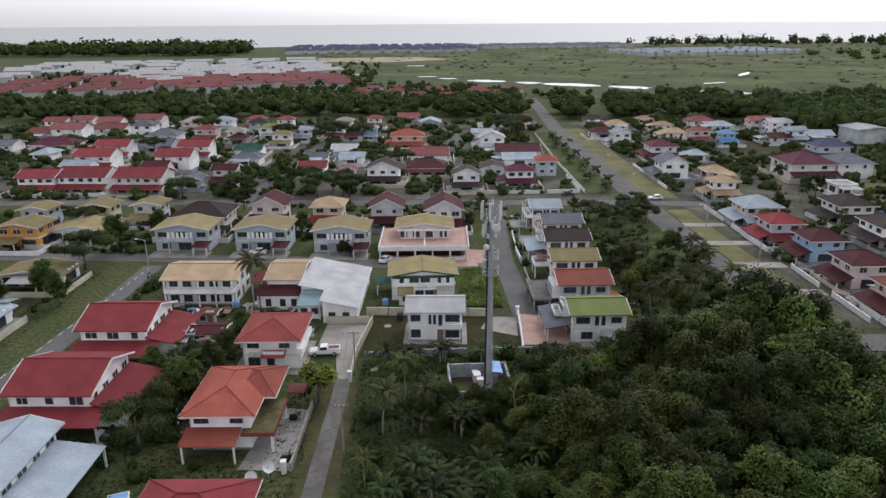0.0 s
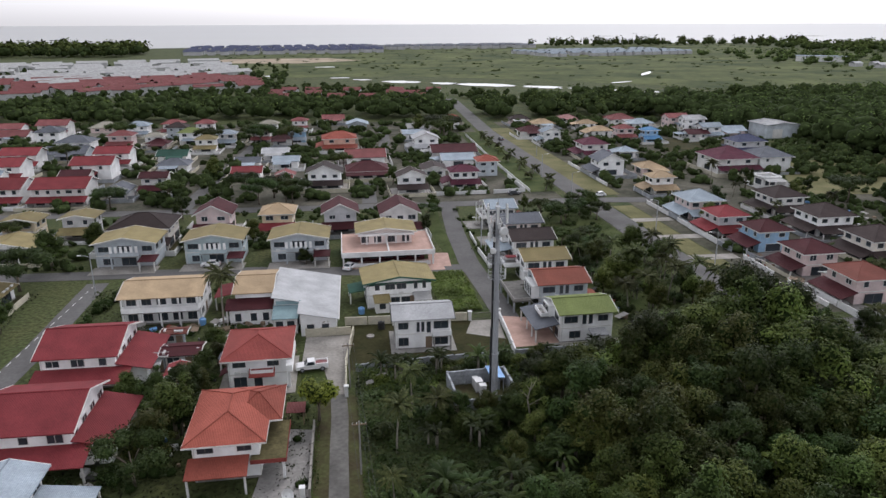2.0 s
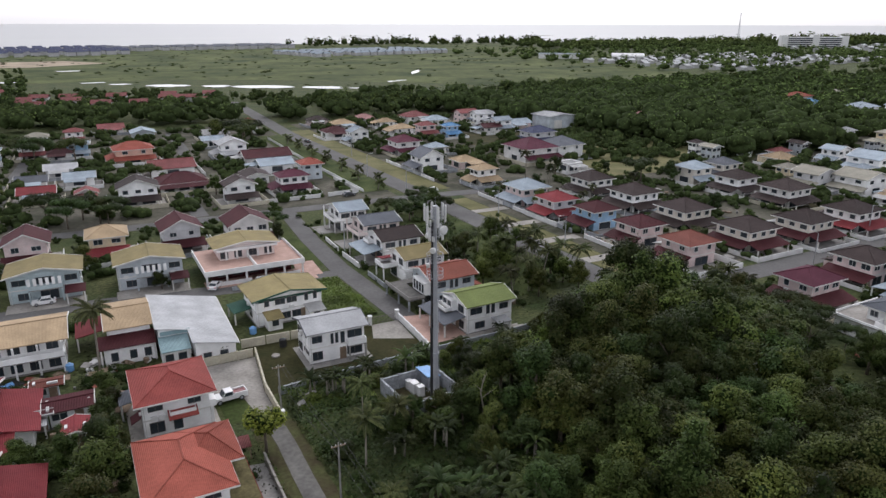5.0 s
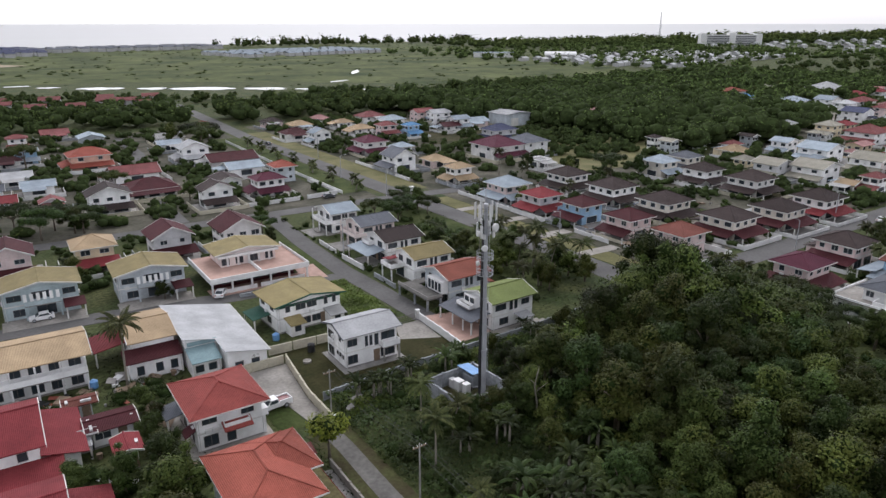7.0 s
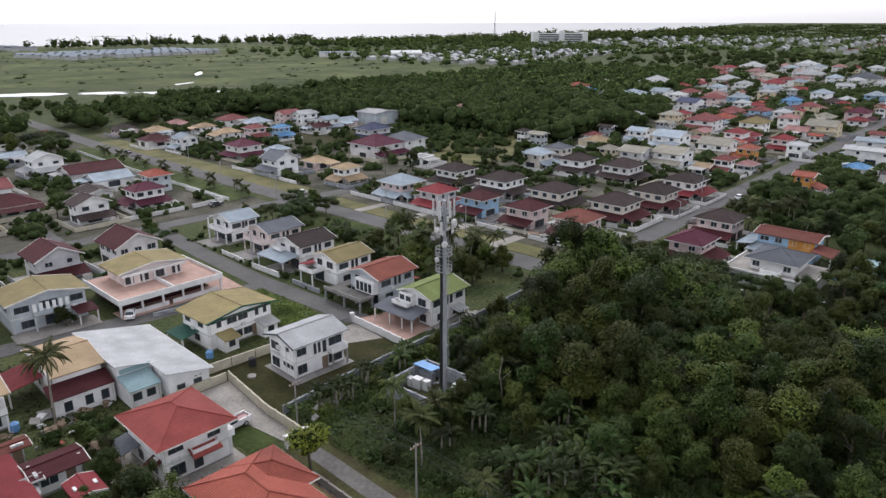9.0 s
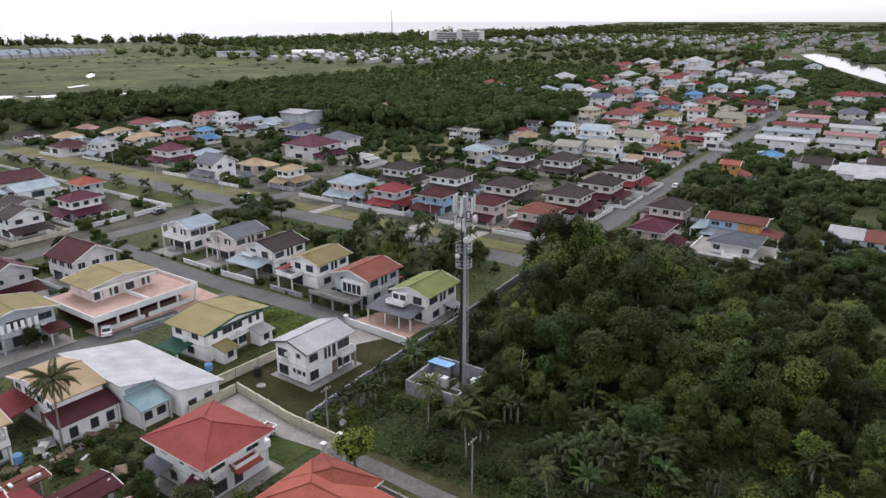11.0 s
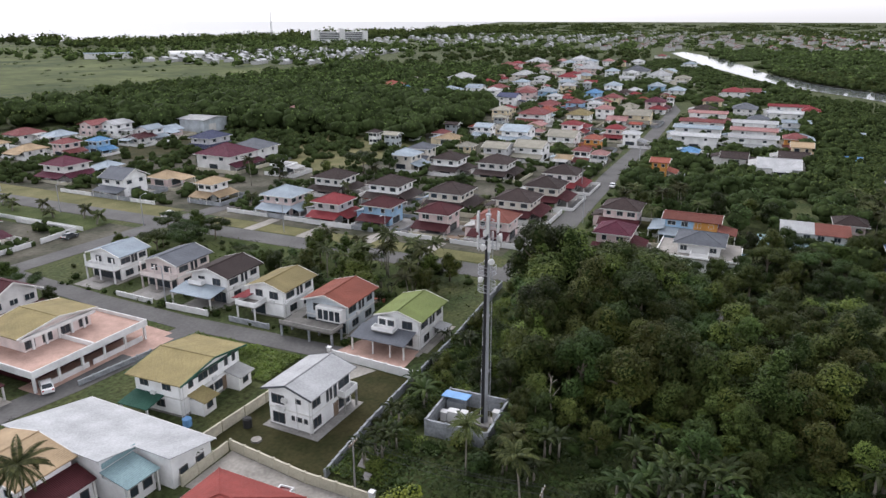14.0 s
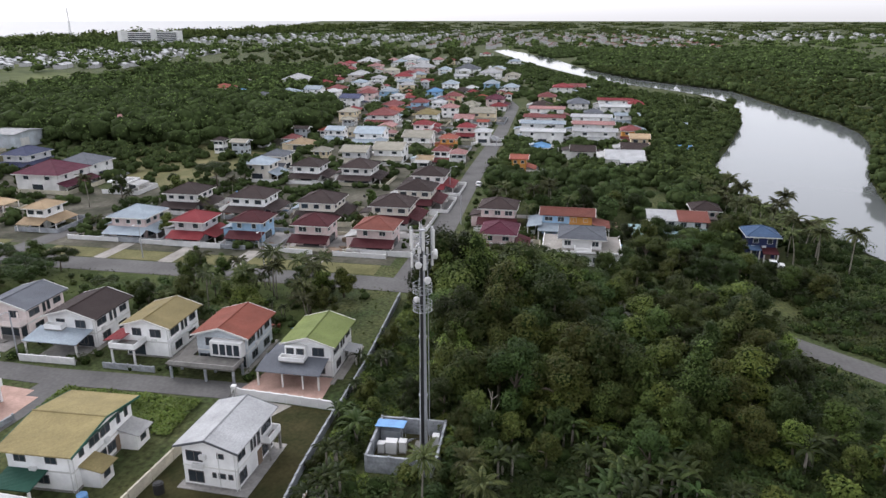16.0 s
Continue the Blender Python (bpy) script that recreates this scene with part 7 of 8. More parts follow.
def tree_kind(seed, form, leaf, count, size, height, radius):
    """A trunk mesh and a crown mesh for one kind of tree."""
    rng, rnd = np.random.default_rng(seed), random.Random(seed)
    lobes = []
    if form == "round":
        for i in range(rnd.randint(22, 28)):
            k = rnd.random()
            a, q = rnd.uniform(0, 6.28), rnd.uniform(0.1, 0.95) * (1.05 - 0.55 * k)
            z = height * (0.34 + 0.56 * k)
            lobes.append((q * radius * math.cos(a), q * radius * math.sin(a), z, radius * rnd.choice((0.17, 0.22, 0.28, 0.36)) * rnd.uniform(0.85, 1.15), rnd.uniform(0.65, 1.1)))
    elif form == "tall":
        for i in range(12):
            k = i / 11
            a = rnd.uniform(0, 6.28)
            q = radius * rnd.uniform(0.3, 0.75) * (1.2 - k)
            lobes.append((q * math.cos(a), q * math.sin(a), height * (0.25 + 0.68 * k), radius * rnd.uniform(0.34, 0.5) * (1.15 - 0.55 * k), 1.1))
    elif form == "umbrella":
        for i in range(13):
            a, q = rnd.uniform(0, 6.28), math.sqrt(rnd.uniform(0.02, 0.9))
            lobes.append((q * radius * math.cos(a), q * radius * math.sin(a), height * (0.82 - 0.14 * q) + rnd.uniform(-0.4, 0.4), radius * rnd.uniform(0.26, 0.36), 0.55))
    else:  # bush
        for i in range(5):
            a, q = rnd.uniform(0, 6.28), rnd.uniform(0, 0.6)
            lobes.append((q * radius * math.cos(a), q * radius * math.sin(a), height * rnd.uniform(0.3, 0.6), radius * rnd.uniform(0.4, 0.6), 0.8))
    # Core lumps carry the crown's inner shade in their colour.
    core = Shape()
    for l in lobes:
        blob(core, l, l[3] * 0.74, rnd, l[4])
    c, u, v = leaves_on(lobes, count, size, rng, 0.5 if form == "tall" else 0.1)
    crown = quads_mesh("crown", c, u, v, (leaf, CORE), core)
    tr = Shape()
    r0 = 0.022 * height + 0.05
    lean = rnd.uniform(-0.5, 0.5)
    fork = height * (0.42 if form != "bush" else 0.2)
    tr.tube([(0, 0, -0.3), (lean * 0.3, 0, fork * 0.5), (lean * 0.6, 0.1, fork), (lean, 0.1, height * 0.7)], [r0 * 1.3, r0, r0 * 0.8, r0 * 0.3], 7)
    for l in lobes[:6]:
        tr.tube([(lean * 0.55, 0.1, fork * 0.95), ((l[0] + lean * 0.5) / 2, l[1] / 2, (fork + l[2]) / 2 + 0.2), (l[0], l[1], l[2])], [r0 * 0.5, r0 * 0.35, r0 * 0.12], 5)
    return tr.mesh("trunk", BARK if form != "tall" else PALEBARK, smooth=True), crown


def palm_kind(seed, height, fronds=28, length=4.0):
    rnd = random.Random(seed)
    bend = rnd.uniform(0.4, 1.6)
    tr = Shape()
    pts = [(bend * (k / 6) ** 2, 0, height * k / 6 - (0.3 if k == 0 else 0)) for k in range(7)]
    tr.tube(pts, [0.26] + [0.17 - 0.012 * k for k in range(6)], 8)
    C, U, V = [], [], []
    rib = Shape()
    for i in range(fronds):
        az, el = 2.399 * i + rnd.uniform(-0.2, 0.2), rnd.uniform(-0.35, 1.05)
        ln = length * rnd.uniform(0.8, 1.1)
        p, line = Vector((bend, 0, height)), []
        for k in range(9):
            line.append(p.copy())
            e = el - 1.5 * (k / 8) ** 1.4
            p = p + Vector((math.cos(az) * math.cos(e), math.sin(az) * math.cos(e), math.sin(e))) * ln / 8
        rib.tube(line[::2], [0.05, 0.04, 0.03, 0.02, 0.01], 4)
        for k in range(1, 25):
            t = k / 25 * 8
            j = min(7, int(t))
            q = line[j].lerp(line[j + 1], t - j)
            way = (line[j + 1] - line[j]).normalized()
            side = way.cross(Vector((0, 0, 1))).normalized()
            wl2 = 0.62 * math.sin(math.pi * min(1.0, 0.12 + k / 27)) + 0.1
            for sd in (-1, 1):
                u = (side * sd * 0.8 + way * 0.55 + Vector((0, 0, -0.55))).normalized() * wl2 / 2
                C.append(tuple(q + u)), U.append(tuple(u)), V.append(tuple(way * 0.11))
    crown = quads_mesh("crown", C, U, V, (FROND, FROND), rib)
    return tr.mesh("trunk", PALEBARK, smooth=True), crown


def banana_kind(seed):
    rnd = random.Random(seed)
    tr = Shape()
    s = Shape()
    for st in range(3):
        ox, oy, h = rnd.uniform(-0.8, 0.8), rnd.uniform(-0.8, 0.8), rnd.uniform(1.6, 2.8)
        tr.tube([(ox, oy, -0.2), (ox, oy, h)], [0.16, 0.1], 7)
        for i in range(7):
            az, el, ln = i * 0.9 + rnd.uniform(-0.3, 0.3), rnd.uniform(0.5, 1.2), rnd.uniform(1.7, 2.5)
            p, k0 = Vector((ox, oy, h)), len(s.v)
            side = Vector((-math.sin(az), math.cos(az), 0))
            for k in range(6):
                w = 0.24 * math.sin(math.pi * min(0.98, 0.1 + k / 5.6))
                s.v += [tuple(p - side * w - Vector((0, 0, 0.1))), tuple(p), tuple(p + side * w - Vector((0, 0, 0.1)))]
                e = el - 1.9 * (k / 5) ** 1.3
                p = p + Vector((math.cos(az) * math.cos(e), math.sin(az) * math.cos(e), math.sin(e))) * ln / 5
            for k in range(5):
                a = k0 + 3 * k
                s.f += [(a, a + 1, a + 4, a + 3), (a + 1, a + 2, a + 5, a + 4)]
    return tr.mesh("trunk", PALEBARK, smooth=True), s.mesh("crown", LEAF[0])


KIND = {
    "round": [tree_kind(11 + i, "round", LEAF[(0, 1, 4, 1, 0)[i]], 5600, 0.175, 9.5 + 0.5 * i, 4.5) for i in range(5)],
    "light": [tree_kind(25 + i, "round", LEAF[3], 5200, 0.178, 9.5, 4.4) for i in range(2)],
    "tall": [tree_kind(31 + i, "tall", LEAF[(2, 1, 0)[i]], 4000, 0.17, 12.0, 4.2) for i in range(3)],
    "umbrella": [tree_kind(51 + i, "umbrella", LEAF[(0, 1)[i]], 4400, 0.19, 9.0, 6.0) for i in range(2)],
    "bush": [tree_kind(71 + i, "bush", LEAF[(1, 3, 0)[i]], 800, 0.15, 2.2, 1.7) for i in range(3)],
    "fresh": [tree_kind(91 + i, "round", LIME, 1900, 0.19, 6.0, 3.0) for i in range(2)],
    "palm": [palm_kind(111 + i, (8.5, 7.0, 10.0)[i]) for i in range(3)],
    "young_palm": [palm_kind(131, 1.8, 12, 2.2)],
    "banana": [banana_kind(141), banana_kind(142)],
}
WORDS = {
    "round": ("tree", "broad-leaved green tree with a dense rounded crown", "tree"),
    "light": ("tree", "broad tree with light yellow green leaves", "tree"),
    "tall": ("tree", "tall slender tree with drooping dull green foliage", "tree"),
    "umbrella": ("tree", "spreading tree with a wide flat dark green crown", "tree"),
    "bush": ("shrub", "low leafy green shrub", "shrub"),
    "fresh": ("tree", "small tree with fresh yellow green leaves", "tree"),
    "palm": ("coconut_palm", "coconut palm with a slim pale trunk and arching fronds", "palm"),
    "young_palm": ("young_palm", "young palm with short arching fronds", "palm"),
    "banana": ("banana_plant", "clump of banana plants with long torn leaves", "banana plant"),
}
COUNT = {"n": 0}


def plant(kind, x, y, scale=1.0, turn=None, z=0.0):
    COUNT["n"] += 1
    rnd = random.Random(COUNT["n"] * 7919)
    tr, cr = KIND[kind][rnd.randrange(len(KIND[kind]))]
    name, label, cat = WORDS[kind]
    r = root(name, x, y, z, 0, label, cat, cat + "s")
    r.matrix_basis = pose(x, y, z, 0, 0, rnd.uniform(0, 360) if turn is None else turn) @ Matrix.Diagonal((scale, scale, scale * rnd.uniform(0.9, 1.12), 1))
    part("trunk", tr, None, r), part("crown", cr, None, r)


def scatter(seed, n, x0, y0, x1, y1, kinds, smin, smax, gap=2.0, keep=None, clear=1.0):
    """Plants at random in a rectangle, apart from each other and from what is taken."""
    rnd, done, tries = random.Random(seed), [], 0
    while len(done) < n and tries < n * 30:
        tries += 1
        x, y = rnd.uniform(x0, x1), rnd.uniform(y0, y1)
        if not free(x, y, clear) or (keep and not keep(x, y)) or any((x - a) ** 2 + (y - b) ** 2 < gap * gap for a, b in done):
            continue
        done.append((x, y))
        plant(rnd.choice(kinds), x, y, rnd.uniform(smin, smax))
    return done


# the grove south and east of the mast
scatter(1, 112, 9, -66, 50, 14, ("round", "round", "round", "umbrella", "round", "tall", "round", "light"), 0.7, 1.14, 4.0, keep=lambda x, y: y > -47 and y < 0.2 * x - 3)
scatter(2, 26, -2, -66, 12, -10, ("round", "round", "light"), 0.45, 0.75, 3.6)
scatter(3, 60, -17, -60, 8, 12, ("bush", "bush", "banana", "bush", "bush"), 0.9, 1.5, 2.0, clear=0.6)
scatter(18, 9, -16, -40, 4, -12, ("banana", "young_palm"), 0.9, 1.2, 2.5, clear=0.6)
for x, y, s in ((-6.2, -5.2, 0.45), (-2.2, -5.4, 0.5), (1.6, -5.0, 0.56), (4.8, -5.2, 0.6), (-9.4, -6.6, 0.42), (-3, -8.5, 0.48), (0.5, -7.2, 0.6), (3.6, -6.4, 0.62), (6.4, -1.4, 0.66), (-6.5, -8.5, 0.4), (6.8, 3.2, 0.5), (6.2, 8.6, 0.35)):
    plant("round", x, y, s)
scatter(4, 24, -16, 8, 30, 15, ("bush", "bush", "banana"), 0.6, 1.2, 1.6, clear=0.4)
scatter(9, 26, 24, -12, 51, 9, ("round", "tall", "umbrella", "light", "round"), 0.95, 1.2, 4.4, keep=lambda x, y: y < 0.2 * x - 2)
for x, y, s, k in ((41.5, 4.6, 1.5, "round"), (45.2, -0.6, 1.5, "light"), (46.5, -7.2, 1.5, "round"), (38, -1.4, 1.35, "tall"), (35.6, 2.4, 1.4, "round"), (40.5, -8, 1.3, "light"), (31, 0.8, 1.25, "round"), (47.6, 3.0, 1.3, "round"),
                   (25, -0.4, 1.1, "round"), (18.5, -1.6, 1.05, "light"), (33, -7, 1.25, "tall"), (50, -13, 1.3, "umbrella"), (42, -15, 1.25, "light"), (48, -19, 1.2, "round")):
    plant(k, x, y, s)
for x, y, s, k in ((22, -46, 0.75, "light"), (19.5, -49.6, 0.7, "round"), (34.5, -48.6, 0.85, "round"), (38.5, -47, 0.9, "umbrella"), (30, -51, 0.7, "light"), (26.4, -49, 0.75, "round"), (12.5, -46.5, 0.6, "round")):
    plant(k, x, y, s)
for x, y, s in ((36.6, -51.2, 0.66), (69.6, 11.0, 0.72), (72.6, 9.4, 0.66), (75.6, 7.6, 0.62)):
    plant("palm", x, y, s)
scatter(21, 16, 9, -2, 50, 11, ("bush", "light", "bush"), 0.4, 0.55, 3.4)
scatter(5, 40, 29.5, 26, 52, 60, ("round", "bush", "palm", "round", "light", "banana"), 0.5, 0.85, 2.9)
scatter(6, 26, 32, 60, 52, 112, ("bush", "round", "bush", "umbrella"), 0.4, 0.65, 3.4)
scatter(7, 26, 61, -66, 74, 8, ("round", "umbrella", "round"), 0.55, 0.78, 4.2, clear=1.2)
scatter(19, 16, 74, -66, 98, -30, ("round", "umbrella"), 0.6, 0.85, 4.6, clear=1.4)
scatter(20, 10, 112, -40, 140, 6, ("round", "palm"), 0.7, 0.95, 5.0, clear=1.4)
scatter(8, 38, 84, -84, 146, -56, ("palm",), 0.62, 0.92, 3.6, keep=lambda x, y: y > -62 - 0.24 * (140 - x))
for x, y, s in ((-12.3, -2.4, 0.7), (-15.2, -10.2, 0.78), (-9.8, -6.2, 0.68), (42.6, 31.6, 0.85), (46, 40.3, 0.9), (52.6, 33.2, 0.85), (38, 30, 0.9), (40, 44, 0.9), (-42.4, 33.2, 1.0), (124, -63, 0.95), (109, -68, 1.0), (117, -73, 0.95), (100, -76, 1.0), (79, -77, 0.9), (81, -71, 0.85), (106, -6, 0.8), (120, -12, 0.9), (116, -8, 0.85), (102, 122, 0.8), (-24.5, 29, 0.35)):
    plant("palm", x, y, s)
for x, y in ((-7.8, -23.8), (-6.2, -29.4), (-9.6, -26.4), (-4.4, -25.2), (-3.6, -31.6)):
    plant("banana", x, y, 1.35)
for x, y in ((-4.6, -4.2), (-1.8, -3.9), (0.8, -4.0), (2.9, -3.9), (-6.9, -3.4), (-7.4, 0.4), (4.6, -1.6), (4.8, 2.6)):
    plant("bush", x, y, 1.15)
for x, y, s in ((-116, 256, 1.1), (-103, 238, 1.2), (-52, 232, 1.15), (-38, 228, 1.1), (-101, 93, 0.8), (-124, 205, 0.9), (-88, 130, 0.85), (-74, 236, 1.0)):
    if free(x, y, 0.5):
        plant("umbrella", x, y, s)
plant("fresh", -25.2, -0.8, 1.05)
for x, y, s, k in ((-49, 137, 0.95, "umbrella"), (-34, 127, 0.95, "umbrella"), (-26.5, 83, 0.5, "round"), (-42.4, 91, 0.6, "round"), (7, 107, 0.55, "round"), (-56, 244, 1.2, "umbrella"), (34, 253, 1.3, "umbrella"), (-1, 147, 0.6, "round"), (-63, 167, 0.7, "round"), (-64, 113, 0.6, "round"), (-17, 175, 0.8, "umbrella"),
                   (-43, 15.2, 0.5, "round"), (-48, 6.4, 0.6, "round"), (-43, 7, 0.62, "round"), (-43.5, -1.3, 0.6, "round"), (-41.5, 19, 0.4, "round"), (-53, 9.5, 0.5, "round")):
    plant(k, x, y, s)
for x, y, s in ((-16.6, -22, 0.6),):
    plant("palm", x, y, s)
for x, y, s, k in ((-44, -2, 0.9, "round"), (-46, -7, 0.8, "round"), (-43.5, 4, 0.7, "round"), (-47, -12, 0.75, "umbrella"), (-42, 24, 0.5, "round"), (-87, 60, 1.1, "umbrella"), (-85, 73, 1.0, "round"), (-99, 44, 0.8, "round"),
                   (-82, 38, 0.7, "round"), (-88, 44, 0.8, "round"), (-92, 34, 0.7, "round"), (-28.5, 67, 0.45, "round"), (4.5, 100, 0.6, "umbrella"), (2, 88, 0.5, "round"), (36, 96, 0.7, "umbrella"),
                   (40, 90, 0.75, "umbrella"), (-44, 126, 0.9, "umbrella"), (-40, 134, 0.9, "umbrella"), (-36, 128, 0.8, "round"), (-58, 84, 0.5, "round"), (-42, 86, 0.6, "round"), (134, 98, 1.0, "umbrella"),
                   (142, 92, 0.8, "round"), (112, 118, 0.7, "round"), (94, 104, 0.65, "round"), (120, 104, 0.7, "round"), (-72, 134, 0.8, "umbrella"), (30, 240, 1.1, "umbrella"), (38, 255, 1.1, "umbrella"), (22, 256, 1.0, "round")):
    plant(k, x, y, s)
for i in range(14):
    plant("young_palm", 48 + (i % 2) * 3, 130 + i * 8.5, 1.3)
# gardens among the houses
scatter(11, 22, -150, 66, 0, 118, ("bush", "bush", "round", "bush"), 0.4, 0.75, 4.0)
scatter(13, 24, 62, 20, 130, 112, ("bush", "round", "bush", "palm"), 0.4, 0.7, 4.0)
scatter(16, 16, -100, -30, -28, 60, ("bush", "round", "bush", "banana"), 0.35, 0.7, 4.0)
scatter(17, 16, 13, 28, 30, 110, ("bush",), 0.4, 0.7, 2.0, clear=-6.0)


# ---- far woods, one mesh a stretch ----
def woods(seed, spots, label, size=1.0, leaf=None, low=False, leaves=80, wide=1.0):
    """Crowns of many leaf clumps, each on its own place (x, y, height, radius)."""
    rng, rnd, core = np.random.default_rng(seed), random.Random(seed), Shape()
    if not spots:
        return None
    C, U, V = [], [], []
    away = sum(math.hypot(p[0] + 45, p[1] + 60) for p in spots) / max(1, len(spots))
    rows, cols = (4, 7) if away < 300 else (3, 6)
    if 150 < away < 1200:
        leaves, size = int(leaves * 0.8), size * 0.8
    if away > 420:
        leaves, size = int(leaves * (0.55 if away < 1200 else 0.34)), size * (1.25 if away < 1200 else 1.6)
    for x, y, h, r in spots:
        z0, r = lift(x, y), r * wide
        if low:
            r *= 1.3
            lobes = [(x + rnd.uniform(-0.9, 0.9) * r, y + rnd.uniform(-0.9, 0.9) * r, z0 + h * rnd.uniform(0.1, 0.55), r * rnd.uniform(0.35, 0.75), rnd.uniform(0.6, 1.0) * min(1.0, 0.9 * h / r)) for _ in range(4)]
        else:
            lobes = [(x + rnd.uniform(-0.6, 0.6) * r, y + rnd.uniform(-0.6, 0.6) * r, z0 + h * rnd.uniform(0.42, 0.8), r * rnd.uniform(0.4, 0.75), rnd.uniform(0.6, 0.9) * min(1.0, 0.9 * h / r)) for _ in range(6)]
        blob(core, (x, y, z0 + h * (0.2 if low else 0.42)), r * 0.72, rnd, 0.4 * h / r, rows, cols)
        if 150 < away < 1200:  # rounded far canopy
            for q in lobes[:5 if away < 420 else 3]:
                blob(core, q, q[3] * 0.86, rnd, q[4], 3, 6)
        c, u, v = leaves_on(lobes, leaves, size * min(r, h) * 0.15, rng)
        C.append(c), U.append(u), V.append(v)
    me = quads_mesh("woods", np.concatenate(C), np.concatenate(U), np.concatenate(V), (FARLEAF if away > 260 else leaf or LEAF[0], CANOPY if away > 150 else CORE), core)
    return tagged(new("woods", me), label, "woods", "", "stuff")


def by_road(x, y):
    """Near the bending road."""
    line = [(-10, -90), (14, -82), (28, -71.5), (36.4, -61.6), (44.5, -52.5), (51.4, -28)]
    for (ax, ay), (bx, by) in zip(line, line[1:]):
        k = max(0, min(1, ((x - ax) * (bx - ax) + (y - ay) * (by - ay)) / ((bx - ax) ** 2 + (by - ay) ** 2)))
        if math.hypot(x - ax - k * (bx - ax), y - ay - k * (by - ay)) < 4.6:
            return True
    return False


def spots_in(seed, n, x0, y0, x1, y1, hmin, hmax, test=None, cap=None):
    rnd, out, tries = random.Random(seed), [], 0
    while len(out) < n and tries < n * 12:
        tries += 1
        x, y = rnd.uniform(x0, x1), rnd.uniform(y0, y1)
        if free(x, y, 2.0) and not by_road(x, y) and (not test or test(x, y)):
            h = rnd.uniform(hmin, hmax)
            h = min(h, cap(x, y)) if cap else h
            out.append((x, y, h, max(h, 1.8) * rnd.uniform(0.38, 0.55)))
    return out


def near_river(x, y):
    line = [(40, -116), (100, -102), (150, -90), (190, -95), (250, -113), (320, -130), (400, -130), (470, -120), (530, -88), (597, -50), (710, -10), (880, 30), (1180, 112)]
    best = 1e9
    for (ax, ay), (bx, by) in zip(line, line[1:]):
        k = max(0, min(1, ((x - ax) * (bx - ax) + (y - ay) * (by - ay)) / ((bx - ax) ** 2 + (by - ay) ** 2)))
        best = min(best, math.hypot(x - ax - k * (bx - ax), y - ay - k * (by - ay)))
    return best


def bank(x, y):
    """Plants stay low on the open strip beside the river."""
    return 1.0 + max(0.0, near_river(x, y) - 20.0) * (0.13 if 330 < x < 480 else 0.24)


def dry(x, y):
    return near_river(x, y) > (12 + (16 if 120 < x < 360 else 4) + (7 if 170 < x < 300 else 0))


woods(201, spots_in(201, 330, -420, 316, 54, 384, 8, 13), "dark belt of spreading trees behind the houses", 0.7, wide=1.2, leaves=130)
woods(202, spots_in(202, 210, 70, 300, 330, 376, 8, 13), "dark belt of spreading trees behind the houses", 0.7, wide=1.2, leaves=130)
woods(203, spots_in(203, 470, 165, 105, 330, 320, 7, 14, lambda x, y: x > 196 or y > 232), "thick green wood beside the estate", 0.5, wide=1.5, leaves=160)
woods(204, spots_in(204, 420, 330, 180, 640, 400, 6, 10), "thick green wood beyond the estate", leaf=LEAF[0], wide=1.9, leaves=110)
woods(205, spots_in(205, 560, 84, -112, 450, -46, 4.5, 9, dry, bank), "riverside trees along the near bank")
woods(206, spots_in(206, 620, 120, -420, 700, -60, 5, 8, lambda x, y: dry(x, y) and near_river(x, y) > (18 if x < 380 else 30) and near_river(x, y) < 160 and y < -0.0 * x - 95 + max(0, x - 480) * 0.35), "riverside trees along the far bank", wide=1.5)
woods(231, spots_in(231, 420, 320, -60, 900, 110, 4, 6.5, lambda x, y: near_river(x, y) > 20 and y > -118 + max(0, x - 420) * 0.42, bank), "trees between the last houses and the river", 0.9, low=True, wide=2.0, leaves=60)


def spots_bank(seed, line, side, x0, x1, step, hmin, hmax):
    """Crowns in a thick, uneven row along the water's edge."""
    rnd, out = random.Random(seed), []
    for (ax, ay), (bx, by) in zip(line, line[1:]):
        ln = math.hypot(bx - ax, by - ay)
        for i in range(int(ln / step)):
            for row in (2.6, 6.2, 10.0):
                k, h = (i + rnd.random()) * step / ln, rnd.uniform(hmin, hmax)
                x, y = ax + (bx - ax) * k, ay + (by - ay) * k + side * (row + rnd.uniform(-0.8, 1.6))
                if x0 < x < x1 and free(x, y, 1.0):
                    out.append((x, y, h, h * rnd.uniform(0.42, 0.6)))
    return out


woods(236, spots_bank(236, NEAR_BANK, 1, 150, 345, 3.4, 3.0, 6.0), "dense dark trees along the water's edge", wide=1.1, leaves=110)
woods(237, spots_bank(237, FAR_BANK, -1, 130, 720, 4.2, 4.0, 8.0), "dense dark trees along the far water's edge", wide=1.2, leaves=90)
woods(232, spots_in(232, 90, 60, -70, 112, -28, 2.5, 5.5), "thick scrub between the main road and the houses", 0.6, LEAF[0], low=True, leaves=220)
woods(235, spots_in(235, 170, 50, -86, 132, -58, 1.8, 4.5, dry), "scrub below the palms on the river bank", 0.6, LEAF[0], low=True, leaves=150)
woods(233, spots_in(233, 70, 110, -62, 160, 8, 4, 8), "dense trees behind the houses near the river", 0.6, LEAF[0], leaves=260)
woods(234, spots_in(234, 40, 62, -30, 112, 12, 1.5, 3.2), "garden shrubs round the houses near the river", 0.7, LEAF[1], low=True, leaves=160)
woods(207, spots_in(207, 760, 500, -420, 1300, 60, 6, 10, lambda x, y: near_river(x, y) > 31 and y < 0.15 * x - 110), "low woods across the river", 1.0, LEAF[0], low=True, wide=2.2)
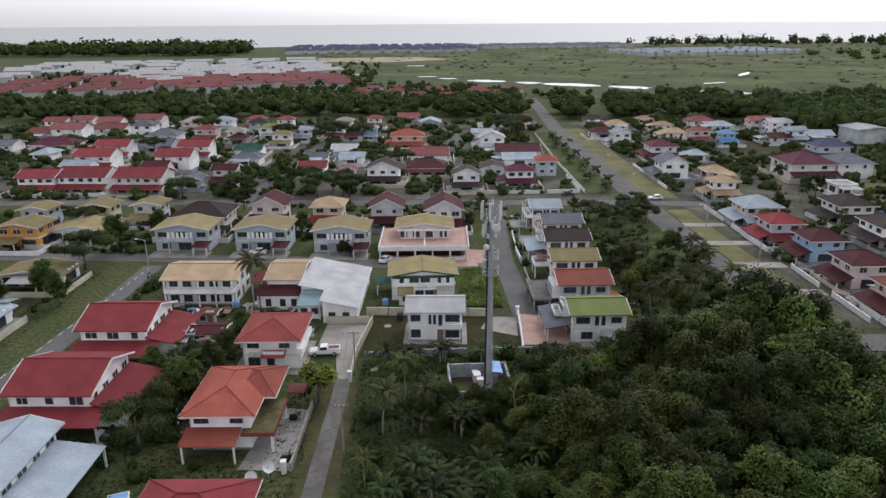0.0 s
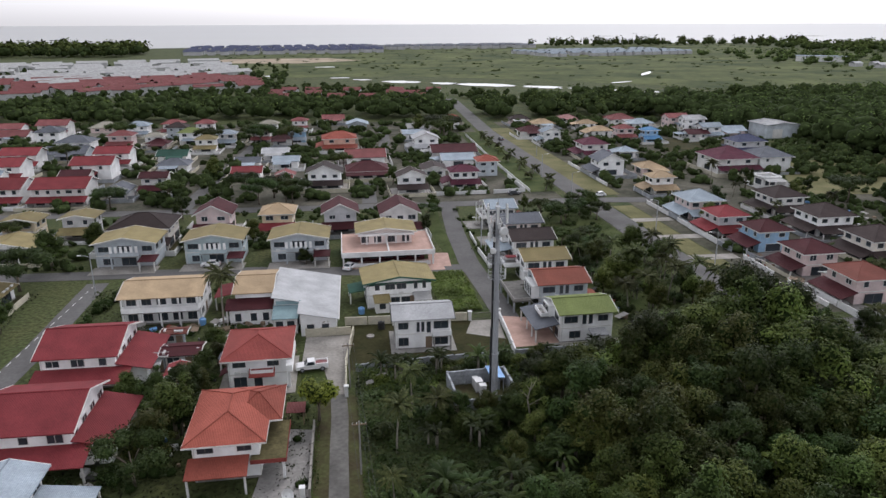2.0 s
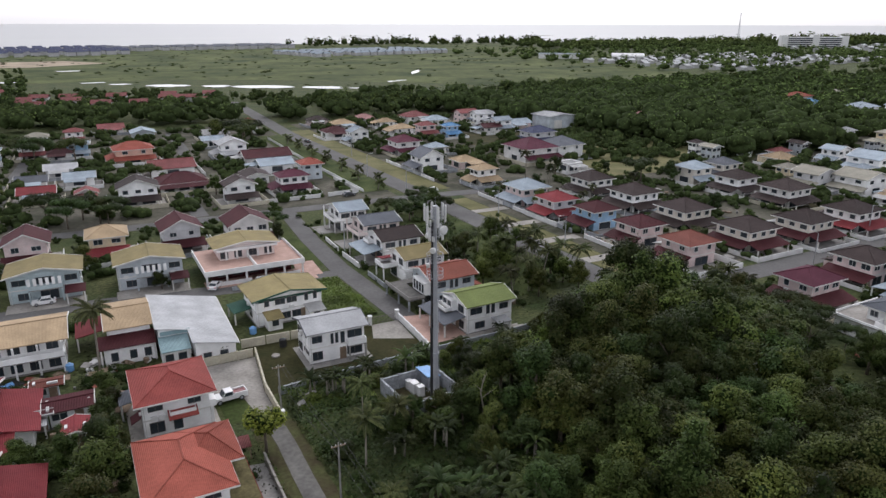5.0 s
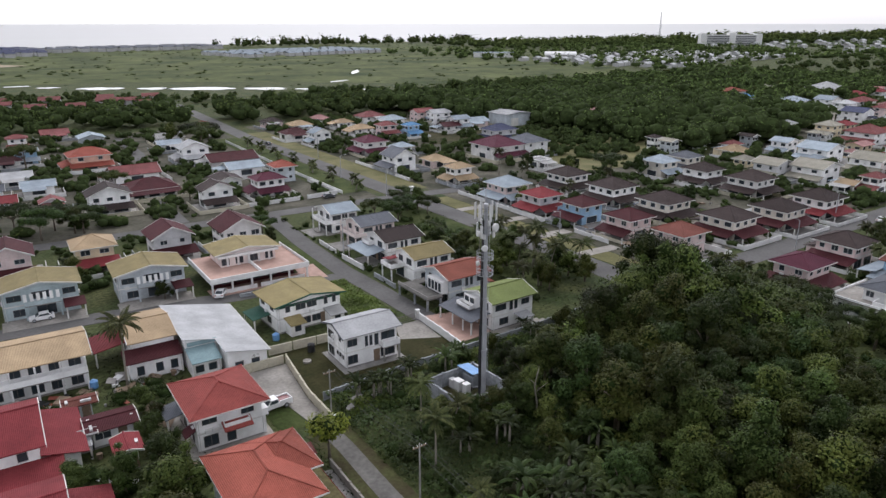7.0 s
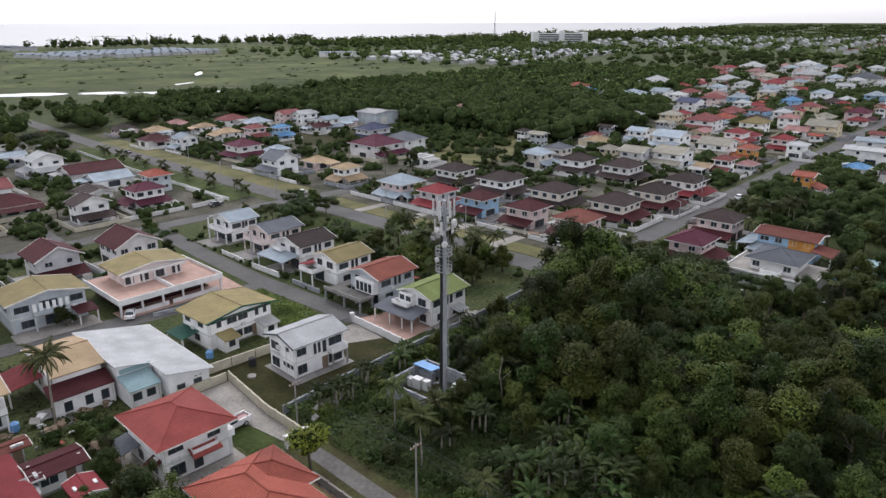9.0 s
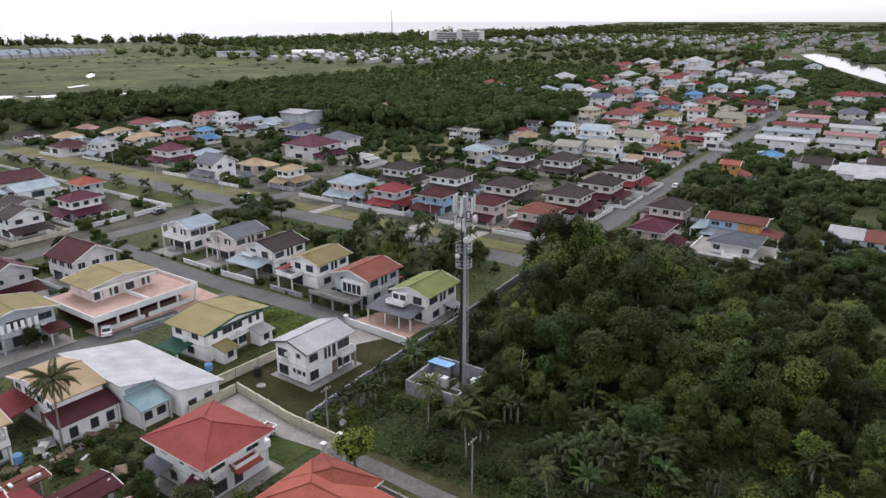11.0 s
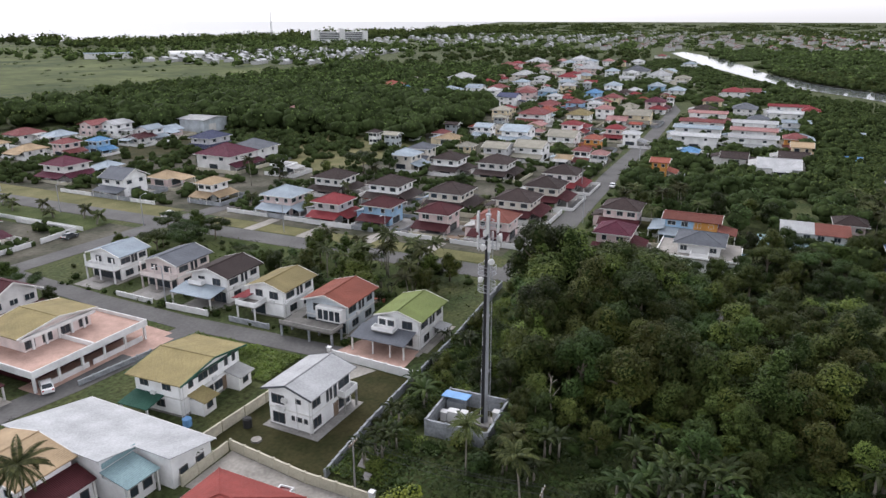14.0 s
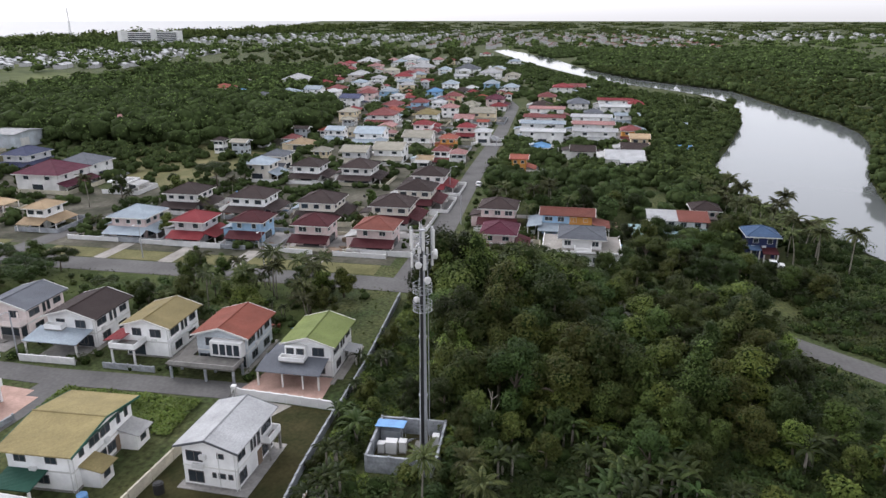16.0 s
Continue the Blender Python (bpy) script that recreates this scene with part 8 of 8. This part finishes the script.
woods(208, spots_in(208, 300, 420, 110, 1100, 400, 5, 9, lambda x, y: near_river(x, y) > 60, bank), "woods between the far houses", 1.2, wide=1.6)
woods(209, spots_in(209, 1100, 1000, -1400, 2600, 1150, 7, 11, lambda x, y: near_river(x, y) > 60), "far woods on the plain", 1.2, LEAF[0], low=True, wide=3.0)
woods(210, spots_in(210, 800, 2000, -3600, 4200, 1200, 8, 15), "farthest woods along the horizon", 1.4, LEAF[0], low=True, wide=6.0)
woods(211, spots_in(211, 420, -1100, 1130, -330, 1320, 14, 26), "tall dark trees along the shore", wide=1.3)
woods(212, spots_in(212, 130, 440, 1440, 1100, 1530, 6, 22), "low scrub along the shore", wide=1.3)
woods(213, spots_in(213, 300, 850, 1000, 1560, 1330, 10, 18), "dark trees along the shore", wide=1.6)
woods(214, spots_in(214, 260, -420, 400, -60, 700, 4, 8), "scrub and trees behind the belt", leaf=LEAF[1], wide=1.5)
woods(215, spots_in(215, 240, -70, 378, 330, 540, 3, 6, lambda x, y: y < 528 - 0.82 * x and abs(x - 63) > 7), "trees and scrub between the belt and the pools", wide=1.4)
woods(216, spots_in(216, 620, -180, 480, 900, 1480, 0.6, 2.6, lambda x, y: y > 640 - 0.8 * x and y > 0.78 * x + 130), "reeds and low scrub dotted over the marsh", 1.2, LEAF[3], low=True, wide=2.6, leaves=60)
woods(217, spots_in(217, 300, 560, 420, 1250, 1000, 7, 12), "trees among the far houses", wide=1.8)
woods(218, spots_in(218, 320, 1500, 900, 3200, 1250, 12, 22), "far dark woods near the shore", wide=2.0)
# garden trees and shrubs between the farther houses
woods(220, spots_in(220, 320, -440, 420, -60, 860, 4, 8), "trees between the far terraces", leaf=LEAF[0], leaves=48)
woods(221, spots_in(221, 150, -150, 70, 0, 118, 1.5, 3.5), "garden shrubs between the houses", 0.8, LEAF[1], low=True, leaves=48)
woods(222, spots_in(222, 540, -230, 126, 50, 306, 2, 6), "garden trees and shrubs between the houses", 0.9, low=True, leaves=48)
woods(223, spots_in(223, 190, 62, 20, 180, 112, 1.5, 4), "garden shrubs between the houses", 0.8, LEAF[1], low=True, leaves=48)
woods(224, spots_in(224, 330, 62, 122, 200, 292, 2, 6), "garden trees and shrubs between the houses", 0.9, low=True, leaves=48)
woods(225, spots_in(225, 560, 160, 22, 480, 190, 2, 6.5), "garden trees and shrubs along the long street", 0.9, low=True, leaves=48)
woods(226, spots_in(226, 420, 62, -70, 330, 10, 3, 7, lambda x, y: x > 150, bank), "scrub and trees between the street and the river", 0.9, LEAF[1], low=True, leaves=48)
woods(227, spots_in(227, 330, -19, -70, 56, 14, 1.2, 3.0), "undergrowth below the grove", 0.6, LEAF[0], low=True, leaves=130)


woods(228, spots_in(228, 190, -120, -50, -27, 60, 1.2, 3.2), "garden shrubs and hedges between the red roofed houses", 0.8, LEAF[0], low=True)
woods(229, spots_in(229, 330, 14, -110, 84, -47, 1.0, 2.6), "scrub on both sides of the bending road", 0.9, LEAF[1], low=True)
woods(230, spots_in(230, 24, 29, 20, 52.5, 110, 1.2, 3.0), "overgrown shrubs behind the row of houses", 0.8, LEAF[1], low=True)


def spots_along(seed, pts, off, step, hmin, hmax):
    """Places on both sides of a street, with gaps for the drives."""
    rnd, out = random.Random(seed), []
    for (ax, ay), (bx, by) in zip(pts, pts[1:]):
        ln = math.hypot(bx - ax, by - ay)
        ux, uy = (bx - ax) / ln, (by - ay) / ln
        for i in range(int(ln / step)):
            for sd in (-1, 1):
                if rnd.random() < 0.42:
                    continue
                t, o, h = (i + rnd.random()) * step, sd * (off + rnd.uniform(-0.3, 1.6)), rnd.uniform(hmin, hmax)
                x, y = ax + ux * t - uy * o, ay + uy * t + ux * o
                if free(x, y, 0.4):
                    out.append((x, y, h, h * rnd.uniform(0.34, 0.5)))
    return out


STREETS = [([(-140, 72), (-75, 67.5), (-40, 64.5), (-20, 61.2)], 4.4), ([(13.2, 30), (13.0, 62), (14.5, 112)], 1.2), ([(-160, 124), (-84, 122), (-30, 119), (6, 117.2)], 4.8),
           ([(76, 15.5), (170, 17), (250, 17), (370, 20)], 5.4), ([(-10.5, 126), (-9.5, 152), (-3, 190), (4, 240)], 4.2), ([(-66, 126), (-62, 170), (-55, 240)], 4.2), ([(-76, -12), (-74.6, 10), (-73, 32), (-72.4, 58)], 4.0)]
for i, (pts, off) in enumerate(STREETS):
    woods(240 + i, spots_along(240 + i, pts, off, 2.3, 0.8, 2.6), "hedges and garden shrubs along the street", 0.7, LEAF[i % 2], low=True, leaves=90)
rng_gap = random.Random(77)
GAPS = [(gx + rng_gap.uniform(-0.5, 0.5), gy + rng_gap.uniform(-0.9, 0.9), hh, hh * 0.4) for gy in (29.8, 43.4, 57.8, 71.6, 85.2, 99.0) for gx in (13.2, 14.6, 16.4, 18.8, 21.5, 25.0) for hh in (rng_gap.uniform(0.9, 2.7),) if rng_gap.random() < 0.85]
GAPS += [(12.9 + rng_gap.uniform(-0.3, 0.6), 31 + 2.1 * i + rng_gap.uniform(-0.6, 0.6), hh, hh * 0.42) for i in range(36) for hh in (rng_gap.uniform(0.5, 1.5),) if rng_gap.random() < 0.5]
woods(252, GAPS, "garden shrubs and hedges between the row houses", 0.7, LEAF[1], low=True, leaves=140)
woods(250, spots_along(250, [(29.5, 18), (30.5, 60), (30.5, 104)], 2.5, 2.0, 1.2, 3.4), "shrubs at the backs of the row houses", 0.7, LEAF[0], low=True, leaves=110)
woods(251, spots_in(251, 60, -56, -20, -38, 34, 1.0, 2.6), "dark shrubs between the yards", 0.7, LEAF[0], low=True, leaves=110)


def ground_cover(seed, n, x0, y0, x1, y1, zmin, zmax, size, leaf, label):
    """A carpet of creepers and tall weeds over uneven ground."""
    rng = np.random.default_rng(seed)
    x, y = rng.uniform(x0, x1, n), rng.uniform(y0, y1, n)
    ok = np.array([free(p, q, 0.15) and not by_road(p, q) for p, q in zip(x, y)])
    x, y = x[ok], y[ok]
    z = np.array([zmin + (zmax - zmin) * max(0.0, noise.noise((p * 0.22, q * 0.22, seed)) * 0.9 + 0.45) for p, q in zip(x, y)]) * rng.uniform(0.6, 1.1, len(x))
    nr = rng.normal(size=(len(x), 3)) * 0.5 + np.array([0, 0, 1.0])
    nr /= np.linalg.norm(nr, axis=1, keepdims=True)
    u = np.cross(nr, rng.normal(size=(len(x), 3)))
    u /= np.linalg.norm(u, axis=1, keepdims=True)
    s = size * rng.uniform(0.6, 1.4, len(x))[:, None]
    me = quads_mesh("undergrowth", np.stack([x, y, z], 1), u * s, np.cross(nr, u) * s * 0.6, (leaf,))
    tagged(new("undergrowth", me), label, "undergrowth", "", "stuff")


ground_cover(301, 46000, -19.5, -64, 30, 14.6, 0.2, 1.7, 0.24, LEAF[0], "thick creepers and weeds round the mast compound")
ground_cover(307, 21000, -18.5, 5.0, 49, 13.3, 0.1, 1.0, 0.2, LEAF[3], "bright weeds and creepers along the grey wall")
ground_cover(302, 2600, 28.5, 17, 52.8, 110, 0.1, 1.0, 0.24, LEAF[1], "tall weeds behind the row of houses")
ground_cover(303, 9000, -3.4, 34, 6.4, 56, 0.1, 0.9, 0.22, LEAF[3], "rank green weeds beside the olive roofed house")
ground_cover(305, 22000, -110, -45, -26, 62, 0.02, 0.45, 0.2, LEAF[0], "uncut grass and weeds in the gardens")
ground_cover(306, 6000, -26, -60, -19, 12, 0.02, 0.5, 0.17, LEAF[1], "weeds along the lane")
ground_cover(304, 16000, 30, -110, 62, -50, 0.2, 1.2, 0.3, LEAF[1], "weeds beside the bending road")


# ---- far estates: rows of long roofs ----
def far_rows(name, label, ox, oy, ang, rows, cols, dx, dy, w, d, h, mat, jitter=0.3, seed=0):
    """Blocks of walls and gable roofs in rows, one object of walls and one of roofs under a root."""
    r = root(name, ox, oy, 0, ang, label, "houses", kind="stuff")
    rnd, wl3, rf = random.Random(seed), Shape(), Shape()
    for j in range(rows):
        for i in range(cols):
            if rnd.random() < 0.12:
                continue
            x, y = i * dx + rnd.uniform(-1, 1) * jitter * dx, j * dy + rnd.uniform(-1, 1) * jitter * dy * 0.4
            ww, dd = w * rnd.uniform(0.8, 1.15), d * rnd.uniform(0.9, 1.1)
            wl3.box(x - ww / 2, y - dd / 2, 0, x + ww / 2, y + dd / 2, h)
            o = 0.5
            rf.slab([(x - ww / 2 - o, y - dd / 2 - o, h), (x + ww / 2 + o, y - dd / 2 - o, h), (x + ww / 2 + o, y, h + dd * 0.22), (x - ww / 2 - o, y, h + dd * 0.22)], 0.15)
            rf.slab([(x + ww / 2 + o, y + dd / 2 + o, h), (x - ww / 2 - o, y + dd / 2 + o, h), (x - ww / 2 - o, y, h + dd * 0.22), (x + ww / 2 + o, y, h + dd * 0.22)], 0.15)
    part("walls", wl3, FARWALL, r), part("roofs", rf, mat, r)


far_rows("row_houses", "far rows of terraced houses with pink red roofs", -330, 440, 14, 7, 9, 32, 23, 25, 9, 5.5, roof_mat("dull_red"), 0.1, 1)
far_rows("row_houses", "far rows of terraced houses with deep red roofs", -190, 470, 40, 4, 4, 40, 20, 36, 9, 6, roof_mat("dull_red"), 0.05, 2)
far_rows("row_houses", "far rows of terraced houses with pale roofs", -420, 600, 14, 8, 8, 44, 34, 34, 10, 5.5, roof_mat("concrete"), 0.2, 3)
far_rows("row_houses", "far long roofs of white terraces", -230, 560, 40, 5, 3, 74, 30, 60, 10, 6, roof_mat("concrete"), 0.08, 4)
far_rows("estate", "far housing estate with purple brown roofs", -250, 1180, 5, 12, 16, 22, 24, 14, 11, 6, roof_mat("navy"), 0.25, 5)
far_rows("estate", "far housing estate with purple brown roofs near the shore", 60, 1350, 5, 5, 15, 24, 22, 14, 11, 6, roof_mat("dark_grey"), 0.3, 6)
far_rows("estate", "scattered low houses beyond the tree belt", -60, 430, -12, 3, 5, 26, 24, 12, 9, 3.6, roof_mat("dull_red"), 0.4, 13)
far_rows("estate", "far housing estate with pale blue roofs", 330, 1000, 12, 7, 16, 17, 22, 13, 10, 5, roof_mat("pale_grey"), 0.2, 7)
far_rows("estate", "scattered low houses with pale roofs", 640, 480, 10, 8, 16, 26, 30, 11, 9, 4, roof_mat("white"), 0.45, 8)
far_rows("estate", "scattered far town houses with pale roofs", 1300, 300, 5, 9, 14, 70, 70, 18, 12, 6, roof_mat("white"), 0.5, 9)
far_rows("estate", "scattered far town houses with red roofs", 1250, -260, 5, 10, 18, 60, 56, 14, 11, 6, roof_mat("dull_red"), 0.5, 10)
far_rows("estate", "scattered far town houses with pale roofs", 1700, -900, 0, 16, 18, 80, 90, 18, 13, 6.5, roof_mat("concrete"), 0.5, 11)


def hotel():
    h = root("hotel_block", 1405, 912, 0, -35, "far white slab block with long dark balconies", "building")
    part("wall", Shape().box(-64, -8, 0, 64, 8, 23), WHITEWALL, h)
    for i in range(5):
        part("balcony_band", Shape().box(-54, -9, 3 + i * 4.0, -5, -8, 5 + i * 4.0).box(9, -9, 3 + i * 4.0, 54, -8, 5 + i * 4.0), GLASS, h, "dark balcony openings")
    part("tower", Shape().box(-68, -10, 0, -56, 10, 26), WHITEWALL, h)
    part("tower", Shape().box(-5, -10, 0, 9, 10, 28), WHITEWALL, h)
    part("tower", Shape().box(56, -10, 0, 68, 10, 25), WHITEWALL, h)
    d = root("hall", 705, 722, 0, -40, "far white hall with an arched roof", "building")
    part("wall", Shape().box(-22, -14, 0, 22, 14, 5), WHITEWALL, d)
    s = Shape()
    for i in range(11):
        t = math.pi * i / 10
        s.v += [(-23, -15 * math.cos(t), 5 + 4.5 * math.sin(t)), (23, -15 * math.cos(t), 5 + 4.5 * math.sin(t))]
    s.f += [(2 * i, 2 * i + 1, 2 * i + 3, 2 * i + 2) for i in range(10)] + [tuple(range(0, 22, 2)), tuple(range(21, 0, -2))]
    part("roof", s, WHITEWALL, d)
    e = root("hall", 640, 800, 0, -40, "far long low white building", "building")
    part("wall", Shape().box(-30, -8, 0, 30, 8, 7), WHITEWALL, e)
    part("roof", Shape().box(-31, -9, 7, 31, 9, 7.6), roof_mat("pale_grey"), e)
    m = root("radio_mast", 1490, 1176, 0, 0, "far thin lattice radio mast", "mast")
    for a, b in ((-1, -1), (1, -1), (0, 1)):
        part("leg", Shape().tube([(a * 2.5, b * 2.5, 0), (a * 0.6, b * 0.6, 75)], [0.35, 0.25], 5), STEEL, m)
    for i in range(15):
        z, k = i * 5.0, 2.5 - 1.9 * i / 15
        part("brace", Shape().tube([(-k, -k, z), (k, -k, z + 5), (0, k, z), (-k, -k, z + 5)], [0.2] * 4, 4), STEEL, m)


hotel()


def tank(x, y, z=0.0, s=1.0):
    t = root("water_tank", x, y, z, 0, "round blue plastic water tank", "water tank", "tanks")
    part("drum", Shape().tube([(0, 0, 0), (0, 0, 0.15), (0, 0, 1.15), (0, 0, 1.35)], [0.55 * s, 0.62 * s, 0.62 * s, 0.3 * s], 14), BLUESHEET, t)
    part("lid", Shape().tube([(0, 0, 1.35), (0, 0, 1.45)], [0.22 * s, 0.2 * s], 10), BLUESHEET, t)


# ---- street furniture and small things ----
def pole(x, y, h, label, lamp=None):
    r = root("street_lamp" if lamp is not None else "utility_pole", x, y, 0, lamp or 0, label, "lamp" if lamp is not None else "pole", "street poles")
    part("shaft", Shape().tube([(0, 0, -0.2), (0, 0, h)], [0.13, 0.09], 8), CONCRETE if lamp is None else STEEL, r)
    if lamp is not None:
        part("arm", Shape().tube([(0, 0, h - 0.1), (0.8, 0, h + 0.25), (1.9, 0, h + 0.35)], [0.06, 0.05, 0.04], 6), STEEL, r)
        part("lamp_head", Shape().box(1.6, -0.14, h + 0.28, 2.3, 0.14, h + 0.42), WHITEPLASTIC, r)
    else:
        part("crossarm", Shape().box(-0.9, -0.06, h - 0.5, 0.9, 0.06, h - 0.36), WOOD, r)
        for u in (-0.8, -0.3, 0.3, 0.8):
            part("insulator", Shape().tube([(u, 0, h - 0.36), (u, 0, h - 0.16)], [0.05, 0.04], 6), WHITEPLASTIC, r)


POLES = [(-20.6, 8.0), (-20.0, -14.0), (-19.4, -36.0)]
for x, y in POLES:
    pole(x, y, 7.5, "concrete utility pole with a timber crossarm")
wires = root("overhead_wires", 0, 0, 0, 0, "thin sagging overhead wires between poles", "wires")
for (ax, ay), (bx, by) in zip(POLES, POLES[1:]):
    for u in (-0.8, 0.3, 0.8):
        pts = [(ax + (bx - ax) * k / 8 + u, ay + (by - ay) * k / 8, 7.35 - 0.9 * 4 * (k / 8) * (1 - k / 8)) for k in range(9)]
        part("wire", Shape().tube(pts, [0.018] * 9, 4), BLACK, wires)
for x, y, a in ((52.6, 118, 0), (63, 80, 180), (63, 50, 180), (52.6, 150, 0), (62.5, 190, 180), (13.4, 71, 180), (-71, 56, 180), (104, 11.6, 90), (140, 20.8, -90), (200, 12.6, 90)):
    pole(x, y, 8.0, "grey steel street lamp with a curved arm", a)

tk = root("water_tank", -14.2, 28.8, 0.05, 0, "black round rain water drum on the lawn", "water drum")
part("drum", Shape().tube([(0, 0, 0), (0, 0, 1.3)], [0.62, 0.62], 14), RUBBER, tk)
part("lid", Shape().tube([(0, 0, 1.3), (0, 0, 1.42)], [0.5, 0.42], 14), RUBBER, tk)
wl4 = root("well_cover", -16.4, 25.6, 0.05, 0, "round pale concrete well cover in the grass", "well cover")
part("rim", Shape().tube([(0, 0, 0), (0, 0, 0.25)], [0.7, 0.7], 14), PALECON, wl4)
for x, y, z in ((-40.5, -29.5, 0), (-30.5, -20.5, 0), (-28.8, -18.6, 0)):
    ds = root("satellite_dish", x, y, 0, 40, "pale satellite dish on a short post", "satellite dish", "dishes")
    part("post", Shape().tube([(0, 0, -0.1), (0, 0, 1.4)], [0.06, 0.06], 6), STEEL, ds)
    part("bowl", Shape().tube([(0, 0, 1.35), (0, -0.12, 1.45), (0, -0.35, 1.68)], [0.1, 0.5, 0.75], 16, False), WHITEPLASTIC, ds)
for x, y, w, d, hh in ((-15.5, 9.8, 1.3, 0.9, 0.5), (-12.9, 9.2, 0.8, 0.7, 0.4), (-17.6, 8.2, 0.9, 0.7, 0.4)):
    b = root("scrap_heap", x, y, 0, 12, "heap of broken pale sheets and boxes in the scrub", "scrap")
    part("box", Shape().box(-w / 2, -d / 2, 0, w / 2, d / 2, hh), PALECON, b)
    part("sheet", Shape().slab([(-w * 0.7, -d * 0.6, hh + 0.05), (w * 0.6, -d * 0.7, hh + 0.2), (w * 0.7, d * 0.6, hh + 0.4), (-w * 0.6, d * 0.7, hh + 0.15)], 0.05), CONCRETE, b)
for x, y in ((-46.6, 36.2), (-46.2, 16.4), (-17.4, 36.4)):
    tank(x, y)
sd = root("garden_shed", -28.3, -0.2, 0, -4, "small open shed with a faded red sheet roof", "shed")
part("roof", Shape().slab([(-1.3, -1.2, 2.0), (1.3, -1.2, 2.0), (1.3, 1.2, 2.3), (-1.3, 1.2, 2.3)], 0.06), roof_mat("dull_red"), sd)
for px, py in ((-1.1, -1.0), (1.1, -1.0), (-1.1, 1.0), (1.1, 1.0)):
    part("post", Shape().box(px - 0.06, py - 0.06, 0, px + 0.06, py + 0.06, 2.0 + 0.12 * (py + 1)), WOOD, sd)
pl = root("paddling_pool", -45.6, -22.2, 0.02, 20, "small blue and white paddling pool on the paving", "pool")
part("rim", Shape().box(-1.2, -0.7, 0, 1.2, 0.7, 0.35), WHITEPLASTIC, pl)
part("water", Shape().box(-1.05, -0.55, 0.352, 1.05, 0.55, 0.37), BLUESHEET, pl)
sn = root("dead_tree", 2.8, -8.6, 0, 0, "bare pale dead tree with bent branches", "tree")
part("trunk", Shape().tube([(0, 0, -0.2), (0.2, 0.1, 2.5), (-0.2, 0.3, 5.0), (0.3, 0.2, 7.6)], [0.16, 0.13, 0.09, 0.04], 7), PALEBARK, sn)
for k, (z, ax, ay) in enumerate(((4.2, 1.4, -0.6), (5.2, -1.3, 0.5), (6.2, 1.1, 0.9), (6.6, -0.9, -0.8))):
    part("branch", Shape().tube([(0, 0.2, z), (ax * 0.6, ay * 0.6, z + 0.9), (ax, ay, z + 1.3)], [0.06, 0.045, 0.02], 5), PALEBARK, sn)


# ---- odds and ends lying in the yards ----
def clutter(seed, label, mat, n, areas, smin, smax):
    """Many small boxes, pots and sheets that nobody would count."""
    rnd, sp = random.Random(seed), Shape()
    for x0, y0, x1, y1 in areas:
        for _ in range(n):
            x, y, k = rnd.uniform(x0, x1), rnd.uniform(y0, y1), rnd.uniform(smin, smax)
            if not free(x, y, 0.5):
                continue
            if rnd.random() < 0.35:
                sp.tube([(x, y, 0.02), (x, y, 0.7 * k), (x, y, 0.75 * k)], [0.3 * k, 0.36 * k, 0.2 * k], 7)
            else:
                a, b, c = rnd.uniform(0.4, 1.1) * k, rnd.uniform(0.3, 0.8) * k, rnd.uniform(0.15, 0.8) * k
                t = rnd.uniform(0, 3.1)
                p = [(x + u * a * math.cos(t) - v * b * math.sin(t), y + u * a * math.sin(t) + v * b * math.cos(t), 0.02 + c + 0.1 * u * k) for u, v in ((-1, -1), (1, -1), (1, 1), (-1, 1))]
                sp.slab(p, c if rnd.random() < 0.6 else 0.06)
    if sp.v:
        tagged(new("yard_clutter", sp.mesh("yard_clutter", mat)), label, "clutter", "", "stuff")


YARDS = [(-56, -14, -38, 36), (-34, 21, -29, 26), (12.4, 28, 19, 62), (12.4, 62, 19, 110), (27, 18, 33, 104), (-80, 62, -22, 70), (-60, 32, -20, 38), (73, 24, 78, 108), (80, 20, 130, 110), (66, -32, 112, 10)]
clutter(401, "pale boxes, basins and sheets lying in the yards", WHITEPLASTIC, 16, YARDS, 0.35, 0.85)
clutter(402, "grey and rusty sheets and blocks lying in the yards", CONCRETE, 22, YARDS, 0.5, 1.6)
clutter(403, "brown planks and crates lying in the yards", WOOD, 20, YARDS, 0.5, 1.5)
clutter(404, "dark tyres and drums lying in the yards", RUBBER, 14, YARDS, 0.5, 1.2)
clutter(405, "blue drums and sheets lying in the yards", BLUESHEET, 5, YARDS, 0.5, 1.1)
clutter(406, "red and orange pots and crates in the yards", roof_mat("rust"), 8, YARDS, 0.4, 1.0)
